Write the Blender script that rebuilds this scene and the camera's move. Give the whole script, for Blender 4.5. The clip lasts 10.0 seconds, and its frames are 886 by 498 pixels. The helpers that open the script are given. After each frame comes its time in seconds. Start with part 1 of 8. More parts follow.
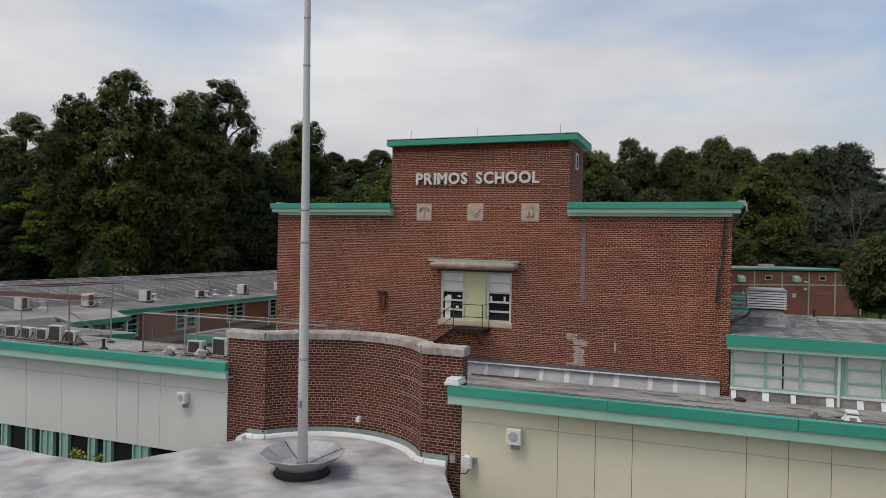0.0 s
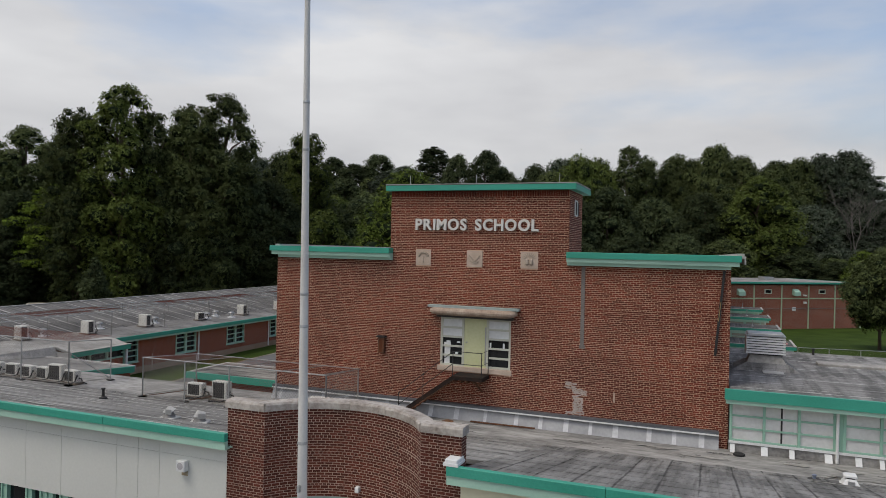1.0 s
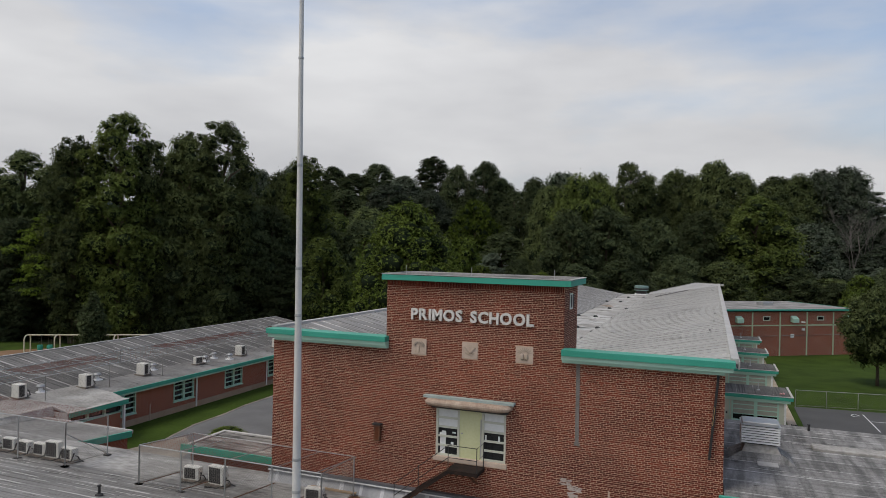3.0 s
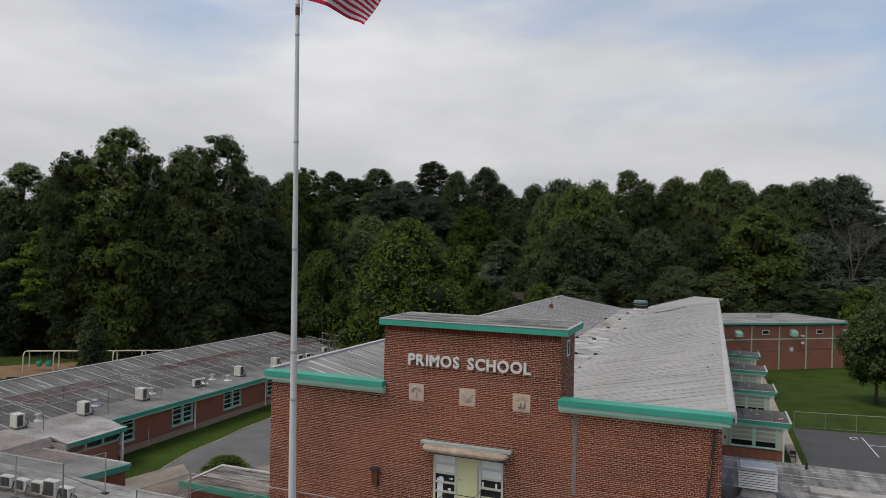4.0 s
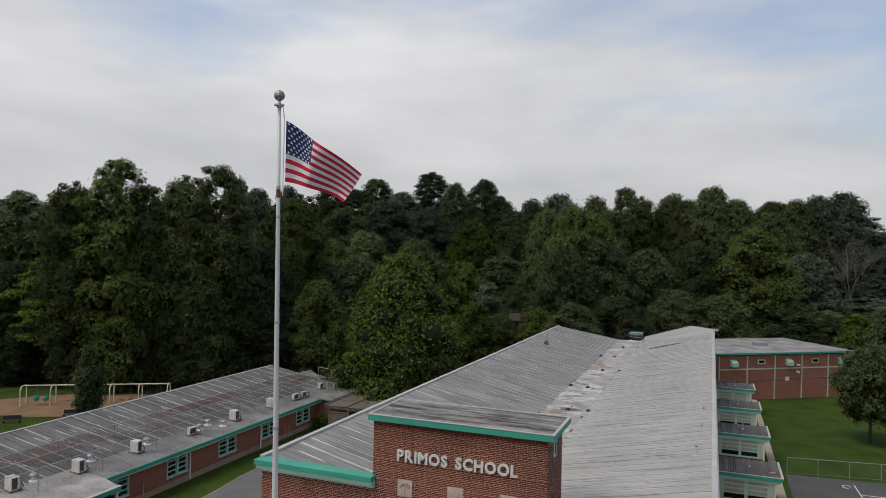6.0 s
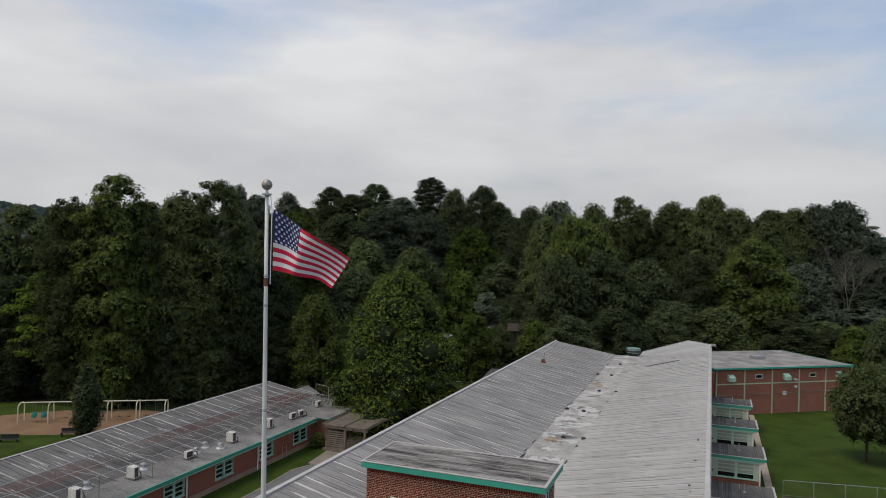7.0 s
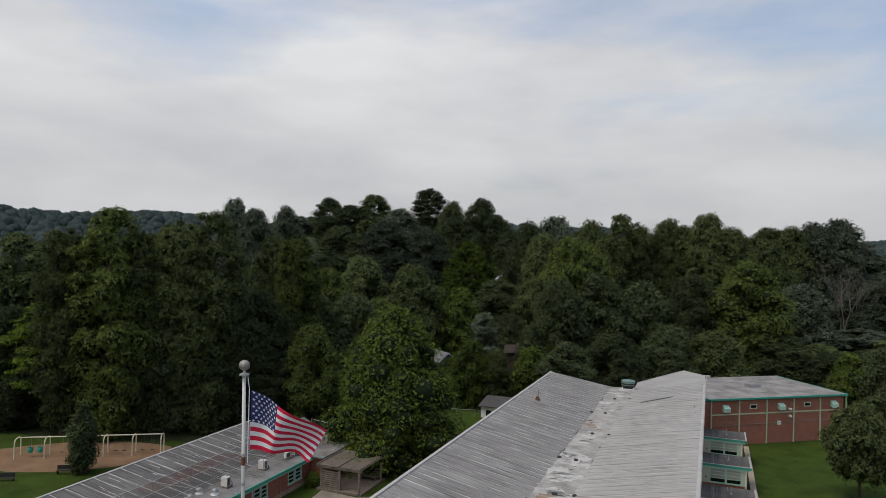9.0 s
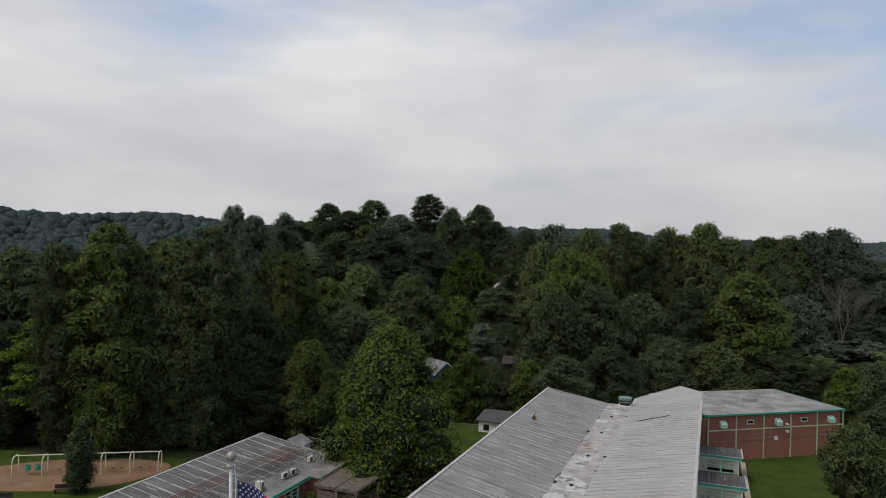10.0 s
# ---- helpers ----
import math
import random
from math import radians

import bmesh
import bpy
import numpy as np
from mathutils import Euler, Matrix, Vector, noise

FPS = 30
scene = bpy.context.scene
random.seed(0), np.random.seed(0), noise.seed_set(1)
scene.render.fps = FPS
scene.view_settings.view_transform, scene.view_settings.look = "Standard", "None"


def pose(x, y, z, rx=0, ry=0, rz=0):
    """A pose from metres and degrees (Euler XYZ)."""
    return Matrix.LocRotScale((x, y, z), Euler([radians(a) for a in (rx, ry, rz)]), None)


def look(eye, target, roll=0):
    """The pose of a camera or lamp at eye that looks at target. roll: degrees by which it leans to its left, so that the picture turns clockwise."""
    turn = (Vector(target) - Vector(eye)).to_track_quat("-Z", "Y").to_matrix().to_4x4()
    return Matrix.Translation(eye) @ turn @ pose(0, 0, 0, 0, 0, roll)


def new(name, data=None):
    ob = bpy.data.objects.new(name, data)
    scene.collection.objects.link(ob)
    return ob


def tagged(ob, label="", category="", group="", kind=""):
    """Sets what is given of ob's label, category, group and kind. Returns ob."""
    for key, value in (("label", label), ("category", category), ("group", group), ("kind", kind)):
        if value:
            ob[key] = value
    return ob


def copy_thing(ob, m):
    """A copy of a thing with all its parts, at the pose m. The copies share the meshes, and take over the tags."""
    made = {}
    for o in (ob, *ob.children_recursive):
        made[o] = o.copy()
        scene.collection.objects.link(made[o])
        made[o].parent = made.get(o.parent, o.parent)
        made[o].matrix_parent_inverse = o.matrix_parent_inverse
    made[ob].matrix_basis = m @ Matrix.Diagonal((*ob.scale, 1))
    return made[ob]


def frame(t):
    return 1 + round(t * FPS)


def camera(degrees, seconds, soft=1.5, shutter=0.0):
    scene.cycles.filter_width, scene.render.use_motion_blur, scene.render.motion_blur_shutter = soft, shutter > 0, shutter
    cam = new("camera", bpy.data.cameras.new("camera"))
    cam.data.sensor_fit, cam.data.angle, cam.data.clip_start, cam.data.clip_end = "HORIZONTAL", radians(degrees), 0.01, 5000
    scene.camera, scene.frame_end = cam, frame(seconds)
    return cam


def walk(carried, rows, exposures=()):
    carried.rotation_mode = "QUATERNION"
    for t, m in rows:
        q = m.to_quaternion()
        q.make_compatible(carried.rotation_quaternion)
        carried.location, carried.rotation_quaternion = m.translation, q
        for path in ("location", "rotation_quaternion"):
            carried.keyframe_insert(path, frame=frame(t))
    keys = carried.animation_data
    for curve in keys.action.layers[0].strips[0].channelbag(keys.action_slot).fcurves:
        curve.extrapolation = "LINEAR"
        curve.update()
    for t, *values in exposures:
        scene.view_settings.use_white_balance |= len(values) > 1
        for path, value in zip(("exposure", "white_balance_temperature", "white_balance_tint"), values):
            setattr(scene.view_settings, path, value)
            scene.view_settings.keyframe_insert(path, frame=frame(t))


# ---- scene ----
# A hovering camera that climbs in front of a school and keeps its heading.
cam = camera(65.09, 10.0, 0.9)
AHEAD = Vector((-0.36183, 0.93224, -0.00273))
LEAN = 1.232
PATH = [
    (0, 12.033, -27.777, 7.958),
    (0.5, 12.038, -27.791, 8.937),
    (1, 12.032, -27.808, 9.907),
    (1.5, 12.047, -27.823, 10.871),
    (2, 12.067, -27.853, 11.841),
    (2.5, 12.118, -27.843, 12.806),
    (4, 12.222, -27.787, 15.723),
    (4.5, 12.300, -27.800, 16.750),
    (5, 12.410, -27.838, 17.807),
    (5.5, 12.538, -27.852, 18.897),
    (7, 12.991, -27.851, 22.075),
    (7.5, 13.103, -27.866, 23.156),
    (8, 13.262, -27.868, 24.249),
    (8.5, 13.423, -27.893, 25.345),
    (9, 13.582, -27.916, 26.440),
    (9.5, 13.759, -27.939, 27.567),
    (10, 13.938, -27.940, 28.709),
]
walk(cam, [(t, look((x, y, z), Vector((x, y, z)) + AHEAD, LEAN)) for t, x, y, z in PATH])

# ---- light: an overcast summer sky with thin blue gaps, and a soft sun behind the haze ----
SUN_UP, SUN_TURN = 60.0, 222.0
world = bpy.data.worlds.new("sky")
scene.world = world
world.use_nodes = True
wn, wl = world.node_tree.nodes, world.node_tree.links
wn.clear()
w_out, w_bg = wn.new("ShaderNodeOutputWorld"), wn.new("ShaderNodeBackground")
w_sky = wn.new("ShaderNodeTexSky")
w_sky.sky_type, w_sky.sun_disc = "NISHITA", False
w_sky.sun_elevation, w_sky.sun_rotation = radians(SUN_UP), radians(SUN_TURN)
w_sky.dust_density, w_sky.air_density = 3.5, 1.0
w_co, w_map = wn.new("ShaderNodeTexCoord"), wn.new("ShaderNodeMapping")
w_map.inputs["Scale"].default_value = (1.0, 1.0, 3.2)
w_map.inputs["Location"].default_value = (0.35, 0.1, 0.0)
w_n1, w_n2 = wn.new("ShaderNodeTexNoise"), wn.new("ShaderNodeTexNoise")
w_n1.inputs["Scale"].default_value, w_n1.inputs["Detail"].default_value = 2.2, 6.0
w_n1.inputs["Roughness"].default_value = 0.5
w_n2.inputs["Scale"].default_value, w_n2.inputs["Detail"].default_value = 3.4, 4.0
w_ramp = wn.new("ShaderNodeValToRGB")
w_ramp.color_ramp.elements[0].position, w_ramp.color_ramp.elements[1].position = 0.36, 0.62
w_ramp.color_ramp.elements[0].color = (0.0, 0.0, 0.0, 1)
w_cl = wn.new("ShaderNodeValToRGB")
w_cl.color_ramp.elements[0].position, w_cl.color_ramp.elements[1].position = 0.33, 0.68
w_cl.color_ramp.elements[0].color = (5.5, 5.55, 5.78, 1)
w_cl.color_ramp.elements[1].color = (6.95, 6.98, 7.12, 1)
w_sep, w_up = wn.new("ShaderNodeSeparateXYZ"), wn.new("ShaderNodeMapRange")
w_up.inputs["From Min"].default_value, w_up.inputs["From Max"].default_value = 0.12, 0.36
w_up.inputs["To Min"].default_value, w_up.inputs["To Max"].default_value = 0.85, -0.15
w_clamp = wn.new("ShaderNodeMath")
w_clamp.operation, w_clamp.use_clamp = "MULTIPLY_ADD", True
w_clamp.inputs[1].default_value = 0.95
w_mix = wn.new("ShaderNodeMix")
w_mix.data_type = "RGBA"
wl.new(w_co.outputs["Generated"], w_map.inputs["Vector"])
wl.new(w_map.outputs[0], w_n1.inputs["Vector"])
wl.new(w_map.outputs[0], w_n2.inputs["Vector"])
wl.new(w_n1.outputs["Fac"], w_ramp.inputs[0])
wl.new(w_n2.outputs["Fac"], w_cl.inputs[0])
wl.new(w_co.outputs["Generated"], w_sep.inputs[0])
wl.new(w_sep.outputs["Z"], w_up.inputs["Value"])
wl.new(w_ramp.outputs[0], w_clamp.inputs[0])
# the sky is clearer to one side
w_side, w_tilt = wn.new("ShaderNodeVectorMath"), wn.new("ShaderNodeMath")
w_side.operation, w_side.inputs[1].default_value = "DOT_PRODUCT", (0.932, 0.362, 0.0)
w_tilt.operation, w_tilt.inputs[1].default_value = "MULTIPLY_ADD", -0.6
wl.new(w_co.outputs["Generated"], w_side.inputs[0])
wl.new(w_side.outputs["Value"], w_tilt.inputs[0])
wl.new(w_up.outputs[0], w_tilt.inputs[2])
wl.new(w_tilt.outputs[0], w_clamp.inputs[2])
wl.new(w_clamp.outputs[0], w_mix.inputs["Factor"])
w_gain = wn.new("ShaderNodeVectorMath")
w_gain.operation = "SCALE"
w_gain.inputs["Scale"].default_value = 1.6
wl.new(w_sky.outputs[0], w_gain.inputs[0])
wl.new(w_gain.outputs[0], w_mix.inputs["A"])
wl.new(w_cl.outputs[0], w_mix.inputs["B"])
# the sky greys towards the horizon
w_low, w_dim = wn.new("ShaderNodeMapRange"), wn.new("ShaderNodeVectorMath")
w_low.inputs["From Min"].default_value, w_low.inputs["From Max"].default_value = 0.0, 0.26
w_low.inputs["To Min"].default_value, w_low.inputs["To Max"].default_value = 0.8, 1.04
w_dim.operation = "SCALE"
wl.new(w_sep.outputs["Z"], w_low.inputs["Value"])
wl.new(w_mix.outputs["Result"], w_dim.inputs[0])
wl.new(w_low.outputs[0], w_dim.inputs["Scale"])
wl.new(w_dim.outputs[0], w_bg.inputs["Color"])
w_bg.inputs["Strength"].default_value = 0.105
wl.new(w_bg.outputs[0], w_out.inputs["Surface"])
sun = new("sun", bpy.data.lights.new("sun", "SUN"))
sun.data.energy, sun.data.angle, sun.data.color = 1.2, radians(22), (1.0, 0.95, 0.88)
_az, _el = radians(SUN_TURN), radians(SUN_UP)
sun.matrix_world = look((math.sin(_az) * math.cos(_el) * 90, math.cos(_az) * math.cos(_el) * 90, math.sin(_el) * 90), (0, 0, 0))
scene.view_settings.exposure = 0.0


# ---- materials ----
def mat(name, a, b, rough=0.8, fine=30.0, coarse=1.2, bump=0.15, metal=0.0, island=0.0, rnd=0.0, spec=0.3, contrast=1.6, stretch=(1, 1, 1), glow=0.0):
    """A surface between the colours a and b, varied by a coarse and a fine noise, by island or object, with a fine relief."""
    m = bpy.data.materials.new(name)
    m.use_nodes = True
    n, l = m.node_tree.nodes, m.node_tree.links
    p = n["Principled BSDF"]
    co, mp = n.new("ShaderNodeTexCoord"), n.new("ShaderNodeMapping")
    mp.inputs["Scale"].default_value = stretch
    l.new(co.outputs["Object"], mp.inputs["Vector"])
    big, small = n.new("ShaderNodeTexNoise"), n.new("ShaderNodeTexNoise")
    big.inputs["Scale"].default_value, big.inputs["Detail"].default_value = coarse, 5
    small.inputs["Scale"].default_value, small.inputs["Detail"].default_value = fine, 5
    for t in (big, small):
        l.new(mp.outputs[0], t.inputs["Vector"])
    mean = n.new("ShaderNodeMath")
    mean.operation = "MULTIPLY_ADD"
    mean.inputs[1].default_value = 0.4
    l.new(small.outputs["Fac"], mean.inputs[0])
    part_big = n.new("ShaderNodeMath")
    part_big.operation = "MULTIPLY"
    part_big.inputs[1].default_value = 0.6
    l.new(big.outputs["Fac"], part_big.inputs[0])
    l.new(part_big.outputs[0], mean.inputs[2])
    rng = n.new("ShaderNodeMapRange")
    rng.inputs["From Min"].default_value, rng.inputs["From Max"].default_value = 0.5 - 0.3 / contrast, 0.5 + 0.3 / contrast
    l.new(mean.outputs[0], rng.inputs["Value"])
    mix = n.new("ShaderNodeMix")
    mix.data_type = "RGBA"
    mix.inputs["A"].default_value, mix.inputs["B"].default_value = (*a, 1), (*b, 1)
    l.new(rng.outputs[0], mix.inputs["Factor"])
    out = mix.outputs["Result"]
    for amount, kind in ((island, "geo"), (rnd, "obj")):
        if amount:
            src = n.new("ShaderNodeNewGeometry").outputs["Random Per Island"] if kind == "geo" else n.new("ShaderNodeObjectInfo").outputs["Random"]
            r2 = n.new("ShaderNodeMapRange")
            r2.inputs["To Min"].default_value, r2.inputs["To Max"].default_value = 1 - amount, 1 + amount
            l.new(src, r2.inputs["Value"])
            hsv = n.new("ShaderNodeHueSaturation")
            l.new(r2.outputs[0], hsv.inputs["Value"])
            l.new(out, hsv.inputs["Color"])
            out = hsv.outputs[0]
    l.new(out, p.inputs["Base Color"])
    p.inputs["Roughness"].default_value, p.inputs["Metallic"].default_value = rough, metal
    p.inputs["Specular IOR Level"].default_value = spec
    if bump:
        bn = n.new("ShaderNodeBump")
        bn.inputs["Strength"].default_value, bn.inputs["Distance"].default_value = bump, 0.02
        l.new(small.outputs["Fac"], bn.inputs["Height"])
        l.new(bn.outputs[0], p.inputs["Normal"])
    return m


def seam_mat(name, a, b, seam, axis, pitch, width=0.16, amount=0.75, dirt=0.6, keep=(0.45, 0.63), rough=0.9, spec=0.3):
    """Roll roofing: stained grey felt with pale, broken seams every pitch metres along an axis of the place."""
    m = mat(name, a, b, rough=rough, fine=14, coarse=0.35, bump=0.25, contrast=1.5, spec=spec)
    n, l = m.node_tree.nodes, m.node_tree.links
    p = n["Principled BSDF"]
    old = p.inputs["Base Color"].links[0].from_socket
    co, sep = n.new("ShaderNodeTexCoord"), n.new("ShaderNodeSeparateXYZ")
    l.new(co.outputs["Object"], sep.inputs[0])
    wob = n.new("ShaderNodeTexNoise")
    wob.inputs["Scale"].default_value, wob.inputs["Detail"].default_value = 0.8, 4
    add = n.new("ShaderNodeMath")
    add.operation = "MULTIPLY_ADD"
    add.inputs[1].default_value = 0.22
    l.new(wob.outputs["Fac"], add.inputs[0])
    l.new(sep.outputs["XYZ".index(axis)], add.inputs[2])
    pp = n.new("ShaderNodeMath")
    pp.operation = "PINGPONG"
    pp.inputs[1].default_value = pitch / 2
    l.new(add.outputs[0], pp.inputs[0])
    st, mp = n.new("ShaderNodeTexNoise"), n.new("ShaderNodeMapping")
    mp.inputs["Scale"].default_value = (0.35, 1.6, 1) if axis == "Y" else (1.6, 0.35, 1)
    l.new(co.outputs["Object"], mp.inputs["Vector"])
    l.new(mp.outputs[0], st.inputs["Vector"])
    st.inputs["Scale"].default_value, st.inputs["Detail"].default_value = 1.0, 5
    wid = n.new("ShaderNodeMapRange")
    wid.inputs["From Min"].default_value, wid.inputs["From Max"].default_value = keep
    wid.inputs["To Max"].default_value = width
    l.new(st.outputs["Fac"], wid.inputs["Value"])
    less = n.new("ShaderNodeMath")
    less.operation = "SUBTRACT"
    l.new(wid.outputs[0], less.inputs[0])
    l.new(pp.outputs[0], less.inputs[1])
    edge = n.new("ShaderNodeMapRange")
    edge.inputs["From Min"].default_value, edge.inputs["From Max"].default_value = -0.012, 0.02
    edge.inputs["To Max"].default_value = amount
    l.new(less.outputs[0], edge.inputs["Value"])
    mix = n.new("ShaderNodeMix")
    mix.data_type = "RGBA"
    mix.inputs["B"].default_value = (*seam, 1)
    # fine dirt streaks along the strips
    sk, smp, sr, smix = n.new("ShaderNodeTexNoise"), n.new("ShaderNodeMapping"), n.new("ShaderNodeMapRange"), n.new("ShaderNodeMix")
    smp.inputs["Scale"].default_value = (0.14, 7.5, 1) if axis == "Y" else (7.5, 0.14, 1)
    l.new(co.outputs["Object"], smp.inputs["Vector"])
    l.new(smp.outputs[0], sk.inputs["Vector"])
    sk.inputs["Scale"].default_value, sk.inputs["Detail"].default_value = 1.0, 4
    sr.inputs["From Min"].default_value, sr.inputs["From Max"].default_value, sr.inputs["To Max"].default_value = 0.52, 0.66, dirt
    l.new(sk.outputs["Fac"], sr.inputs["Value"])
    smix.data_type = "RGBA"
    smix.inputs["B"].default_value = (a[0] * 0.55, a[1] * 0.53, a[2] * 0.5, 1)
    l.new(sr.outputs[0], smix.inputs["Factor"])
    l.new(old, smix.inputs["A"])
    l.new(smix.outputs["Result"], mix.inputs["A"])
    l.new(edge.outputs[0], mix.inputs["Factor"])
    l.new(mix.outputs["Result"], p.inputs["Base Color"])
    return m


def blotch(m, scale, low, stretch=(1, 1, 1)):
    """Large ragged water stains over a material."""
    n, l = m.node_tree.nodes, m.node_tree.links
    p = n["Principled BSDF"]
    old = p.inputs["Base Color"].links[0].from_socket
    co, mp, noise, rng_, mix = n.new("ShaderNodeTexCoord"), n.new("ShaderNodeMapping"), n.new("ShaderNodeTexNoise"), n.new("ShaderNodeMapRange"), n.new("ShaderNodeMix")
    mp.inputs["Scale"].default_value = stretch
    noise.inputs["Scale"].default_value, noise.inputs["Detail"].default_value, noise.inputs["Roughness"].default_value = scale, 6, 0.62
    rng_.inputs["From Min"].default_value, rng_.inputs["From Max"].default_value = 0.42, 0.58
    rng_.inputs["To Min"].default_value, rng_.inputs["To Max"].default_value = low, 1.12
    mix.data_type, mix.blend_type = "RGBA", "MULTIPLY"
    mix.inputs["Factor"].default_value = 1.0
    l.new(co.outputs["Object"], mp.inputs["Vector"])
    l.new(mp.outputs[0], noise.inputs["Vector"])
    l.new(noise.outputs["Fac"], rng_.inputs["Value"])
    l.new(old, mix.inputs["A"])
    l.new(rng_.outputs[0], mix.inputs["B"])
    l.new(mix.outputs["Result"], p.inputs["Base Color"])


def leaf_mat(name, a, b, island=0.2, rnd=0.4, leaf=7.5):
    """Leaves: matt with a little light passing through; each blade is a spray of small leaves with gaps between them."""
    m = mat(name, a, b, rough=0.75, fine=3, coarse=0.25, bump=0, island=island, rnd=rnd, spec=0.04)
    n, l = m.node_tree.nodes, m.node_tree.links
    p, out = n["Principled BSDF"], n["Material Output"]
    col = p.inputs["Base Color"].links[0].from_socket
    tr, mx = n.new("ShaderNodeBsdfTranslucent"), n.new("ShaderNodeMixShader")
    mx.inputs[0].default_value = 0.12
    l.new(p.outputs[0], mx.inputs[1])
    l.new(tr.outputs[0], mx.inputs[2])
    if not leaf:
        l.new(col, tr.inputs["Color"])
        l.new(mx.outputs[0], out.inputs["Surface"])
        return m
    co, cell, gap = n.new("ShaderNodeTexCoord"), n.new("ShaderNodeTexVoronoi"), n.new("ShaderNodeMath")
    cell.inputs["Scale"].default_value = leaf
    gap.operation, gap.inputs[1].default_value = "GREATER_THAN", 0.54
    see, cut = n.new("ShaderNodeBsdfTransparent"), n.new("ShaderNodeMixShader")
    l.new(co.outputs["Object"], cell.inputs["Vector"])
    l.new(cell.outputs["Distance"], gap.inputs[0])
    # every small leaf has a tone of its own
    tone, shade, hsv = n.new("ShaderNodeSeparateXYZ"), n.new("ShaderNodeMapRange"), n.new("ShaderNodeHueSaturation")
    l.new(cell.outputs["Color"], tone.inputs[0])
    l.new(tone.outputs["X"], shade.inputs["Value"])
    shade.inputs["To Min"].default_value, shade.inputs["To Max"].default_value = 0.7, 1.65
    l.new(shade.outputs[0], hsv.inputs["Value"])
    l.new(col, hsv.inputs["Color"])
    l.new(hsv.outputs[0], p.inputs["Base Color"])
    l.new(hsv.outputs[0], tr.inputs["Color"])
    l.new(gap.outputs[0], cut.inputs[0])
    l.new(mx.outputs[0], cut.inputs[1])
    l.new(see.outputs[0], cut.inputs[2])
    l.new(cut.outputs[0], out.inputs["Surface"])
    return m


def glass_mat(name):
    m = bpy.data.materials.new(name)
    m.use_nodes = True
    p = m.node_tree.nodes["Principled BSDF"]
    p.inputs["Base Color"].default_value = (0.012, 0.014, 0.015, 1)
    p.inputs["Roughness"].default_value = 0.12
    p.inputs["Specular IOR Level"].default_value = 0.5
    return m


BRICK = mat("red_brick", (0.078, 0.017, 0.011), (0.185, 0.038, 0.018), rough=0.9, fine=60, coarse=0.3, bump=0.3, island=0.34, contrast=2.4)
BRICK_SINGLE = mat("single_red_brick", (0.1, 0.022, 0.013), (0.165, 0.035, 0.018), rough=0.9, fine=60, coarse=0.3, bump=0.3, rnd=0.34)
BRICK_DARK = mat("dark_red_brick", (0.065, 0.017, 0.012), (0.14, 0.034, 0.019), rough=0.9, fine=70, coarse=0.5, bump=0.3, island=0.34, rnd=0.2)
MORTAR = mat("mortar", (0.46, 0.29, 0.2), (0.65, 0.435, 0.31), rough=0.95, fine=60, coarse=0.6, bump=0.3)
BRICK_FAR = mat("far_brick", (0.21, 0.058, 0.031), (0.33, 0.097, 0.051), rough=0.9, fine=9, coarse=0.4, bump=0.2)


def courses(m, mortar):
    """Adds fine brick courses to a brick surface that is only seen from far off."""
    n, l = m.node_tree.nodes, m.node_tree.links
    p = n["Principled BSDF"]
    old = p.inputs["Base Color"].links[0].from_socket
    co, sep, add, com, tex, mix = (n.new("ShaderNode" + k) for k in ("TexCoord", "SeparateXYZ", "Math", "CombineXYZ", "TexBrick", "Mix"))
    l.new(co.outputs["Object"], sep.inputs[0])
    l.new(sep.outputs["X"], add.inputs[0])
    l.new(sep.outputs["Y"], add.inputs[1])
    l.new(add.outputs[0], com.inputs["X"])
    l.new(sep.outputs["Z"], com.inputs["Y"])
    l.new(com.outputs[0], tex.inputs["Vector"])
    for key, val in (("Scale", 1.0), ("Brick Width", 0.225), ("Row Height", 0.0745), ("Mortar Size", 0.009), ("Mortar Smooth", 0.1)):
        tex.inputs[key].default_value = val
    mix.data_type = "RGBA"
    mix.inputs["B"].default_value = (*mortar, 1)
    l.new(old, mix.inputs["A"])
    l.new(tex.outputs["Fac"], mix.inputs["Factor"])
    l.new(mix.outputs["Result"], p.inputs["Base Color"])


courses(BRICK_FAR, (0.33, 0.22, 0.17))
GREEN = mat("teal_paint", (0.035, 0.27, 0.19), (0.055, 0.36, 0.26), rough=0.5, fine=20, coarse=0.5, bump=0.05, spec=0.4)
PALE = mat("pale_green_paint", (0.33, 0.53, 0.42), (0.42, 0.62, 0.5), rough=0.55, fine=20, coarse=0.6, bump=0.05, spec=0.4)
MIDGREEN = mat("soft_green_paint", (0.27, 0.47, 0.36), (0.34, 0.55, 0.43), rough=0.55, fine=20, coarse=0.6, bump=0.05, spec=0.4)
GREYWALL = mat("grey_wall_panel", (0.645, 0.645, 0.59), (0.715, 0.715, 0.655), rough=0.7, fine=12, coarse=0.35, bump=0.04)
BEIGE = mat("beige_wall_panel", (0.72, 0.665, 0.475), (0.79, 0.74, 0.55), rough=0.7, fine=12, coarse=0.4, bump=0.04)
CREAM = mat("cream_panel", (0.44, 0.455, 0.36), (0.56, 0.57, 0.46), rough=0.7, fine=12, coarse=0.8, bump=0.05)
WHITE = mat("white_paint", (0.66, 0.66, 0.64), (0.8, 0.8, 0.78), rough=0.6, fine=25, coarse=2, bump=0.08)
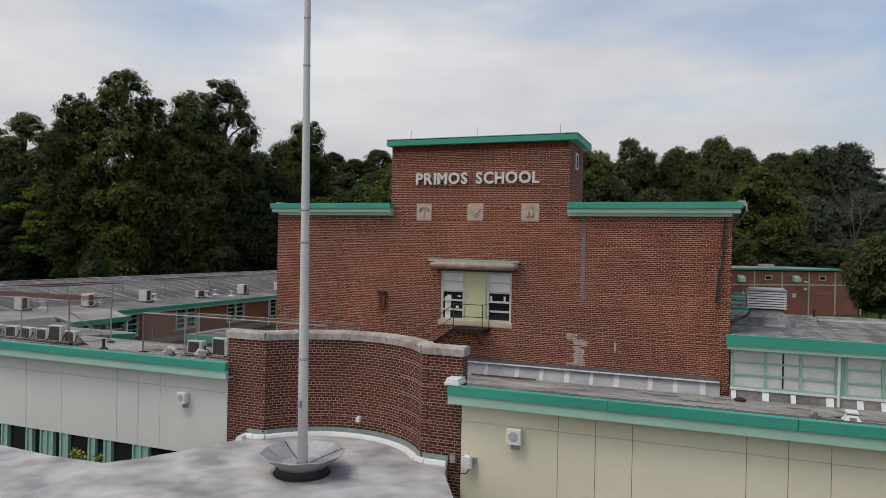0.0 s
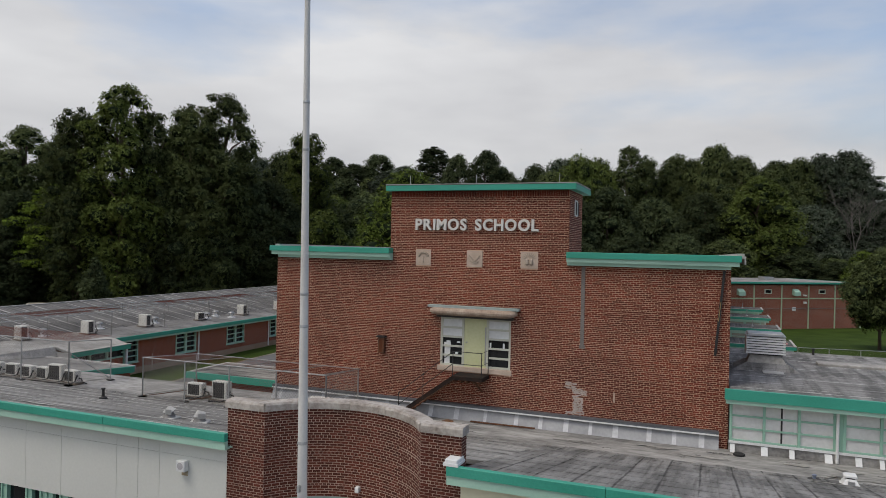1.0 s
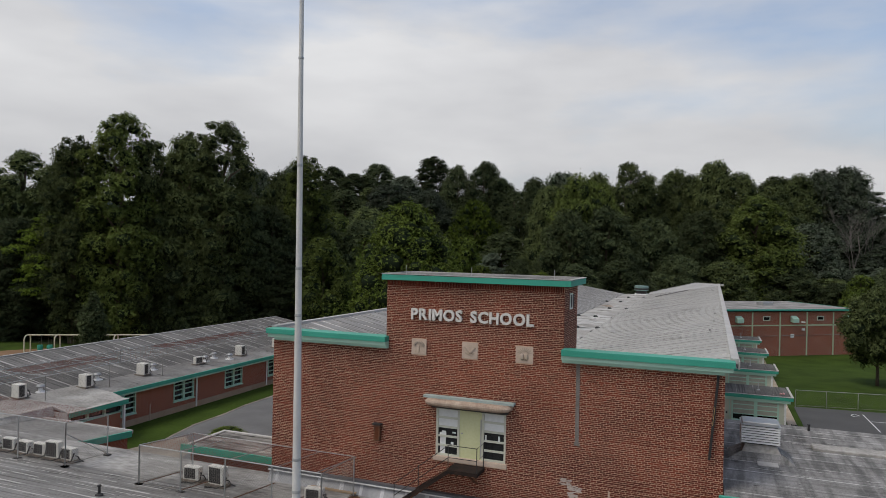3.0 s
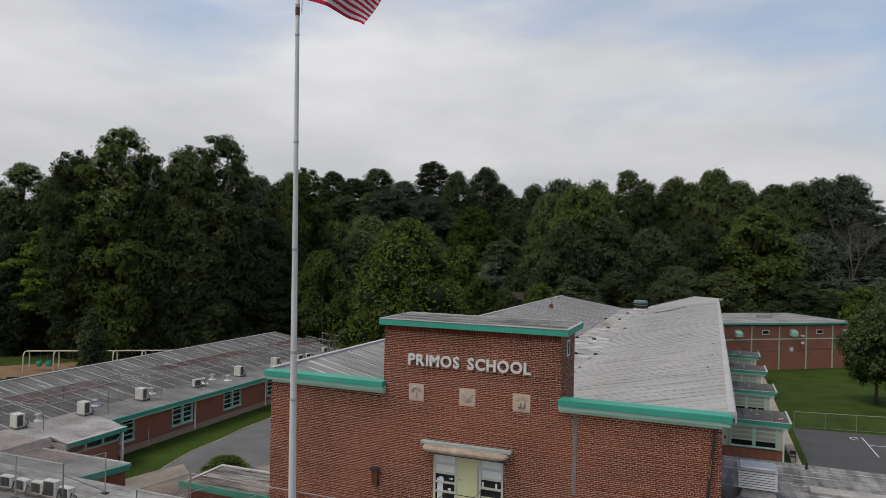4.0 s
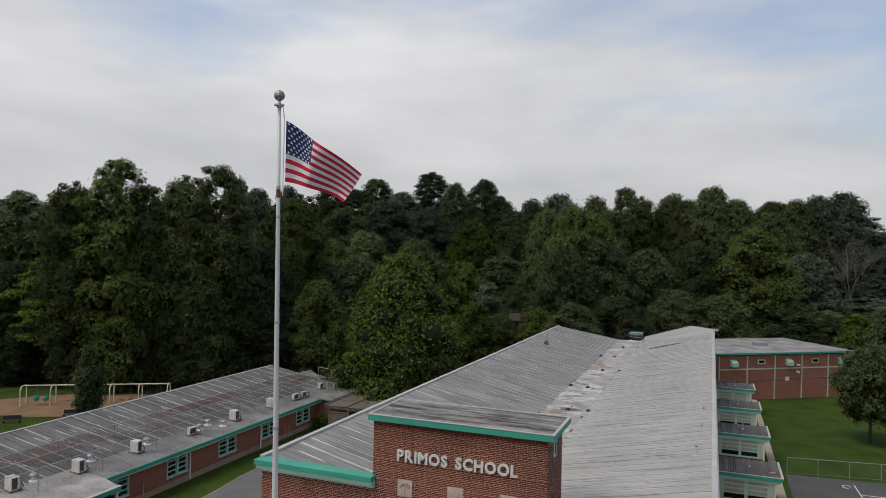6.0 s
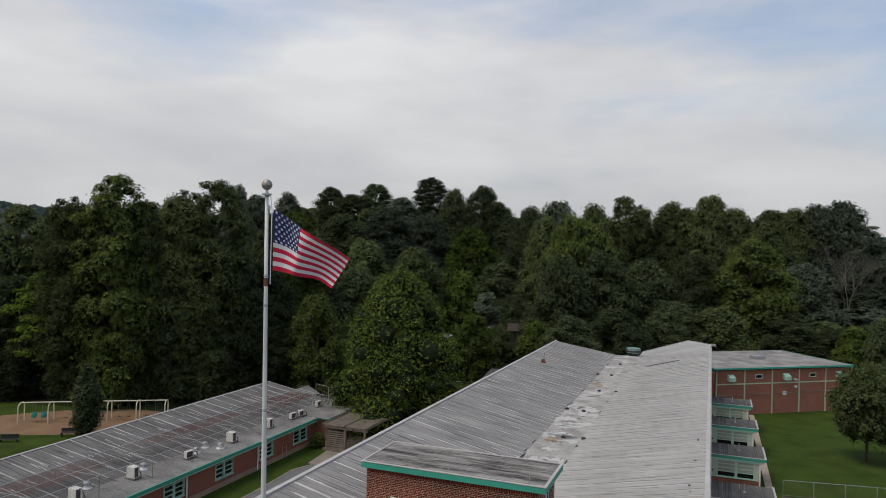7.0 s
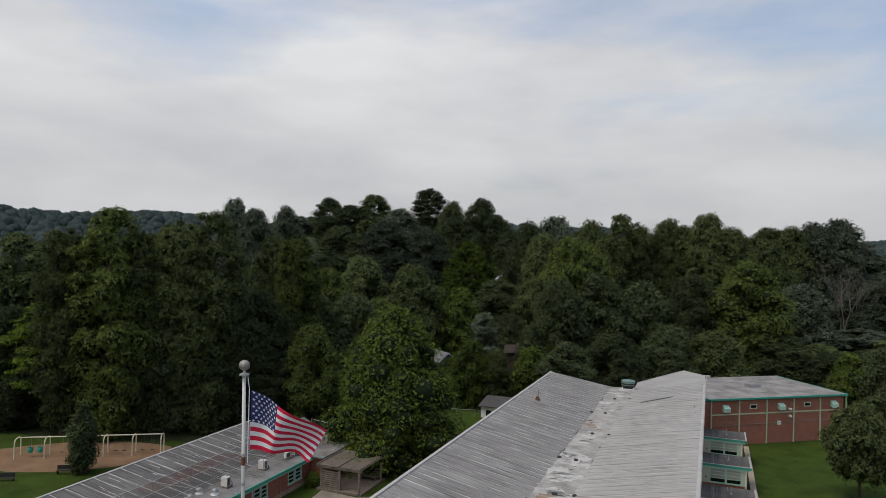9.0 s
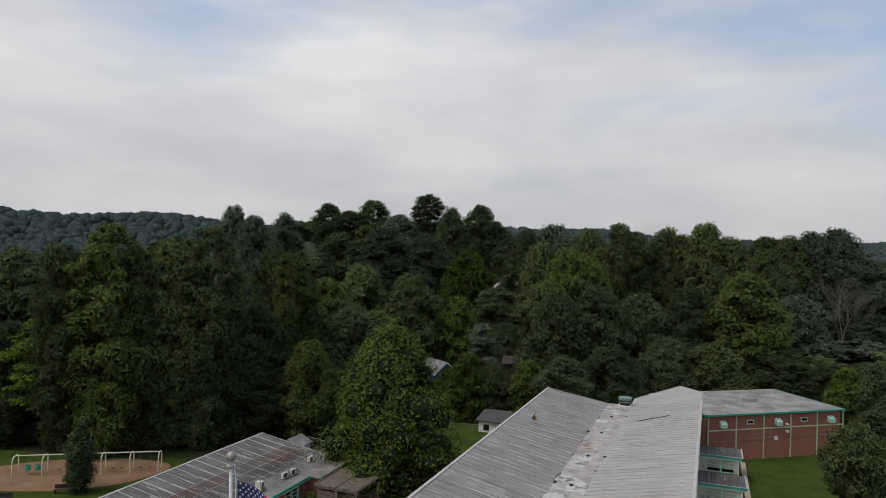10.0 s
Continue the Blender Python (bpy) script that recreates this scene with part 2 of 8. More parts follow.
STONE = mat("limestone", (0.44, 0.345, 0.27), (0.6, 0.48, 0.385), rough=0.9, fine=30, coarse=3, bump=0.4)
COPING = mat("weathered_coping", (0.22, 0.185, 0.155), (0.52, 0.48, 0.43), rough=0.9, fine=9, coarse=1.4, bump=0.4, contrast=2.2)
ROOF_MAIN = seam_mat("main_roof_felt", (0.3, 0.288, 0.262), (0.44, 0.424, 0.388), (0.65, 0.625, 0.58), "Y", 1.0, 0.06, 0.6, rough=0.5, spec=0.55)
# more streaked than ROOF_MAIN; the darker base also holds this slope's duller light
ROOF_WORN_DIM = seam_mat("worn_dimmed_main_roof_felt", (0.165, 0.155, 0.14), (0.33, 0.313, 0.284), (0.66, 0.63, 0.585), "Y", 1.0, 0.075, 0.85, 0.85, keep=(0.43, 0.6), rough=0.55, spec=0.5)
ROOF_LEFT = seam_mat("left_roof_felt", (0.090, 0.087, 0.083), (0.200, 0.193, 0.180), (0.460, 0.443, 0.411), "Y", 1.55, 0.085, 0.8, 0.85, keep=(0.34, 0.52))
WASHED = mat("washed_grey_felt", (0.095, 0.09, 0.082), (0.44, 0.428, 0.4), rough=0.9, fine=6, coarse=0.8, bump=0.25, contrast=1.8, stretch=(0.35, 1.4, 1))
ROOF_STRIPS = seam_mat("strip_roof_felt", (0.15, 0.145, 0.136), (0.34, 0.332, 0.312), (0.05, 0.048, 0.045), "X", 0.92, 0.035, 0.85, 0.5, keep=(0.36, 0.5))
ROOF_FRONT = seam_mat("front_roof_felt", (0.105, 0.101, 0.094), (0.3, 0.292, 0.274), (0.6, 0.58, 0.545), "Y", 1.05, 0.085, 0.75, 0.5, keep=(0.47, 0.66))
LINK_FELT = mat("pale_patched_felt", (0.2, 0.19, 0.17), (0.47, 0.45, 0.41), rough=0.9, fine=6, coarse=0.7, bump=0.25, contrast=1.7)
FLAT_FELT = mat("dirty_flat_felt", (0.13, 0.124, 0.114), (0.29, 0.28, 0.262), rough=0.9, fine=5, coarse=0.5, bump=0.25, contrast=1.9)
PALE_PATCH = mat("pale_roof_patch", (0.360, 0.350, 0.326), (0.580, 0.566, 0.529), rough=0.9, fine=9, coarse=1.5, bump=0.3)
COURT_PAVE = mat("worn_court_concrete", (0.17, 0.145, 0.118), (0.3, 0.26, 0.21), rough=0.9, fine=12, coarse=0.6, bump=0.2, contrast=2.2)
YARD = mat("pale_worn_asphalt", (0.100, 0.099, 0.096), (0.170, 0.167, 0.163), rough=0.9, fine=20, coarse=0.35, bump=0.2)
ROOF_PLAIN = mat("grey_roof_felt", (0.13, 0.125, 0.117), (0.36, 0.345, 0.321), rough=0.9, fine=8, coarse=0.5, bump=0.25, contrast=2)
ROOF_DARK = seam_mat("dark_roof_felt", (0.045, 0.043, 0.039), (0.18, 0.173, 0.158), (0.42, 0.41, 0.385), "X", 1.3, 0.04, 0.55, 0.7)
ROOF_ANNEX = seam_mat("annex_roof_felt", (0.12, 0.116, 0.108), (0.34, 0.33, 0.31), (0.6, 0.585, 0.55), "Y", 1.5, 0.05, 0.75, 0.6, keep=(0.4, 0.56))
blotch(ROOF_ANNEX, 0.8, 0.58, (2.4, 0.3, 1))
blotch(ROOF_STRIPS, 0.8, 0.62, (2.2, 0.35, 1))
ROOF_TOWER = mat("tower_felt", (0.03, 0.028, 0.025), (0.33, 0.312, 0.284), rough=0.9, fine=7, coarse=1.3, bump=0.3, contrast=2.6, stretch=(0.22, 1.9, 1))
EDGE = mat("pale_metal_edge", (0.360, 0.350, 0.331), (0.500, 0.483, 0.454), rough=0.7, fine=6, coarse=0.6, bump=0.1)
COATING = mat("white_roof_coating", (0.2, 0.195, 0.187), (0.6, 0.59, 0.57), rough=0.85, fine=38, coarse=1.1, bump=0.9, contrast=2.0)
STEEL = mat("galvanised_steel", (0.360, 0.364, 0.359), (0.500, 0.502, 0.491), rough=0.45, fine=30, coarse=3, bump=0.05, metal=0.7)
POLE = mat("painted_pole", (0.54, 0.53, 0.5), (0.69, 0.675, 0.64), rough=0.45, fine=20, coarse=0.7, bump=0.04, metal=0.0, spec=0.5)
WIRE = mat("grey_wire", (0.220, 0.207, 0.189), (0.320, 0.305, 0.283), rough=0.6, fine=20, coarse=2, bump=0, metal=0.5)
RUST = mat("rusty_iron", (0.06, 0.035, 0.025), (0.2, 0.085, 0.04), rough=0.9, fine=18, coarse=2.5, bump=0.3)
BLACK = mat("black_iron", (0.02, 0.02, 0.02), (0.045, 0.042, 0.04), rough=0.7, fine=20, coarse=2, bump=0.1)
# tar colour, which also paints the shade under the door hood
TAR_AND_SHADE = mat("tar_and_shade_dark", (0.05, 0.048, 0.046), (0.1, 0.095, 0.09), rough=0.9, fine=12, coarse=2, bump=0.2)
ACBODY = mat("air_conditioner_casing", (0.6, 0.58, 0.52), (0.74, 0.72, 0.66), rough=0.6, fine=20, coarse=2, bump=0.05)
GLASS = glass_mat("dark_glass")
DOOR = mat("pale_yellow_door", (0.55, 0.56, 0.3), (0.66, 0.66, 0.4), rough=0.6, fine=10, coarse=0.9, bump=0.05)
GREY_BLIND = mat("greyed_white_blind", (0.6, 0.59, 0.565), (0.74, 0.73, 0.705), rough=0.8, fine=8, coarse=1.5, bump=0.05, contrast=2.0)
BLIND = mat("white_blind", (0.66, 0.665, 0.65), (0.78, 0.785, 0.77), rough=0.8, fine=8, coarse=2, bump=0.03)
GRASS = mat("mown_grass", (0.026, 0.045, 0.006), (0.049, 0.08, 0.012), rough=0.95, fine=5, coarse=0.35, bump=0.6, spec=0.1, contrast=2.4)
LITTER = mat("forest_floor", (0.022, 0.03, 0.012), (0.04, 0.05, 0.02), rough=0.95, fine=3, coarse=0.1, bump=0.3, spec=0.1)
ASPHALT = mat("worn_asphalt", (0.06, 0.059, 0.056), (0.1, 0.098, 0.094), rough=0.9, fine=25, coarse=0.25, bump=0.2)
PAVE = mat("concrete_path", (0.3, 0.245, 0.18), (0.45, 0.37, 0.28), rough=0.9, fine=15, coarse=0.7, bump=0.15, contrast=2.0)
SAND = mat("tan_wood_chips", (0.16, 0.095, 0.05), (0.25, 0.155, 0.088), rough=0.95, fine=6, coarse=0.5, bump=0.4)
WOOD = mat("grey_weathered_wood", (0.12, 0.1, 0.078), (0.235, 0.195, 0.155), rough=0.9, fine=15, coarse=2, bump=0.3)
BARK = mat("bark", (0.06, 0.045, 0.032), (0.12, 0.09, 0.065), rough=0.95, fine=10, coarse=1.5, bump=0.5)
DEADWOOD = mat("bare_grey_twigs", (0.1, 0.09, 0.08), (0.16, 0.145, 0.13), rough=0.95, fine=6, coarse=1, bump=0.2)
LEAF_A = leaf_mat("dark_leaves", (0.036, 0.047, 0.023), (0.068, 0.084, 0.036))
LEAF_B = leaf_mat("mid_leaves", (0.052, 0.068, 0.028), (0.1, 0.12, 0.042))
LEAF_C = leaf_mat("light_leaves", (0.044, 0.066, 0.013), (0.084, 0.11, 0.02))
LEAF_D = leaf_mat("yellow_green_leaves", (0.055, 0.082, 0.011), (0.085, 0.118, 0.016))
# leaf green darkened in its colour for the shade under the wood's edge
LEAF_SHADE = leaf_mat("shade_darkened_undergrowth_leaves", (0.02, 0.027, 0.013), (0.037, 0.046, 0.021))
LEAF_G = leaf_mat("fresh_green_leaves", (0.058, 0.082, 0.022), (0.118, 0.145, 0.034))
# pine blue-green, lifted and greyed so far trees carry haze in their colour
LEAF_E = leaf_mat("blue_green_hazed_leaves", (0.054, 0.068, 0.047), (0.094, 0.112, 0.076))
# near-black green: the crown's inner shade is put into this colour
LEAF_CORE = mat("inner_crown_shade", (0.014, 0.021, 0.011), (0.023, 0.033, 0.016), rough=0.95, fine=4, coarse=0.5, bump=0.4, spec=0.05)
# the haze of distance is mixed into this base colour
LEAF_FAR = leaf_mat("haze_tinted_leaves", (0.044, 0.062, 0.057), (0.064, 0.085, 0.078), island=0.1, rnd=0.0, leaf=0.0)


# ---- mesh helpers ----
class Mesh:
    """Collects boxes, tubes and sheets, each as an island of its own, into one mesh."""

    def __init__(self):
        self.v, self.f, self.mi = [], [], []

    def add(self, vs, fs, mi=0):
        o = len(self.v)
        self.v += [tuple(p) for p in vs]
        self.f += [tuple(i + o for i in q) for q in fs]
        self.mi += [mi] * len(fs)
        return self

    def box(self, x0, x1, y0, y1, z0, z1, mi=0, c=0.0):
        """A box; c: the width of its bevelled upright and top edges."""
        if c:
            rings = []
            for z, k in ((z0, 0), (z1 - c, 0), (z1, c)):
                a, b, d, e = x0 + k, x1 - k, y0 + k, y1 - k
                rings.append([(a + c, d, z), (b - c, d, z), (b, d + c, z), (b, e - c, z), (b - c, e, z), (a + c, e, z), (a, e - c, z), (a, d + c, z)])
            vs = [p for r in rings for p in r]
            fs = [tuple(reversed(range(8))), tuple(range(16, 24))]
            for k in range(2):
                for i in range(8):
                    j = (i + 1) % 8
                    fs.append((8 * k + i, 8 * k + j, 8 * k + 8 + j, 8 * k + 8 + i))
            return self.add(vs, fs, mi)
        vs = [(x0, y0, z0), (x1, y0, z0), (x1, y1, z0), (x0, y1, z0), (x0, y0, z1), (x1, y0, z1), (x1, y1, z1), (x0, y1, z1)]
        return self.add(vs, [(3, 2, 1, 0), (4, 5, 6, 7), (0, 1, 5, 4), (1, 2, 6, 5), (2, 3, 7, 6), (3, 0, 4, 7)], mi)

    def slab(self, top, thick, mi=0):
        """A slab under a list of top corners that run anticlockwise."""
        n = len(top)
        vs = list(top) + [(x, y, z - thick) for x, y, z in top]
        fs = [tuple(range(n)), tuple(reversed(range(n, 2 * n)))] + [(i, i + n, (i + 1) % n + n, (i + 1) % n) for i in range(n)]
        return self.add(vs, fs, mi)

    def beam(self, a, b, w, h=None, mi=0):
        """A square bar from a to b."""
        a, b = Vector(a), Vector(b)
        d = (b - a).normalized()
        s = d.cross(Vector((0, 0, 1)) if abs(d.z) < 0.95 else Vector((1, 0, 0))).normalized() * w / 2
        u = s.cross(d).normalized() * (h or w) / 2
        vs = [p + i * s + j * u for p in (a, b) for i, j in ((-1, -1), (1, -1), (1, 1), (-1, 1))]
        return self.add(vs, [(0, 1, 2, 3), (7, 6, 5, 4), (0, 4, 5, 1), (1, 5, 6, 2), (2, 6, 7, 3), (3, 7, 4, 0)], mi)

    def tube(self, pts, radii, n=8, mi=0, cap=True):
        """A round bar through points, with a radius at each."""
        pts = [Vector(p) for p in pts]
        if not hasattr(radii, "__len__"):
            radii = [radii] * len(pts)
        vs, fs = [], []
        for i, p in enumerate(pts):
            d = (pts[min(i + 1, len(pts) - 1)] - pts[max(i - 1, 0)]).normalized()
            s = d.cross(Vector((0, 1, 0)) if abs(d.y) < 0.9 else Vector((1, 0, 0))).normalized()
            u = d.cross(s)
            vs += [p + (s * math.cos(2 * math.pi * k / n) + u * math.sin(2 * math.pi * k / n)) * radii[i] for k in range(n)]
        for i in range(len(pts) - 1):
            fs += [(i * n + k, i * n + (k + 1) % n, (i + 1) * n + (k + 1) % n, (i + 1) * n + k) for k in range(n)]
        if cap:
            fs += [tuple(reversed(range(n))), tuple(range((len(pts) - 1) * n, len(pts) * n))]
        return self.add(vs, fs, mi)

    def lathe(self, profile, centre=(0, 0, 0), n=16, mi=0):
        """A turned shape from (radius, height) pairs."""
        cx, cy, cz = centre
        vs = [(cx + r * math.cos(2 * math.pi * k / n), cy + r * math.sin(2 * math.pi * k / n), cz + h) for r, h in profile for k in range(n)]
        fs = [(i * n + k, i * n + (k + 1) % n, (i + 1) * n + (k + 1) % n, (i + 1) * n + k) for i in range(len(profile) - 1) for k in range(n)]
        return self.add(vs, fs, mi)

    def data(self, name, mats, smooth=False):
        me = bpy.data.meshes.new(name)
        me.from_pydata(self.v, [], self.f)
        for m in mats if isinstance(mats, (list, tuple)) else [mats]:
            me.materials.append(m)
        me.polygons.foreach_set("material_index", self.mi)
        if smooth:
            me.polygons.foreach_set("use_smooth", [True] * len(self.f))
        me.update()
        return me


def thing(name, label, category, group="", kind="", at=(0, 0, 0)):
    ob = new(name)
    ob.empty_display_size = 0.2
    ob.location = at
    return tagged(ob, label, category, group, kind)


def part(name, m, mats, parent=None, label="", smooth=False, kind=""):
    ob = new(name, m.data(name, mats, smooth))
    ob.parent = parent
    return tagged(ob, label, kind=kind)


def solo(name, m, mats, label, category, group="", kind="", smooth=False):
    return tagged(new(name, m.data(name, mats, smooth)), label, category, group, kind)


def brick_run(m, x0, x1, z0, z1, place, holes=(), length=0.225, course=0.0745, joint=0.0165, depth=0.0025):
    """Running-bond bricks between x0 and x1, z0 and z1; place(u, z, d) gives the point d metres in front of the wall."""
    rows = int(round((z1 - z0) / course))
    course = (z1 - z0) / rows
    out = []
    lay = random.Random(rows)  # the beds vary a little in thickness
    beds = [z0] + [z0 + r * course + lay.gauss(0, 0.0048) for r in range(1, rows)] + [z1]
    for r in range(rows):
        thin = joint * lay.uniform(0.9, 1.1)
        za, zb = beds[r] + thin / 2, beds[r + 1] - thin / 2
        step = length / 2 if r % 6 == 5 else length  # every sixth course shows the bricks' ends
        u = x0 - (length / 2 if r % 2 else 0) - (length / 4 if r % 6 == 5 else 0)
        cut = [h for h in holes if za < h[3] and zb > h[2]]
        while u < x1:
            a, b = max(u + joint / 2, x0), min(u + step - joint / 2, x1)
            u += step
            for h in cut:
                if a < h[1] and b > h[0]:
                    a, b = (a, h[0]) if a < h[0] else (max(a, h[1]), b)
            if b - a > 0.03:
                out.append((a, b, za, zb))
    g = random.Random(len(out))
    for a, b, za, zb in out if m is not None else ():
        w = g.gauss(0, 0.003)  # hand-laid, so never quite level
        za, zb = za + w, zb + w
        vs = [place(a, za, 0), place(b, za, 0), place(b, zb, 0), place(a, zb, 0), place(a, za, depth), place(b, za, depth), place(b, zb, depth), place(a, zb, depth)]
        m.add(vs, [(4, 5, 6, 7), (0, 1, 5, 4), (1, 2, 6, 5), (2, 3, 7, 6), (3, 0, 4, 7)])
    return out


def wall_with_holes(m, x0, x1, z0, z1, y0, y1, holes):
    """A wall along x, from y0 (front) to y1, with openings (xa, xb, za, zb) cut through it."""
    xs = sorted({x0, x1, *(h[k] for h in holes for k in (0, 1))})
    zs = sorted({z0, z1, *(h[k] for h in holes for k in (2, 3))})
    for a, b in zip(xs, xs[1:]):
        for c, d in zip(zs, zs[1:]):
            if not any(h[0] <= a and b <= h[1] and h[2] <= c and d <= h[3] for h in holes):
                m.box(a, b, y0, y1, c, d)
    return m


# ---- ground ----
def ease(a, b, v):
    t = min(max((v - a) / (b - a), 0.0), 1.0)
    return t * t * (3 - 2 * t)


def land(x, y):
    """The height of the ground: level round the school, a hollow behind it, then a wooded hill and far ridges."""
    z = -0.75 * ease(50, 78, y) * ease(5, 14, x) - 0.45 * ease(-40, -47, x) * ease(20, 30, y)
    z -= 7.5 * ease(75, 115, y) * ease(10, -20, x) * ease(-110, -70, x)
    z += (31 - 17 * ease(-40, 30, x)) * ease(125, 250, y) + 4 * ease(105, 150, y) * ease(0, 20, x)
    z -= 22 * ease(90, 240, abs(x + 40) - 0.2 * (y - 100)) * ease(100, 220, y)
    far = math.hypot(x, y)
    turn = math.atan2(x - 13, y + 28)
    z += 52 * ease(500, 1150, far) * (1 - 0.62 * ease(-0.74, -0.42, turn)) * (0.94 + 0.06 * math.sin(turn * 31))
    return z


axis = [s * (k / 40) ** 2.6 * 1900 for s in (-1, 1) for k in range(0, 41)]
axis += [-80 + 4 * k for k in range(40)]
gx = sorted({round(v - 10, 2) for v in axis})
gy = sorted({round(v + 60, 2) for v in axis})
g = Mesh()
g.v = [(x, y, land(x, y)) for y in gy for x in gx]
nx = len(gx)


def wooded(x, y):
    return y > 96 or (x < -4 and y > (80 if x > -28 else 62)) or (x < -38 and y > 46.5 + 0.25 * (x + 50)) or x < -78 or x > 62


for j in range(len(gy) - 1):
    for i in range(nx - 1):
        g.f.append((j * nx + i, j * nx + i + 1, (j + 1) * nx + i + 1, (j + 1) * nx + i))
        g.mi.append(1 if wooded((gx[i] + gx[i + 1]) / 2, (gy[j] + gy[j + 1]) / 2) else 0)
solo("ground", g, [GRASS, LITTER], "mown grass lawn running into dark wooded ground", "ground", kind="structure", smooth=True)


def flat(name, pts, z, material, label, category, thick=0.06):
    return solo(name, Mesh().slab([(x, y, z) for x, y in pts], thick), material, label, category, kind="structure")


flat("road_court", [(18.9, -70), (70, -70), (70, 47.5), (19.3, 42.3)], 0.03, ASPHALT, "worn dark grey asphalt play court with painted lines", "asphalt")
flat("road_front", [(-60, -70), (18.86, -70), (18.86, -12.4), (-60, -12.4)], 0.03, ASPHALT, "worn grey asphalt drive in front of the school", "asphalt")
flat("road_yard", [(-23.2, 0.4), (-7.2, 0.4), (-7.2, 38), (-14, 40), (-22.5, 36), (-24.7, 30), (-24.4, 24.5), (-24.35, 21), (-23.9, 17.5), (-23.75, 14), (-23.1, 11), (-22.3, 8.4)], 0.03, YARD, "grey asphalt courtyard with a ragged grass edge", "asphalt")
flat("pavement_yard_kerb", [(-22.62, 9), (-22.4, 9), (-23.05, 11), (-23.7, 14), (-23.85, 17.5), (-24.3, 21), (-24.35, 24.5), (-24.65, 30), (-22.4, 36.2), (-22.55, 36.3), (-24.85, 30.1), (-24.55, 24.5), (-24.5, 21), (-24.05, 17.6), (-23.9, 14.1), (-23.25, 11.1)], 0.06, COURT_PAVE, "pale concrete edging along the courtyard", "kerb")
flat("pavement_walk", [(18.12, 27), (18.8, 27), (18.75, 76), (18.12, 76)], 0.05, PAVE, "tan concrete path beside the classroom bays", "path")
lines = Mesh()
for a, b in (((24.6, 41.4), (24.7, 35.2)), ((24.7, 38.85), (30, 39.2)), ((30, 45), (29.7, 34))):
    lines.beam((*a, 0.034), (*b, 0.034), 0.08, 0.008)
for k in range(10):
    p, q = (math.cos(k * 0.5) * 0.3 + 23.9, math.sin(k * 0.5) * 0.45 + 40.7, 0.034), (math.cos(k * 0.5 + 0.5) * 0.3 + 23.9, math.sin(k * 0.5 + 0.5) * 0.45 + 40.7, 0.034)
    lines.beam(p, q, 0.08, 0.008)
solo("court_line", lines, WHITE, "worn white painted lines on the asphalt court", "court marking", kind="structure")
chips = [(-61 + 11.5 * math.cos(a) * (1 + 0.08 * math.sin(3 * a)), 36 + 6.2 * math.sin(a)) for a in [k * math.pi / 14 for k in range(28)]]
ca, sa = math.cos(0.56), math.sin(0.56)
chips = [(-60 + (x + 61) * ca - (y - 36) * sa, 35.8 + (x + 61) * sa + (y - 36) * ca) for x, y in chips]
flat("ground_playground", chips, -0.40, SAND, "tan wood chip playground surface", "wood chips", 0.1)

# ---- main block: the brick hall with its stepped tower front ----
FY = -0.25  # front face of the brick
X0, X1 = -6.97, 12.69
TX0, TX1 = -1.13, 6.71
hall = thing("wall_hall", "red brick hall front with a raised centre tower", "brick wall", kind="structure")
DOOR_HOLE = (1.3, 4.4, 4.88, 6.95)
back = wall_with_holes(Mesh(), X0, X1, 0, 9.3, FY + 0.012, FY + 0.35, [DOOR_HOLE])  # the hidden body of the wall
back.box(TX0, TX1 - 0.012, FY + 0.012, FY + 0.35, 9.3, 12.3)
for xa, xb in ((X0, X0 + 0.34), (X1 - 0.34, X1)):
    back.box(xa, xb, FY + 0.35, 68.0, 0, 9.2 if xa < 0 else 9.3)
back.box(X0 + 0.34, X1 - 0.34, 67.7, 68.0, 0, 7.6)
for xa, xb in ((TX0, TX0 + 0.3), (TX1 - 0.31, TX1 - 0.012)):
    back.box(xa, xb, FY + 0.35, 2.6, 7.4, 12.3)
back.box(TX0 + 0.3, TX1 - 0.312, 2.3, 2.6, 7.4, 12.3)
part("mortar_backing", back, MORTAR, hall, "mortar and hidden brickwork")
MEDALS = [(0.1, 0.79), (2.42, 3.11), (4.75, 5.47)]
holes = [DOOR_HOLE] + [(a, b, 9.11, 9.79) for a, b in MEDALS] + [(1.2, 4.45, 4.72, 4.9)]
bricks = Mesh()
front = lambda u, z, d: (u, FY + 0.012 - d, z)
brick_run(bricks, X0, X1, 2.72, 9.3, front, holes)
tower_bricks = brick_run(None, TX0, TX1, 9.3, 12.03, front, holes)
single_bricks = [q for q in tower_bricks if 0.0 < (q[0] + q[1]) / 2 < 5.6 and 9.84 < q[2] < 10.56][:300]
picked = set(single_bricks)
lay_ = random.Random(len(tower_bricks))
for q in tower_bricks:
    if q not in picked:
        (a, b, za, zb), w = q, lay_.gauss(0, 0.003)
        corners = [front(u, z + w, d) for d in (0, 0.0025) for u, z in ((a, za), (b, za), (b, zb), (a, zb))]
        bricks.add(corners, [(4, 5, 6, 7), (0, 1, 5, 4), (1, 2, 6, 5), (2, 3, 7, 6), (3, 0, 4, 7)])
u = TX0
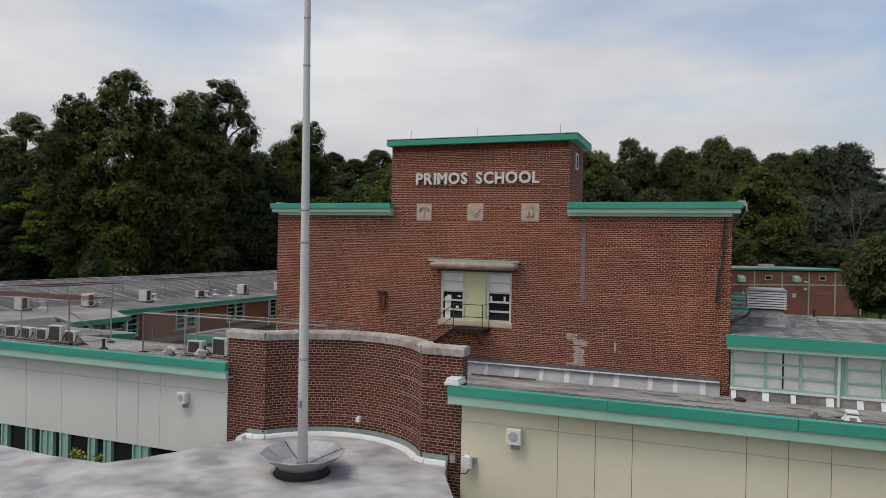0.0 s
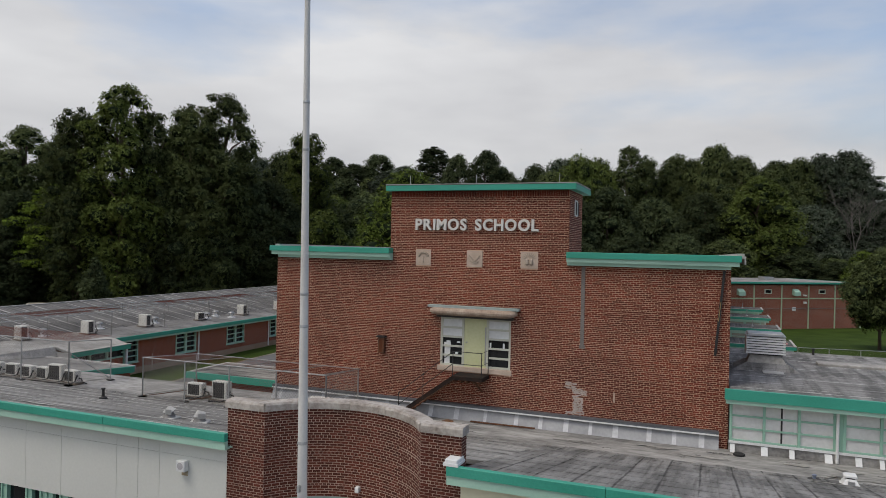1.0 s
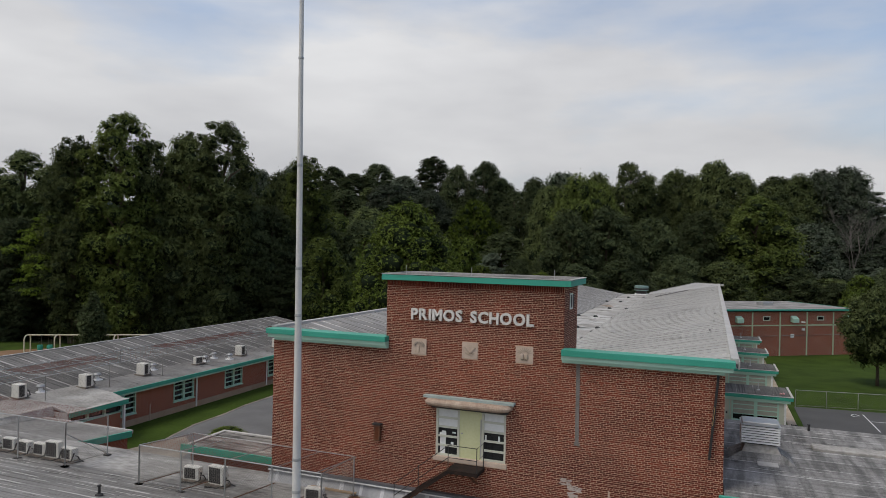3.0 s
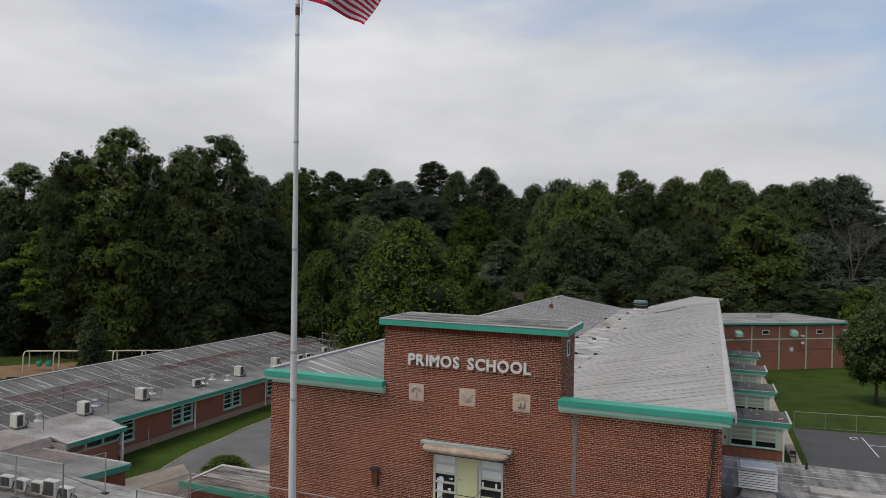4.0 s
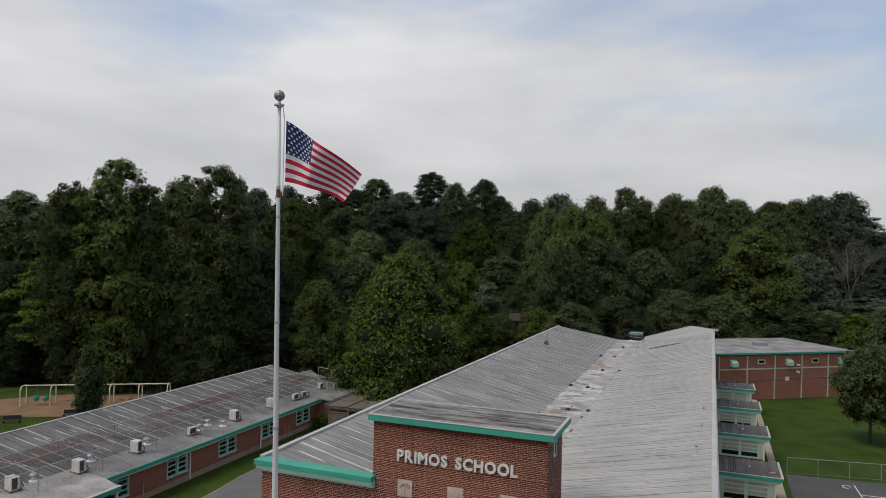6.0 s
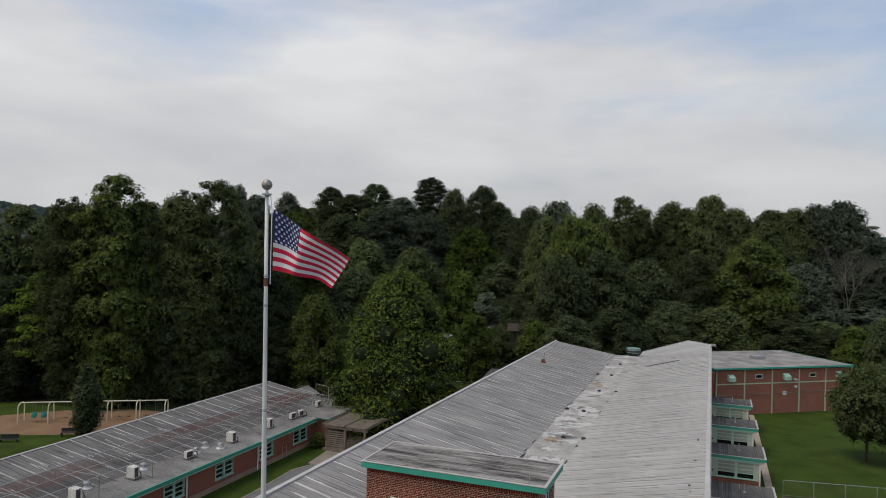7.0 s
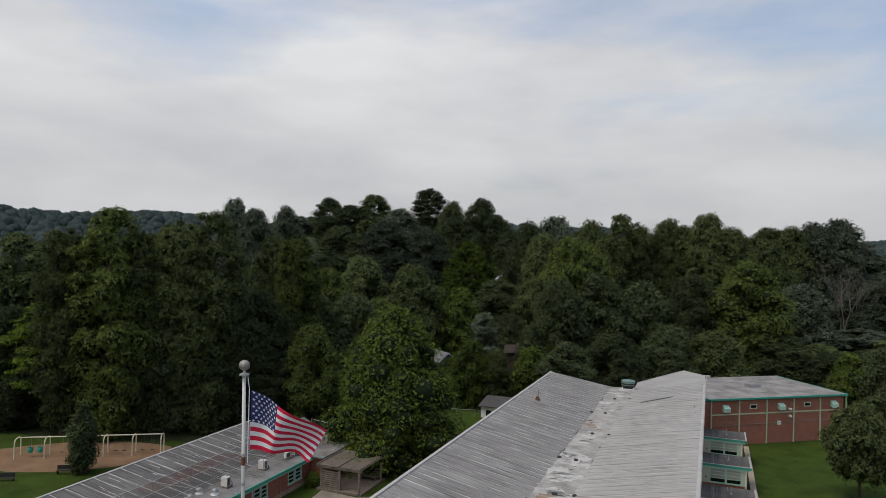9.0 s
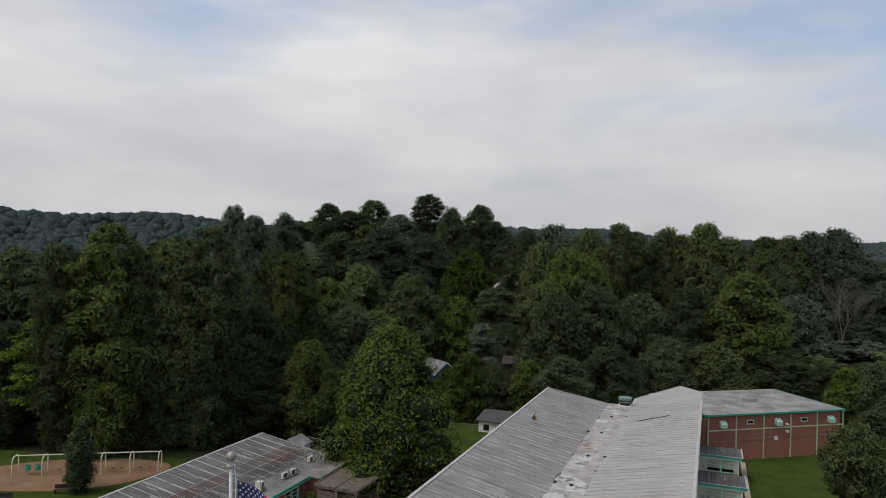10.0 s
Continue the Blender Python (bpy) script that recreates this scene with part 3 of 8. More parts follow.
while u < TX1 - 0.05:  # soldier course under the tower's cornice
    a, b = u + 0.005, min(u + 0.066, TX1)
    vs = [front(a, 12.035, 0), front(b, 12.035, 0), front(b, 12.295, 0), front(a, 12.295, 0), front(a, 12.035, 0.014), front(b, 12.035, 0.014), front(b, 12.295, 0.014), front(a, 12.295, 0.014)]
    bricks.add(vs, [(4, 5, 6, 7), (0, 1, 5, 4), (1, 2, 6, 5), (2, 3, 7, 6), (3, 0, 4, 7)])
    u += 0.071
brick_run(bricks, FY, 2.6, 8.0, 12.3, lambda u, z, d: (TX1 - 0.012 + d, u, z), [(0.9, 1.75, 11.35, 11.9)])
brick_run(bricks, FY, 6.0, 3.0, 9.3, lambda u, z, d: (X1 + d, u, z), length=0.228)
part("brickwork", bricks, BRICK, hall, "weathered red running-bond bricks", kind="stuff")
part("louvre", Mesh().box(TX1 - 0.03, TX1 + 0.01, 0.9, 1.3, 11.36, 11.9).box(TX1 - 0.03, TX1 + 0.01, 1.36, 1.75, 11.36, 11.9), BLACK, hall, "dark vent opening")
vf = Mesh()
for y0, y1, z0, z1 in ((0.84, 0.9, 11.3, 11.96), (1.3, 1.36, 11.36, 11.9), (0.901, 1.359, 11.3, 11.36), (0.901, 1.359, 11.9, 11.96)):
    vf.box(TX1 - 0.03, TX1 + 0.025, y0, y1, z0, z1)
part("vent_frame", vf, WHITE, hall, "white frame round a vent opening")

# cornices in two greens
def cornice(name, x0, x1, y0, y1, z, label, over=0.38, drop=(0.235, 0.165, 0.13)):
    """A stepped eaves board along x: a teal band over two pale bands, each set back a little."""
    c = thing(name, label, "cornice", kind="structure")
    part("teal_band", Mesh().box(x0, x1, y0, y1, z - drop[0], z, c=0.012), GREEN, c)
    part("pale_band", Mesh().box(x0 + 0.07 * (x0 < TX0), x1 - 0.07 * (x1 > TX1), y0 + 0.07, y1, z - drop[0] - drop[1], z - drop[0] - 0.001), PALE, c)
    part("lower_band", Mesh().box(x0 + over * 0.9 * (x0 < TX0 - 1), x1 - over * 0.9 * (x1 > TX1 + 1), y0 + 0.2, y1, z - sum(drop), z - drop[0] - drop[1] - 0.001), PALE, c)
    return c


cornice("trim_cornice_left", X0 - 0.19, TX0 + 0.12, FY - 0.4, FY + 0.3, 9.82, "teal and pale green painted cornice on the brick hall")
cornice("trim_cornice_right", TX1 - 0.03, X1 + 0.34, FY - 0.4, FY + 0.3, 9.82, "teal and pale green painted cornice on the brick hall")
tower_cap = thing("trim_cornice_tower", "teal painted cornice round the flat tower roof", "cornice", kind="structure")
tc = Mesh()
tc.box(TX0 - 0.14, TX1 + 0.3, FY - 0.3, FY - 0.05, 12.3, 12.525, c=0.01)
tc.box(TX1 + 0.06, TX1 + 0.3, FY - 0.04, 2.9, 12.3, 12.525, c=0.01)
tc.box(TX0 - 0.14, TX0 - 0.015, FY - 0.04, 2.9, 12.3, 12.525, c=0.01)
tc.box(TX0 - 0.01, TX1 + 0.05, 2.66, 2.9, 12.3, 12.525, c=0.01)
part("teal_band", tc, GREEN, tower_cap)
part("soffit", Mesh().box(TX0 - 0.1, TX1 + 0.26, FY - 0.26, 2.64, 12.305, 12.34), PALE, tower_cap)
part("tower_roof", Mesh().box(TX0 - 0.1, TX1 + 0.26, FY - 0.26, 2.86, 12.526, 12.55), ROOF_TOWER, tower_cap, "stained grey felt")
edge_ = Mesh().box(TX0 - 0.15, TX1 + 0.31, FY - 0.31, FY - 0.19, 12.551, 12.578).box(TX1 + 0.19, TX1 + 0.31, FY - 0.189, 2.91, 12.551, 12.578)
edge_.box(TX0 - 0.15, TX0 - 0.06, FY - 0.189, 2.91, 12.551, 12.578).box(TX0 - 0.059, TX1 + 0.189, 2.8, 2.91, 12.551, 12.578)
part("pale_edge", edge_, EDGE, tower_cap, "pale grey metal edge")
rods = Mesh()
for x in (-0.2, 2.8, 6.3):
    rods.tube([(x, FY - 0.1, 12.5), (x, FY - 0.1, 12.95)], 0.012, 5)
part("lightning_rod", rods, STEEL, tower_cap)

# butterfly roof of the hall
VX0, VX1, VZ = 1.2, 4.2, 7.95
RY0, RY1 = FY + 0.1, 68.2
hall_roof = thing("roof_hall", "pale grey felt butterfly roof with broken white seams", "roof", kind="structure")
def strips(owner, x0, z0, x1, z1, y0, y1, pitch, z0b=None, z1b=None, felt=None):
    """Roofing felt laid in strips across a slope, each lapped a little over the next."""
    n = int(round((y1 - y0) / pitch))
    z0b, z1b = z0 if z0b is None else z0b, z1 if z1b is None else z1b
    for k in range(n):
        a, b = y0 + (y1 - y0) * k / n, y0 + (y1 - y0) * (k + 1) / n
        za, zb = z0 + (z0b - z0) * k / n, z1 + (z1b - z1) * k / n
        zc, zd = z0 + (z0b - z0) * (k + 1) / n, z1 + (z1b - z1) * (k + 1) / n
        lift = 0.02
        top = [(x0, a, za + lift), (x1, a, zb + lift), (x1, b, zd), (x0, b, zc)]
        if x1 < x0:
            top.reverse()
        part("felt_strip", Mesh().slab(top, 0.12), felt or ROOF_MAIN, owner)
valley = Mesh()
strips(hall_roof, X0 - 0.16, 9.82, VX0, VZ, 2.95, RY1, 1.0, 9.35, 8.0, ROOF_WORN_DIM)
strips(hall_roof, VX1, VZ, X1 + 0.3, 9.82, 2.95, RY1, 1.0, 8.05, 9.56)
far_end = [(VX1, RY1 + 0.004, 8.05), (X1 + 0.3, RY1 + 0.004, 9.56), (X1 + 0.2, 74.2, 9.48), (10.1, 77.5, 9.42), (VX1, 72.2, 8.06)]
part("felt_strip", Mesh().slab(far_end, 0.12), ROOF_MAIN, hall_roof)
part("edge_strip", Mesh().beam((X1 + 0.3, RY1, 9.62), (X1 + 0.2, 74.2, 9.52), 0.2, 0.12).beam((X1 + 0.2, 74.2, 9.5), (10.1, 77.5, 9.44), 0.16, 0.1).beam((10.1, 77.5, 9.44), (VX1, 72.2, 8.08), 0.16, 0.1), EDGE, hall_roof, "pale metal roof edge")
part("end_wall", Mesh().add([(VX1, 72.0, 0), (10.1, 77.3, 0), (X1, 74.0, 0), (X1, 68.0, 0), (VX1, 72.0, 7.93), (10.1, 77.3, 9.28), (X1, 74.0, 9.33), (X1, 68.0, 9.4)], [(0, 1, 5, 4), (1, 2, 6, 5), (2, 3, 7, 6)]), BRICK_FAR, hall_roof, "brick wall under the roof's end")
strips(hall_roof, X0 - 0.16, 9.82, TX0 - 0.02, 9.82 - 1.87 * (TX0 - X0 + 0.14) / (VX0 - X0 + 0.16), RY0, 2.95, 1.0, felt=ROOF_WORN_DIM)
strips(hall_roof, TX1 + 0.02, VZ + 1.87 * (TX1 + 0.02 - VX1) / (X1 + 0.3 - VX1), X1 + 0.3, 9.82, RY0, 2.95, 1.0)
valley.slab([(VX0, 2.95, VZ), (VX1, 2.95, VZ), (VX1, RY1, 8.05), (VX0, RY1, 8.0)], 0.12)
part("valley_gutter", valley, LINK_FELT, hall_roof, "white-coated valley with dark puddle stains")
ed = Mesh()
for xa, z0, z1 in ((X1 + 0.18, 9.84, 9.58), (X0 - 0.21, 9.84, 9.37)):
    ed.slab([(xa, RY0, z0 + 0.06), (xa + 0.26, RY0, z0 + 0.06), (xa + 0.26, RY1, z1 + 0.06), (xa, RY1, z1 + 0.06)], 0.2)
part("edge_strip", ed, EDGE, hall_roof, "pale metal roof edge")
gr = Mesh().slab([(X1 + 0.445, RY0, 9.8), (X1 + 0.5, RY0, 9.8), (X1 + 0.5, 74.4, 9.52), (X1 + 0.445, 74.4, 9.52)], 0.3)
gr.box(X1 + 0.25, X1 + 1.0, 74.41, 74.6, 9.25, 9.55)
part("side_fascia", gr, EDGE, hall_roof)

# ---- front wing: two panelled walls with deep teal eaves, and the curved brick screen between them ----
WY, EY, EZ = -11.9, -12.25, 4.66
def front_roof(name, x0, x1, back_y, label, start=EY + 0.02, slope=None):
    r = thing(name, label, "roof", kind="structure")
    felt = Mesh()
    ys = [start + (-2.6 - start) * k / 9 for k in range(10)]
    for a, b in zip(ys, ys[1:]):
        za, zb = EZ - 0.02 - 1.9 * (a - EY) / (-2.6 - EY), EZ - 0.02 - 1.9 * (b - EY) / (-2.6 - EY)
        felt.slab([(x0, a, za + 0.012), (x1, a, za + 0.012), (x1, b, zb), (x0, b, zb)], 0.12)
    part("felt", felt, slope or ROOF_FRONT, r)
    part("valley_felt", Mesh().slab([(x0, ys[-1], EZ - 1.92), (x1, ys[-1], EZ - 1.92), (x1, back_y, 2.72), (x0, back_y, 2.72)], 0.14), WASHED, r)
    return r
front_roof("roof_front_left", -40, -0.47, 0.4, "dark grey felt roof with pale weathered seams")
front_roof("roof_front_right", 6.5, 40, FY - 0.02, "dark grey felt roof laid in strips with dark cracked seams", slope=ROOF_STRIPS)
mid = front_roof("roof_front_middle", -0.465, 6.495, FY - 0.02, "grey felt roof behind the curved brick screen", -10.2, WASHED)
mid.location.z = -0.004
for nm, x0, x1 in (("left", -40, -0.28), ("right", 6.2, 40)):
    e = thing("trim_eaves_" + nm, "teal and pale green painted eaves board", "eaves", kind="structure")
    n = 9
    for k in range(n):  # boards butted end to end
        a, b = x0 + (x1 - x0) * k / n, x0 + (x1 - x0) * (k + 1) / n - 0.006
        part("teal_board", Mesh().box(a, b, EY - 0.02, EY + 0.14, EZ - 0.215, EZ + 0.01, c=0.01), GREEN, e)
        part("pale_board", Mesh().box(a, b, EY + 0.02, EY + 0.14, EZ - 0.445, EZ - 0.217), PALE, e)
    part("soffit", Mesh().box(x0 + 0.01, x1 - 0.01, EY + 0.145, WY + 0.05, EZ - 0.445, EZ - 0.41), PALE, e)
SEAMS_L = [-40, -35.5, -31, -27.4, -23.8, -21.2, -18.0, -14.8, -11.4, -8.31, -6.76, -4.5, -3.67, -2.86, -0.45]
SEAMS_R = [6.42, 8.81, 9.66, 10.47, 12.79, 13.58, 14.36, 16.6, 17.4, 18.2, 20.5, 24, 28, 32, 36, 40]
for nm, seams, material, zb, lab in (("front_left", SEAMS_L, GREYWALL, 1.92, "grey painted panel wall with thin upright joints"), ("front_right", SEAMS_R, BEIGE, 1.0, "beige painted panel wall with thin upright joints")):
    w = thing("wall_" + nm, lab, "panel wall", kind="structure")
    part("backing", Mesh().box(seams[0], seams[-1], WY + 0.02, WY + 0.3, zb if nm.endswith("left") else 0, EZ - 0.42), TAR_AND_SHADE, w)
    for a, b in zip(seams, seams[1:]):
        part("wall_panel", Mesh().box(a + 0.006, b - 0.006, WY, WY + 0.019, zb, 3.76), material, w)
        part("wall_panel", Mesh().box(a + 0.006, b - 0.006, WY, WY + 0.019, 3.768, EZ - 0.45), material, w)
part("base", Mesh().box(6.42, 40, WY + 0.015, WY + 0.3, 0, 0.99), BEIGE, bpy.data.objects["wall_front_right"])
wl_ = bpy.data.objects["wall_front_left"]
part("window_apron", Mesh().box(-40, -0.45, WY, WY + 0.3, 0, 0.55), PALE, wl_, "pale green apron wall")
band = thing("window_1", "row of dark windows in pale green frames under the panel wall", "window", kind="structure")
x = -2.2
widths = [(1.07, 0), (0.62, 1), (0.82, 0), (0.3, 1), (0.34, 0), (0.3, 1), (0.82, 0), (0.36, 1), (0.28, 0), (0.57, 1), (0.33, 0), (0.3, 1), (0.82, 0), (0.3, 1), (0.34, 0), (0.34, 1)]
k = 0
part("mullion", Mesh().box(x, -0.46, WY + 0.02, WY + 0.2, 0.621, 1.915), MIDGREEN, band)
part("sill", Mesh().box(-40, -0.46, WY - 0.08, WY + 0.2, 0.551, 0.62, c=0.01), MIDGREEN, band)
while x > -38:
    wd, solid = widths[k % len(widths)]
    k += 1
    if solid:
        post = Mesh().box(x - wd, x, WY + 0.05, WY + 0.2, 0.621, 1.915)
        for xa in (x - wd, x - 0.07) + ((x - wd / 2 - 0.035,) if wd > 0.5 else ()):
            post.box(xa, xa + 0.07, WY + 0.01, WY + 0.049, 0.621, 1.915)
        part("mullion", post, MIDGREEN, band)
    else:
        part("pane", Mesh().box(x - wd + 0.001, x - 0.001, WY + 0.13, WY + 0.15, 0.621, 1.915), GLASS, band)
    x -= wd

# curved screen
def screen(u, z=0.0, d=0.0):
    """A point of the screen's face at arc length u from its start: flat pier, hollow arc, flat pier."""
    half, sag = 2.315, 1.25
    rad = (half * half + sag * sag) / (2 * sag)
    end = math.asin(half / rad)
    arc = 2 * end * rad
    cx, cy = 3.065, WY + sag - rad
    if u < 1.22:
        return (-0.47 + u, WY - d, z)
    if u > 1.22 + arc:
        return (5.38 + u - 1.22 - arc, WY - d, z)
    a = -end + (u - 1.22) / rad
    return (cx + (rad - d) * math.sin(a), cy + (rad - d) * math.cos(a), z)
ARC = 2 * math.asin(2.315 / ((2.315**2 + 1.25**2) / 2.5)) * ((2.315**2 + 1.25**2) / 2.5)
ULEN = 1.22 + ARC + 1.07
SZ0, SZ1 = 1.9, 5.31
scr = thing("wall_curved_screen", "curved red brick screen wall with a pale stone coping", "brick wall", kind="structure")
core = Mesh()
us = [0, 0.6, 1.22] + [1.22 + ARC * k / 40 for k in range(1, 40)] + [1.22 + ARC, ULEN - 0.5, ULEN]
for a, b in zip(us, us[1:]):
    vs = [screen(a, 0, 0), screen(b, 0, 0), screen(b, 0, -0.36), screen(a, 0, -0.36), screen(a, SZ1, 0), screen(b, SZ1, 0), screen(b, SZ1, -0.36), screen(a, SZ1, -0.36)]
    core.add(vs, [(3, 2, 1, 0), (4, 5, 6, 7), (0, 1, 5, 4), (2, 3, 7, 6), (1, 2, 6, 5), (3, 0, 4, 7)])
def wedge(m, u, z0, z1, d, lip=0.02):
    """Fills the back of the bend between pier and arc."""
    p, a, b = screen(u, 0, lip), screen(u - 0.0005, 0, d), screen(u + 0.0005, 0, d)
    m.add([(*q[:2], z) for z in (z0, z1) for q in (p, a, b)], [(2, 1, 0), (3, 4, 5), (0, 1, 4, 3), (1, 2, 5, 4), (2, 0, 3, 5)])
for u in (1.22, 1.22 + ARC):
    wedge(core, u, 0, SZ1, -0.36, -0.03)
part("mortar_backing", core, mat("grey_mortar", (0.3, 0.22, 0.175), (0.46, 0.35, 0.28), rough=0.95, fine=50, coarse=0.7, bump=0.3), scr)
cop = thing("trim_coping", "weathered pale stone coping on the curved screen", "coping", kind="structure")
bounds = [0, 1.22, 2.4, 3.6, 4.8, 6.0, 1.22 + ARC, ULEN]
for a, b in zip(bounds, bounds[1:]):
    m = Mesh()
    n = 8
    ring = lambda u: [screen(u, SZ1, 0.05), screen(u, SZ1 + 0.17, 0.06), screen(u, SZ1 + 0.225, 0.02), screen(u, SZ1 + 0.225, -0.36), screen(u, SZ1 + 0.16, -0.42), screen(u, SZ1, -0.41)]
    a0, b0 = a + 0.004 - (0.06 if a == 0 else 0), b - 0.004 + (0.05 if b == ULEN else 0)
    rr = [ring(a0 + (b0 - a0) * k / n) for k in range(n + 1)]
    vs = [p for r in rr for p in r]
    fs = [(k * 6 + i, k * 6 + (i + 1) % 6, k * 6 + 6 + (i + 1) % 6, k * 6 + 6 + i) for k in range(n) for i in range(6)]
    m.add(vs, fs + [tuple(reversed(range(6))), tuple(range(n * 6, n * 6 + 6))])
    part("coping_stone", m, COPING, cop)

m = Mesh()
wedge(m, 1.22, SZ1, SZ1 + 0.2262, -0.43)
part("coping_stone", m, COPING, cop)
m = Mesh()
wedge(m, 1.22 + ARC, SZ1, SZ1 + 0.2262, -0.43)
part("coping_stone", m, COPING, cop)
for xa, xb in ((6.12, 6.5),):
    solo("trim_end_cap", Mesh().box(xa, xb, EY - 0.03, EY + 0.5, EZ + 0.012, EZ + 0.08).box(xa + 0.03, xb - 0.03, EY + 0.0, EY + 0.5, EZ + 0.081, EZ + 0.17, c=0.02), WHITE, "white metal end cap on the eaves beside the brick screen", "end cap", kind="structure")

# canopy in front, coated white, that carries the flagpole
can = [(0.2, -12.4), (-0.46, -13.9), (-0.83, -14.65), (-1.35, -15.3), (-2.95, -15.4), (-4.8, -15.3), (-8.5, -16.5), (-9.5, -22), (-3, -25.5), (3, -25), (7.4, -20), (7.6, -16.5), (7.15, -14.2), (6.3, -12.6)]
back_edge = [screen(1.22 + ARC + 0.75 - (ARC + 0.75 + 0.5) * k / 24, 0, 0.06)[:2] for k in range(25)]
canopy_top = Mesh()
pts = can + back_edge
canopy_top.slab([(x, y, 2.66) for x, y in pts], 0.5)
canopy = thing("roof_entrance_canopy", "rough white-coated flat entrance canopy with dark stains", "canopy roof", kind="structure")
part("slab", canopy_top, COATING, canopy)
rim = Mesh()
prev = None
for k, (x, y) in enumerate(back_edge + [(0.3, -12.3)]):
    if prev:
        rim.tube([(prev[0], prev[1] - 0.08, 2.68), (x, y - 0.08, 2.68)], 0.1, 8)
    prev = (x, y)
fl = Mesh()
for (xa, ya), (xb, yb) in zip(back_edge, back_edge[1:]):
    fl.beam((xa, ya + 0.03, 2.8), (xb, yb + 0.03, 2.8), 0.03, 0.14)
part("flashing", fl, mat("green_copper", (0.16, 0.24, 0.22), (0.3, 0.38, 0.35), rough=0.6, fine=10, coarse=2, bump=0.2), canopy, "dull green copper flashing")
part("edge_roll", rim, WHITE, canopy, "white-coated rounded edge against the brick")

# ---- annex beside the hall ----
annex = thing("wall_annex", "pale green framed window wall of a low annex", "annex wall", kind="structure")
AY = -0.5
part("backing", Mesh().box(12.72, 40, AY + 0.16, AY + 0.4, 2.4, 4.52), TAR_AND_SHADE, annex)
part("base", Mesh().box(12.72, 40, AY - 0.02, AY + 0.15, 2.6, 3.12), ROOF_PLAIN, annex)
part("flashing", Mesh().box(12.72, 40, AY - 0.07, AY - 0.031, 3.05, 3.13), WHITE, annex, "ragged white flashing")
gp = random.Random(21)
x = 12.85
while x < 38:
    w_ = gp.uniform(0.14, 0.26)
    part("silver_patch", Mesh().beam((x, AY - 0.2, 2.74), (x, AY - 0.03, 3.02), w_, 0.012), WHITE, annex, "white-coated patch")
    x += gp.uniform(0.5, 1.3)
annex_win = thing("window_2", "pale green framed window band with white panels", "window", kind="structure")
x = 12.74
bays = [1.1, 1.12, 1.1, 0.3] * 6
for i, wd in enumerate(bays):
    if x + wd > 39:
        break
    if wd < 0.5:
        part("downpipe", Mesh().tube([(x + 0.12, AY - 0.1, 2.75), (x + 0.12, AY - 0.1, 4.52)], 0.05, 8), WHITE, annex_win, "white downpipe")
        part("mullion", Mesh().box(x, x + wd, AY, AY + 0.15, 3.13, 4.52), MIDGREEN, annex_win)
        x += wd
        continue
    fr = Mesh().box(x, x + 0.09, AY - 0.03, AY + 0.15, 3.13, 4.52)
    for k in range(4):
        fr.box(x + 0.091, x + wd, AY - 0.02, AY + 0.15, 3.13 + k * 0.44, 3.19 + k * 0.44)
    part("frame", fr, MIDGREEN, annex_win)
    for k in range(3):
        part("pane", Mesh().box(x + 0.092, x + wd - 0.002, AY + 0.03, AY + 0.05, 3.192 + k * 0.44, 3.568 + k * 0.44), GREY_BLIND, annex_win, "white panel behind glass")
    if i == 1:
        part("gap_strip", Mesh().box(x + wd / 2 + 0.02, x + wd / 2 + 0.08, AY + 0.02, AY + 0.029, 3.192, 4.44), BLACK, annex_win, "dark gap between two blinds")
    x += wd
ann_roof = thing("roof_annex", "dark patched felt roof with a teal eaves board", "roof", kind="structure")
fz = Mesh()
annex_z = lambda y: 5.03 - 0.2 * (y + 0.85) / 13.5
for k in range(16):
    a, b = -0.85 + 13.5 * k / 16, -0.85 + 13.5 * (k + 1) / 16
    za, zb = annex_z(a), annex_z(b)
    fz.slab([(12.73, a, za + 0.003), (40, a, za + 0.003), (40, b, zb), (12.73, b, zb)], 0.12)
part("felt", fz, ROOF_ANNEX, ann_roof)
part("teal_board", Mesh().box(12.55, 40, -1.0, -0.86, 4.68, 5.06, c=0.01), GREEN, ann_roof)
part("pale_board", Mesh().box(12.6, 40, -0.94, -0.56, 4.53, 4.679), PALE, ann_roof)
back_wall = Mesh().box(12.73, 40, 12.3, 12.5, 0, 4.68)
part("rear_wall", back_wall, BRICK_FAR, ann_roof)

# ---- left classroom wing ----
LX, RX, LW = -27.8, -39.0, -0.15
lw = thing("wall_left_wing", "long low brick classroom wall with a concrete base", "brick wall", kind="structure", at=(0, 0, LW))
WINS = [(9.9, 12.3), (16.2, 18.55), (22.45, 24.9), (28.85, 31.15), (34.75, 37.4)]
m = Mesh()
ys = [4.0] + [v for w in WINS for v in w] + [39.2]
for a, b in zip(ys[::2], ys[1::2]):
    m.box(LX - 0.3, LX, a, b, 0.62, 2.75)
for a, b in WINS:
    m.box(LX - 0.3, LX, a, b, 0.62, 1.05)
m.box(-27.79, -25.9, 39.2, 39.45, 0.3, 2.75)
part("brickwork", m, BRICK_FAR, lw)
part("base", Mesh().box(LX - 0.28, LX + 0.03, 4.0, 39.19, -0.2, 0.618), mat("stained_concrete", (0.29, 0.22, 0.155), (0.4, 0.31, 0.23), rough=0.9, fine=15, coarse=1, bump=0.25), lw)
part("back", Mesh().box(RX + 0.2, RX + 0.5, -5, 46, -0.5, 4.5).box(RX + 0.501, LX - 0.31, 45.7, 46, -0.5, 3.0), BRICK_FAR, lw)
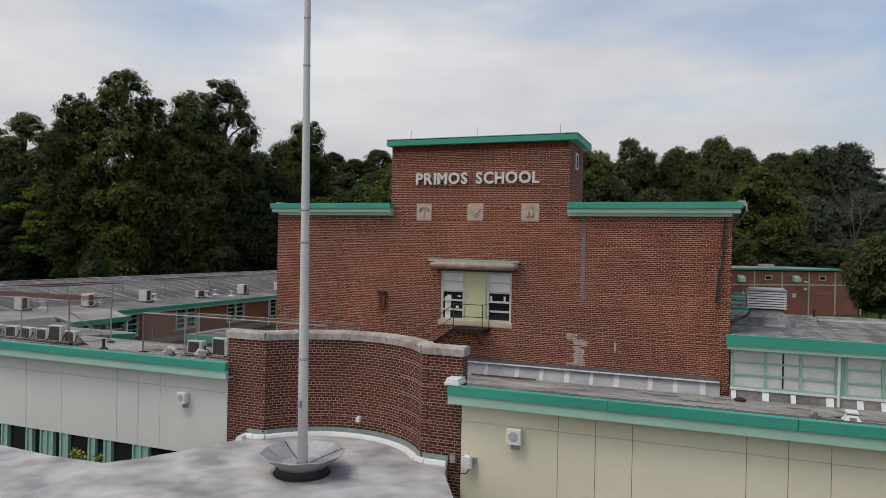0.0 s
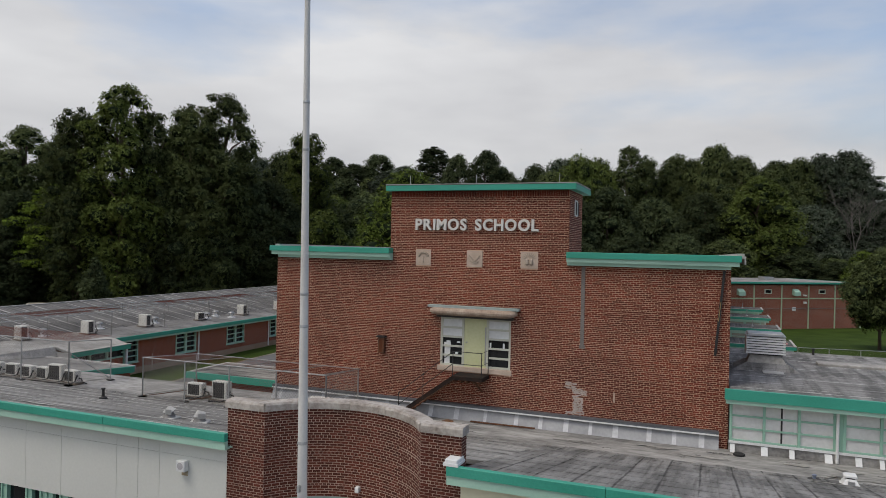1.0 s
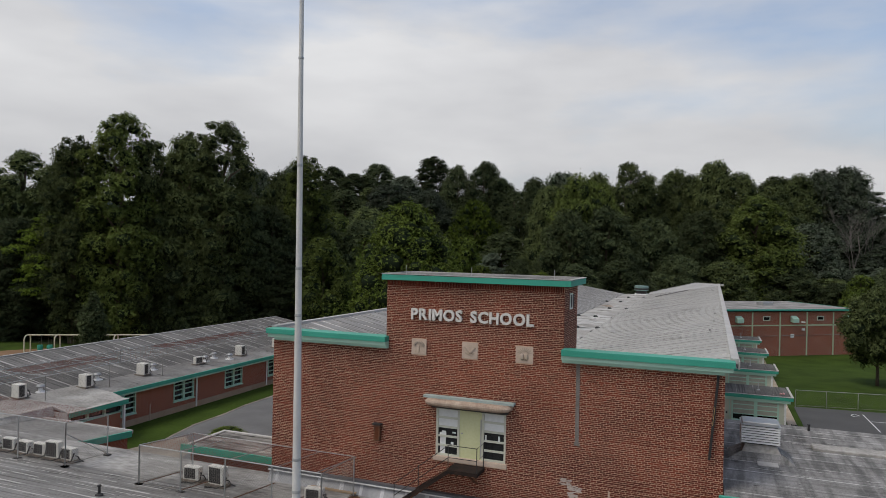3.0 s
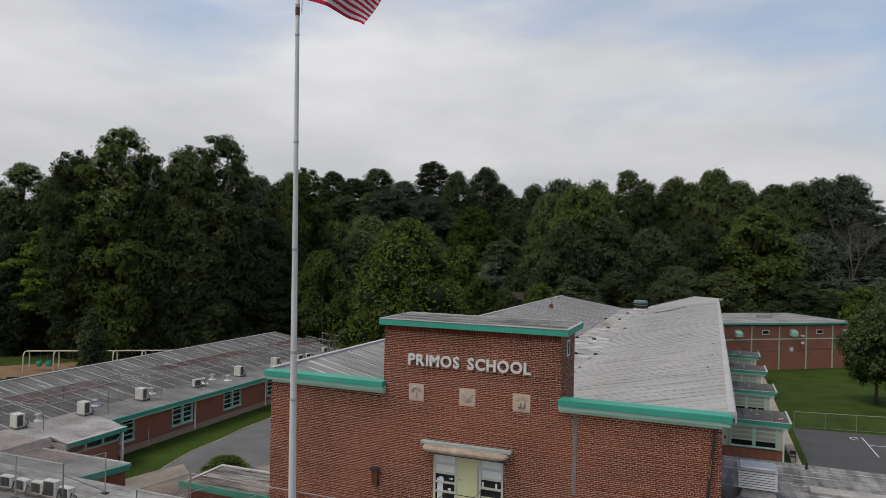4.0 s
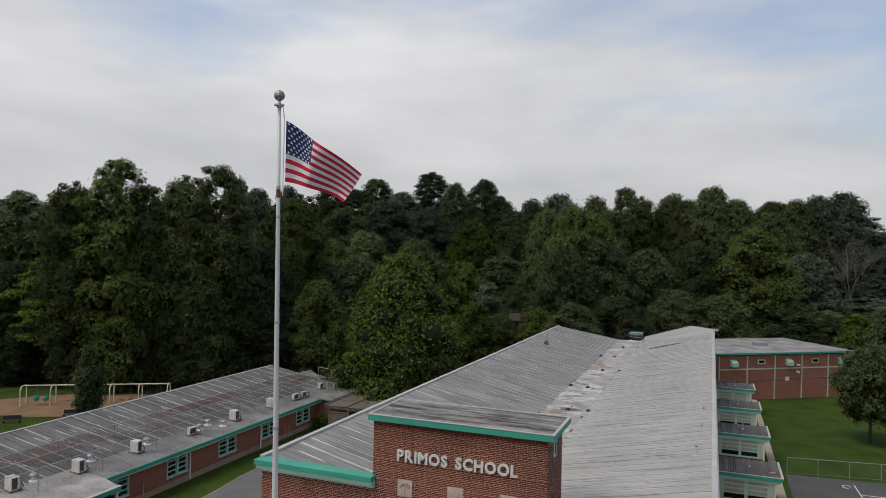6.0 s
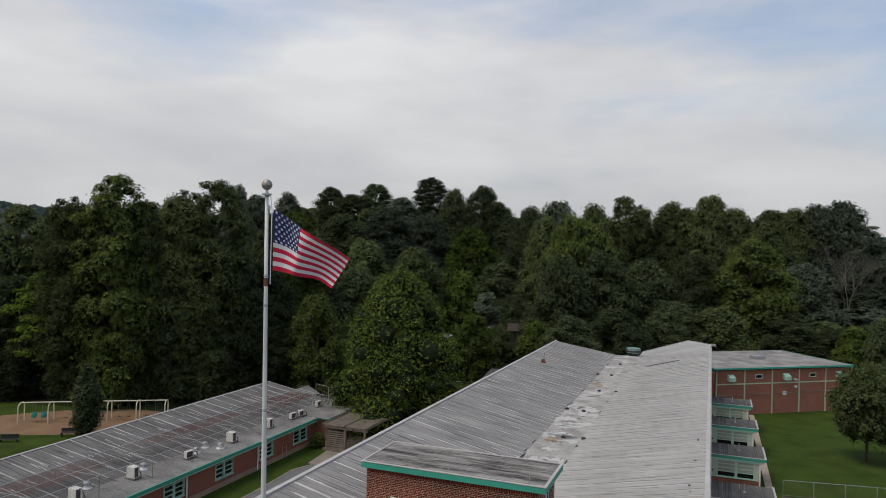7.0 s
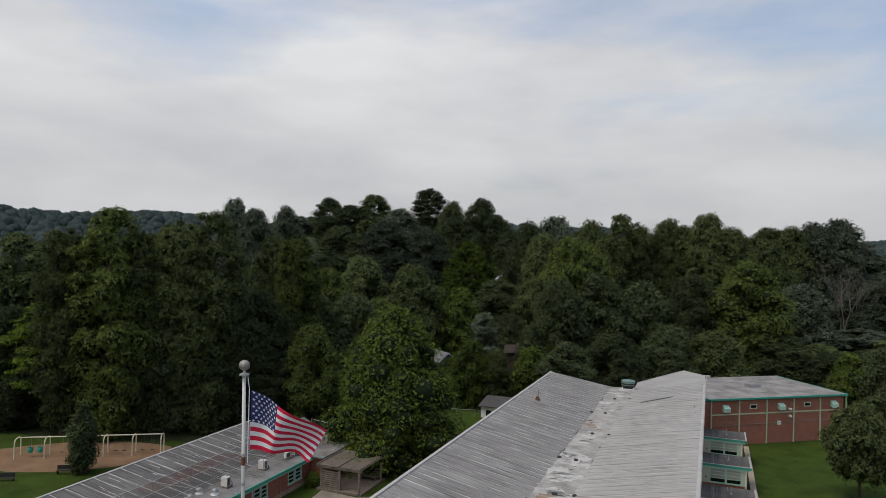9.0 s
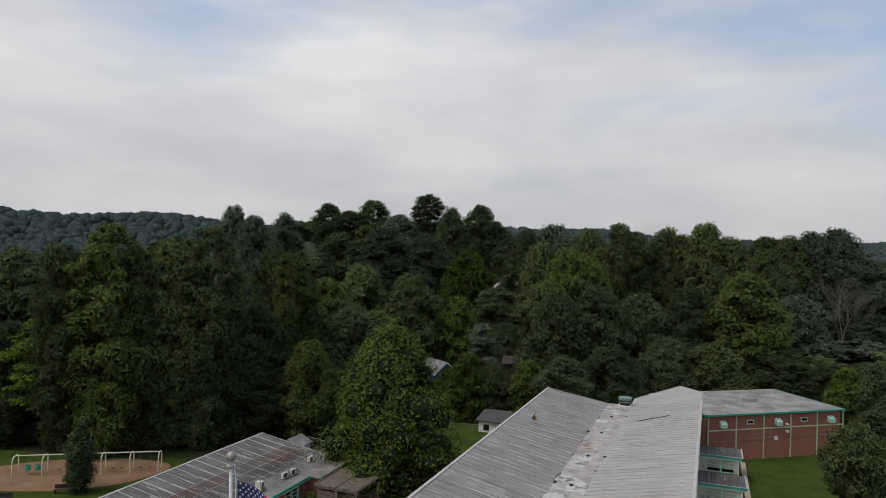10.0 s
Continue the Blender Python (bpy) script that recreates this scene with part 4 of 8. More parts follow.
for i, (a, b) in enumerate(WINS):
    wn_ = thing("window_3", "pale green framed window with dark panes", "window", "left wing windows", kind="structure", at=(0, 0, LW))
    fr = Mesh()
    for yy in (a, (a + b) / 2 - 0.1, b - 0.1):
        fr.box(LX - 0.12, LX + 0.05, yy, yy + 0.1 + 0.1 * (yy not in (a, b - 0.1)), 1.06, 2.72)
    for z in (1.06, 1.46, 1.87, 2.28, 2.64):
        fr.box(LX - 0.11, LX + 0.03, a + 0.101, b - 0.101, z, z + 0.075)
    part("frame", fr, PALE, wn_)
    part("sill", Mesh().box(LX - 0.1, LX + 0.12, a - 0.05, b + 0.05, 0.98, 1.055), PALE, wn_)
    for yy0, yy1 in ((a + 0.1, (a + b) / 2 - 0.1), ((a + b) / 2 + 0.1, b - 0.1)):
        part("pane", Mesh().box(LX - 0.2, LX - 0.17, yy0 - 0.02, yy1 + 0.02, 1.06, 2.72), GLASS, wn_)
left_roof = thing("roof_left_wing", "stained grey felt roof with pale seams from ridge to eaves", "roof", kind="structure", at=(0, 0, LW))
n = 33
for k in range(n):
    a, b = -5 + 51.4 * k / n, -5 + 51.4 * (k + 1) / n
    part("felt_strip", Mesh().slab([(RX, a, 4.69 + 0.012), (-30.6, a, 3.32 + 0.012), (-30.6, b, 3.32), (RX, b, 4.69)], 0.12), ROOF_LEFT, left_roof)
    xe = -27.32 if b < 39.6 else -25.9
    part("felt_strip", Mesh().slab([(-30.6, a, 3.32 + 0.008), (xe, a, 3.07 + 0.008), (xe, b, 3.07), (-30.6, b, 3.32)], 0.12), FLAT_FELT, left_roof)
part("teal_board", Mesh().box(-27.31, -27.2, 9.72, 39.1, 2.82, 3.1).box(-27.19, -25.85, 38.98, 39.1, 2.82, 3.1), GREEN, left_roof)
part("pale_board", Mesh().box(-27.4, -27.28, 9.0, 39.1, 2.68, 2.819), PALE, left_roof)
part("ridge_cap", Mesh().box(RX - 0.12, RX + 0.12, -5, 46.4, 4.705, 4.745), EDGE, left_roof)
# link roof that joins the left wing to the front wing
link = thing("roof_link", "pale patched flat link roof with teal eaves", "roof", kind="structure")
part("felt", Mesh().slab([(-27.3, 4.9, 2.95), (-25.85, 4.9, 2.63), (-25.85, 9.55, 2.63), (-27.3, 9.7, 2.95)], 0.16), LINK_FELT, link)
part("felt", Mesh().slab([(-30.6, -4.9, 3.2), (-27.301, -4.9, 2.95), (-27.301, 9.7, 2.95), (-30.6, 9.7, 3.2)], 0.12), LINK_FELT, link)
part("teal_board", Mesh().box(-25.84, -25.72, 4.85, 9.6, 2.36, 2.67, c=0.01).beam((-27.2, 9.66, 2.6), (-25.85, 9.62, 2.5), 0.1, 0.3), GREEN, link)
part("roof_edge", Mesh().box(-25.98, -25.7, 4.82, 9.62, 2.671, 2.7).beam((-25.84, 4.84, 2.66), (-27.3, 4.84, 2.97), 0.06, 0.06), EDGE, link, "pale metal roof edge")
part("wall", Mesh().box(-27.0, -26.15, 5.0, 9.3, 0, 1.75).box(-27.0, -26.4, 5.0, 9.3, 1.751, 2.4), BRICK_FAR, link)
for k in range(3):
    fr = Mesh().box(-26.39, -26.1, 5.05 + 1.4 * k, 5.2 + 1.4 * k, 1.76, 2.38).box(-26.39, -26.1, 5.201 + 1.4 * k, 6.449 + 1.4 * k, 1.76, 1.86).box(-26.39, -26.1, 5.201 + 1.4 * k, 6.449 + 1.4 * k, 2.28, 2.38)
    part("window_frame", fr, PALE, link)
    part("pane", Mesh().box(-26.3, -26.26, 5.21 + 1.4 * k, 6.44 + 1.4 * k, 1.87, 2.27), GLASS, link)
part("end_board", Mesh().box(-27.29, -25.86, 4.8, 4.895, 1.9, 2.62), EDGE, link, "pale metal end board")
part("post", Mesh().box(-25.98, -25.84, 9.3, 9.44, 0, 2.46), WHITE, link)
# the front wing's rear part, one step lower, reaches into the court
rear = thing("roof_front_rear", "flat felt roof end with teal edge and pale parapet", "roof", kind="structure")
part("felt", Mesh().slab([(-27.0, 0.41, 2.7), (-19.85, 0.41, 2.7), (-19.85, 3.95, 2.42), (-27.0, 3.95, 2.42)], 0.14), FLAT_FELT, rear)
part("felt", Mesh().slab([(-27.3, 0.41, 2.94), (-27.001, 0.41, 2.7), (-27.001, 4.85, 2.42), (-27.3, 4.85, 2.94)], 0.1), LINK_FELT, rear)
part("parapet", Mesh().box(-27.0, -19.75, 3.951, 4.08, 2.3, 2.5, c=0.01), EDGE, rear, "pale metal roof edge")
part("teal_board", Mesh().slab([(-19.84, 0.3, 2.73), (-19.72, 0.3, 2.73), (-19.72, 3.95, 2.46), (-19.84, 3.95, 2.46)], 0.36), GREEN, rear)
part("wall", Mesh().box(-27.0, -20.0, 3.6, 3.9, 0, 2.25).box(-20.3, -20.0, 0.4, 3.599, 0, 2.25), BRICK_FAR, rear)
flat("pavement_court", [(-21.2, 4.6), (-18.8, 6.4), (-19.4, 9.0), (-22.2, 11.3), (-23.0, 9.0), (-23.4, 7.2)], 0.045, COURT_PAVE, "tan concrete paving beside the low porch", "pavement")
flat("pavement_hall", [(-17.5, 12.8), (-13.0, 11.2), (-7.1, 12.5), (-7.1, 18.0), (-14.5, 15.6)], 0.046, COURT_PAVE, "tan concrete paving behind the low porch", "pavement")
# rear wall of the front wing and the low roof in the court
part("rear_wall", Mesh().box(-19.99, -7.0, 0.15, 0.35, 0, 2.58), BRICK_FAR, bpy.data.objects["roof_front_left"])
low = thing("roof_low_porch", "low porch roof with a teal eaves board beside the hall", "roof", kind="structure")
part("felt", Mesh().box(-13.4, -7.0, 1.5, 4.4, 2.85, 3.05), ROOF_TOWER, low)
part("roof_edge", Mesh().box(-13.5, -13.3, 1.5, 4.55, 3.051, 3.12).box(-13.299, -7.0, 4.35, 4.55, 3.051, 3.12), EDGE, low, "pale metal roof edge")
part("teal_board", Mesh().box(-13.8, -7.0, 1.38, 1.49, 2.74, 3.08), GREEN, low)
part("wall", Mesh().box(-13.4, -7.0, 1.7, 4.2, 0, 2.84), BRICK_FAR, low)

# ---- classroom bays on the other side of the hall ----
DIM_BLIND = mat("dim_cream_blind", (0.3, 0.295, 0.245), (0.4, 0.39, 0.325), rough=0.8, fine=10, coarse=1.2, bump=0.05)
def bay(y):
    b = thing("classroom_bay", "low classroom bay with cream panels and a dark felt roof", "building bay", "classroom bays", at=(0, y, 0))
    part("brick_base", Mesh().box(12.75, 17.5, 0.06, 4.3, 0, 0.78), BRICK_FAR, b)
    part("wall", Mesh().box(12.75, 17.48, 0.1, 4.3, 0.781, 2.5), CREAM, b)
    part("felt", Mesh().slab([(12.75, 0.02, 2.9), (17.98, 0.02, 2.9), (17.9, 4.45, 2.9), (12.75, 4.45, 2.9)], 0.15), ROOF_DARK, b, "dark felt roof")
    part("roof_edge", Mesh().box(12.75, 18.1, -0.12, 0.03, 2.935, 2.97).box(17.95, 18.12, 0.031, 4.5, 2.935, 2.97), EDGE, b, "pale metal roof edge")
    part("teal_board", Mesh().box(12.75, 18.05, -0.1, 0.015, 2.68, 2.93).box(17.99, 18.1, 0.016, 4.5, 2.68, 2.93), GREEN, b)
    part("pale_board", Mesh().box(12.75, 17.9, -0.04, 0.09, 2.46, 2.679), PALE, b)
    part("panel_joint", Mesh().box(13.62, 13.66, 0.06, 0.1, 0.79, 2.45), PALE, b)
    part("wall_notice", Mesh().box(13.38, 13.5, 0.08, 0.099, 1.3, 1.48), BLACK, b, "small dark plate")
    fr = Mesh()
    for x0, x1 in ((13.78, 13.9), (15.38, 15.62), (17.0, 17.12)):
        fr.box(x0, x1, 0.03, 0.099, 0.9, 2.455)
    for x0, x1 in ((13.901, 15.379), (15.621, 16.999)):
        for z in (0.9, 1.36, 1.72, 2.08, 2.39):
            fr.box(x0, x1, 0.045, 0.099, z, z + 0.065)
    part("window_frame", fr, PALE, b)
    for x0, x1 in ((13.901, 15.379), (15.621, 16.999)):
        for k, (z0, z1) in enumerate(((0.966, 1.359), (1.426, 1.719), (1.786, 2.079), (2.146, 2.389))):
            part("pane", Mesh().box(x0, x1, 0.07, 0.085, z0, z1), GLASS if k == 0 else DIM_BLIND, b, "dark lower pane" if k == 0 else "pane with a drawn cream blind")
    part("window_sill", Mesh().box(13.7, 17.2, -0.03, 0.059, 0.84, 0.899), PALE, b)
    part("corner_post", Mesh().box(17.49, 17.62, 0.02, 0.16, 0, 2.46), WHITE, b)
    part("vent_pipe", Mesh().tube([(15.8, 2.4, 2.85), (15.8, 2.4, 3.55)], 0.045, 8).lathe([(0.14, 2.905), (0.12, 2.94), (0.05, 2.98)], (15.8, 2.4, 0), 10), STEEL, b)
    return b
b1 = bay(30.6)
for y in (43.3, 55.3, 67.2):
    copy_thing(b1, pose(0, y, 0))

# ---- gymnasium, set at an angle ----
GA = math.atan2(0.587, 0.81)
FRAME_PALE = mat("pale_cream_frame", (0.5, 0.52, 0.4), (0.6, 0.62, 0.5), rough=0.6, fine=20, coarse=0.6, bump=0.05)
PILASTER = mat("pale_yellow_green_paint", (0.38, 0.47, 0.3), (0.48, 0.57, 0.38), rough=0.6, fine=20, coarse=0.6, bump=0.05)
gym = thing("gymnasium", "brick gymnasium with pale green pilasters and teal eaves", "building", at=(13.78, 76.66, -1.02))
gym.rotation_euler = (0, 0, GA)
L, D, Hh = 22.75, 14.5, 6.55
part("wall", Mesh().box(0, L, 0, D, 0, Hh), BRICK_FAR, gym)
part("felt", Mesh().box(-0.35, L + 0.35, -0.35, D, Hh + 0.27, Hh + 0.4), ROOF_PLAIN, gym, "stained grey felt roof")
part("teal_board", Mesh().box(-0.45, L + 0.45, -0.45, -0.36, Hh + 0.18, Hh + 0.43).box(L + 0.36, L + 0.45, -0.35, D, Hh + 0.001, Hh + 0.43).box(-0.45, -0.36, -0.35, D, Hh + 0.001, Hh + 0.43), GREEN, gym)
for k in range(6):
    part("pilaster", Mesh().box(k * 4.62 + 0.02, k * 4.62 + 0.2, -0.09, -0.001, 0, Hh), PILASTER, gym)
    if k < 5:
        part("band", Mesh().box(k * 4.62 + 0.22, k * 4.62 + 4.6, -0.06, -0.001, 4.55, 4.72), PILASTER, gym)
        if k in (0, 2, 4):
            hood = Mesh()
            x = k * 4.62 + 2.4
            hood.add([(x - 0.5, -0.002, 5.15), (x + 0.5, -0.002, 5.15), (x + 0.5, -0.002, 6.0), (x - 0.5, -0.002, 6.0), (x - 0.5, -0.6, 5.05), (x + 0.5, -0.6, 5.05), (x + 0.5, -0.6, 5.6), (x - 0.5, -0.6, 5.6)], [(0, 1, 2, 3), (4, 7, 6, 5), (0, 4, 5, 1), (1, 5, 6, 2), (2, 6, 7, 3), (3, 7, 4, 0)])
            part("vent_hood", hood, PALE, gym, "pale green metal vent hood")
        else:
            fr = Mesh()
            x = k * 4.62 + 2.45
            fr.box(x - 0.6, x + 0.6, -0.08, -0.001, 5.3, 5.42).box(x - 0.6, x + 0.6, -0.08, -0.001, 5.83, 5.95).box(x - 0.6, x - 0.48, -0.08, -0.001, 5.421, 5.829).box(x + 0.48, x + 0.6, -0.08, -0.001, 5.421, 5.829)
            wnd = part("window", fr, FRAME_PALE, gym)
            part("pane", Mesh().box(x - 0.47, x + 0.47, -0.03, -0.002, 5.43, 5.82), GLASS, wnd)
part("sign", Mesh().box(11.2, 11.8, -0.04, -0.001, 2.85, 3.4), WHITE, gym, "small white notice plate")
part("conduit", Mesh().tube([(0.3, -0.04, 3.1), (L - 0.3, -0.04, 3.25)], 0.03, 6), WIRE, gym)
part("flood_lamp", Mesh().box(13.0, 13.3, -0.5, -0.001, 5.0, 5.2), WHITE, gym)
part("wall_box", Mesh().box(13.1, 13.4, -0.35, -0.001, 3.9, 4.2), WHITE, gym)
part("roof_hatch", Mesh().box(11.4, 13.2, 6.0, 7.5, Hh + 0.401, Hh + 0.9, c=0.05), STEEL, gym)
solo("gymnasium_link", Mesh().box(12.95, 13.7, 75.5, 77.5, -0.8, 5.4), BRICK_FAR, "brick link wall between hall and gymnasium", "wall", kind="structure")


# ---- trees ----
rng = np.random.default_rng(7)


def kites(pos, nrm, size, rng):
    """Leaf sprays: bent four-cornered blades at the given places."""
    n = len(pos)
    t = np.cross(nrm, rng.normal(size=(n, 3)))
    t /= np.linalg.norm(t, axis=1, keepdims=True) + 1e-9
    b = np.cross(nrm, t)
    s = (size * rng.uniform(0.6, 1.35, n))[:, None]
    v = np.empty((n, 4, 3))
    s *= 1.3
    v[:, 0] = pos - t * s * 0.62
    v[:, 1] = pos + b * s * 0.42 + nrm * s * 0.12
    v[:, 2] = pos + t * s * 0.62 - nrm * s * 0.2
    v[:, 3] = pos - b * s * 0.42 + nrm * s * 0.12
    return v.reshape(-1, 3)


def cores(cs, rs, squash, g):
    """Lumpy dark masses added inside a crown's lobes to keep the light from passing through."""
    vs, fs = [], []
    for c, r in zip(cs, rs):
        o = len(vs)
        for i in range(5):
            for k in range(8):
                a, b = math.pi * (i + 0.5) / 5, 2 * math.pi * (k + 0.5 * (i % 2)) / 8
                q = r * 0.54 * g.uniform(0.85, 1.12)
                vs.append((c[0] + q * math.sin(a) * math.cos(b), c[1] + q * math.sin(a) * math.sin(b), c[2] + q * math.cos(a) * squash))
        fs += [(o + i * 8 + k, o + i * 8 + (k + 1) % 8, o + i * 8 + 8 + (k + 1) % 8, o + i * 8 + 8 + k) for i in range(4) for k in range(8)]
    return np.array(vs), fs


def leaf_mesh(name, v, material, index=None, outer=None):
    me = bpy.data.meshes.new(name)
    index = np.arange(len(v), dtype=np.int32) if index is None else index
    n = len(index) // 4
    me.vertices.add(len(v))
    me.vertices.foreach_set("co", v.astype(np.float32).ravel())
    me.loops.add(n * 4)
    me.loops.foreach_set("vertex_index", index)
    me.polygons.add(n)
    me.polygons.foreach_set("loop_start", np.arange(0, n * 4, 4, dtype=np.int32))
    me.materials.append(material)
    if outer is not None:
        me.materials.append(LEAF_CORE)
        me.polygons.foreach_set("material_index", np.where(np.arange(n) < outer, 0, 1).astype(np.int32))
    me.update(calc_edges=True)
    return me


def lobed(h, r, low, lobes, leaves, size, shape, seed):
    """Leaf places for a crown of that height and radius, from its lowest branches up, made of many uneven leafy pads."""
    g = np.random.default_rng(seed)
    cs, rs = [], []
    limbs = [(g.uniform(0, 6.28), g.uniform(0.15, 1.0)) for _ in range(9)]
    for k in range(lobes):
        f = (k + g.uniform(0, 1)) / lobes
        if shape == "round":
            w = math.sqrt(max(1 - (2 * f - 0.9) ** 2, 0.03))
        elif shape == "tall":
            w = min(1.0, 0.5 + 1.2 * f) * math.sqrt(1 - f**5) * 0.9 + 0.1
        elif shape == "egg":
            w = max(1 - f**2.4, 0.0) ** 0.7 * min(1.0, 0.75 + f) + 0.05
        elif shape == "cone":
            w = (1 - f) * 0.95 + 0.05
        elif shape == "column":
            w = min(1, 2.5 * f + 0.45) * min(1, (1 - f) * 2.6 + 0.18)
        else:
            w = math.sqrt(max(1 - (1.75 * f - 0.75) ** 2, 0.05))
        a = k * 2.399 + g.normal() * 0.5
        # limbs draw the crown out to some sides and leave bays between them
        reach = 1.0
        if shape in ("tall", "broad"):
            near = min(abs((a - b + math.pi) % (2 * math.pi) - math.pi) + 1.6 * abs(f - e) for b, e in limbs)
            reach = 1.06 - 0.3 * min(near, 1.0)
        d = r * w * reach * math.sqrt(g.uniform(0.2, 1.0)) * 0.86
        lr = r * g.uniform(0.13, 0.36) * (0.5 + 0.5 * w)
        z = low + (h - low) * f
        if shape == "column":
            lr = r * g.uniform(0.3, 0.5) * w + 0.05
            d *= 0.7
        cs.append((math.cos(a) * d, math.sin(a) * d, z - lr * 0.6))
        rs.append(lr)
    cs, rs = np.array(cs), np.array(rs)
    share = rs**1.8 / (rs**1.8).sum()
    which = g.choice(lobes, size=leaves, p=share)
    nrm = g.normal(size=(leaves, 3))
    nrm[:, 2] = nrm[:, 2] * 0.8 + 0.45
    nrm /= np.linalg.norm(nrm, axis=1, keepdims=True)
    far = np.where(g.uniform(0, 1, leaves) < 0.14, g.uniform(1.05, 1.35, leaves), 1.0)
    rad = rs[which] * (1.0 - 0.3 * g.uniform(0, 1, leaves) ** 2) * (1 + 0.1 * g.normal(size=leaves)) * far
    flat_ = np.array([1, 1, {"cone": 0.3, "tier": 0.3, "tall": 0.6, "broad": 0.66}.get(shape, 0.78)])
    pos = cs[which] + nrm * rad[:, None] * flat_
    tilt = nrm * 0.45 + g.normal(size=nrm.shape) * 0.34 + np.array([0, 0, 0.6])
    tilt /= np.linalg.norm(tilt, axis=1, keepdims=True)
    return kites(pos, tilt, size, g), cs, rs


def trunk_mesh(name, h, low, r, cs, seed, material=None, thick=1.0):
    g = random.Random(seed)
    m = Mesh()
    lean = [(g.uniform(-0.04, 0.04) * h * k / 5, g.uniform(-0.04, 0.04) * h * k / 5, h * 0.88 * k / 5) for k in range(6)]
    base = 0.021 * h * thick
    m.tube(lean, [base * (1.25 - 0.2 * k) + 0.02 for k in range(6)], 8)
    for k in range(0, len(cs), max(1, len(cs) // 14)):
        c = cs[k]
        z0 = max(low * 0.6, min(c[2] - 0.25 * math.hypot(c[0], c[1]) - 0.08 * h, h * 0.7))
        f = z0 / (h * 0.88) * 5
        i = min(int(f), 4)
        p = Vector(lean[i]).lerp(Vector(lean[i + 1]), f - i)
        q = Vector(c)
        mid_ = p.lerp(q, 0.5) + Vector((g.uniform(-0.3, 0.3), g.uniform(-0.3, 0.3), 0.02 * h))
        m.tube([p, mid_, q], [base * 0.42, base * 0.26, base * 0.1], 5)
    return m.data(name, material or BARK, True)


KINDS = {}


def kind_of_tree(key, h, r, low, lobes, leaves, size, shape, material, seed, thick=1.0):
    v, cs, rs = lobed(h, r, low, lobes, leaves, size, shape, seed)
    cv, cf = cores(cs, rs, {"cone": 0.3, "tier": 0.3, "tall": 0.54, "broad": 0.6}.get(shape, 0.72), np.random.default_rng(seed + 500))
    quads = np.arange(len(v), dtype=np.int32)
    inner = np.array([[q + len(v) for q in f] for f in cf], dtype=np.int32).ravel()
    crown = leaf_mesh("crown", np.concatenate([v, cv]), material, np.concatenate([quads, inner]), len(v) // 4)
    KINDS[key] = (crown, trunk_mesh("trunk", h, low, r, cs, seed, None, thick), h, r)


for k in range(3):
    kind_of_tree(f"tall{k}", 26, 6.9, 1.5, 135, 25000, 0.35, "tall", LEAF_A, 10 + k)
    kind_of_tree(f"broad{k}", 20, 8.5, 1, 145, 26000, 0.37, "broad", LEAF_A, 20 + k)
kind_of_tree("tier", 18, 6.5, 6.0, 120, 15000, 0.34, "tier", LEAF_D, 41)
LEAVES = {"a": LEAF_A, "b": LEAF_B, "c": LEAF_C, "d": LEAF_D, "e": LEAF_E, "g": LEAF_G, "u": LEAF_SHADE}
kind_of_tree("broad3c", 16, 8.0, 0.5, 190, 27000, 0.27, "egg", LEAF_C, 31)
kind_of_tree("broad4d", 14, 6.0, 1.5, 130, 13000, 0.33, "broad", LEAF_D, 32)
kind_of_tree("broad5c", 14, 6.0, 1.0, 130, 13000, 0.33, "broad", LEAF_C, 33)
kind_of_tree("far0", 20, 8.0, 3, 70, 4600, 0.85, "broad", LEAF_B, 34)
kind_of_tree("far1", 20, 7.0, 3, 70, 4600, 0.8, "tall", LEAF_E, 35)
kind_of_tree("far2", 20, 8.0, 3, 70, 4600, 0.85, "broad", LEAF_B, 36)
kind_of_tree("yard", 9.5, 4.7, 2.9, 150, 19000, 0.26, "round", LEAF_B, 37, 0.8)
kind_of_tree("column", 7.0, 1.75, 0.2, 90, 10000, 0.2, "column", LEAF_A, 38, 0.5)
kind_of_tree("pine", 15, 5.0, 1.0, 60, 8000, 0.5, "cone", LEAF_E, 39)


def tree(key, x, y, top, radius, base=None, label="", group="", turn=None, name="tree"):
    """A tree that stands on the ground and reaches up to that height."""
    crown, trunk, h, r = KINDS[key if key in KINDS else key[:-1]]
    z = land(x, y) - 0.1 if base is None else base
    t = thing(name, label or "leafy green deciduous tree at the edge of the woods", "tree", group, at=(x, y, z))
    s = (top - z) / h
    t.scale = (radius / r, radius / r, s)
    t.rotation_euler = (0, 0, rng.uniform(0, 6.28) if turn is None else turn)
    for nm, me in (("trunk", trunk), ("crown", crown)):
        o = new(nm, me)
        o.parent = t
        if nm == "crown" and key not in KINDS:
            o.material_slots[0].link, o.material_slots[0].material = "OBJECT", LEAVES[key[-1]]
    return t


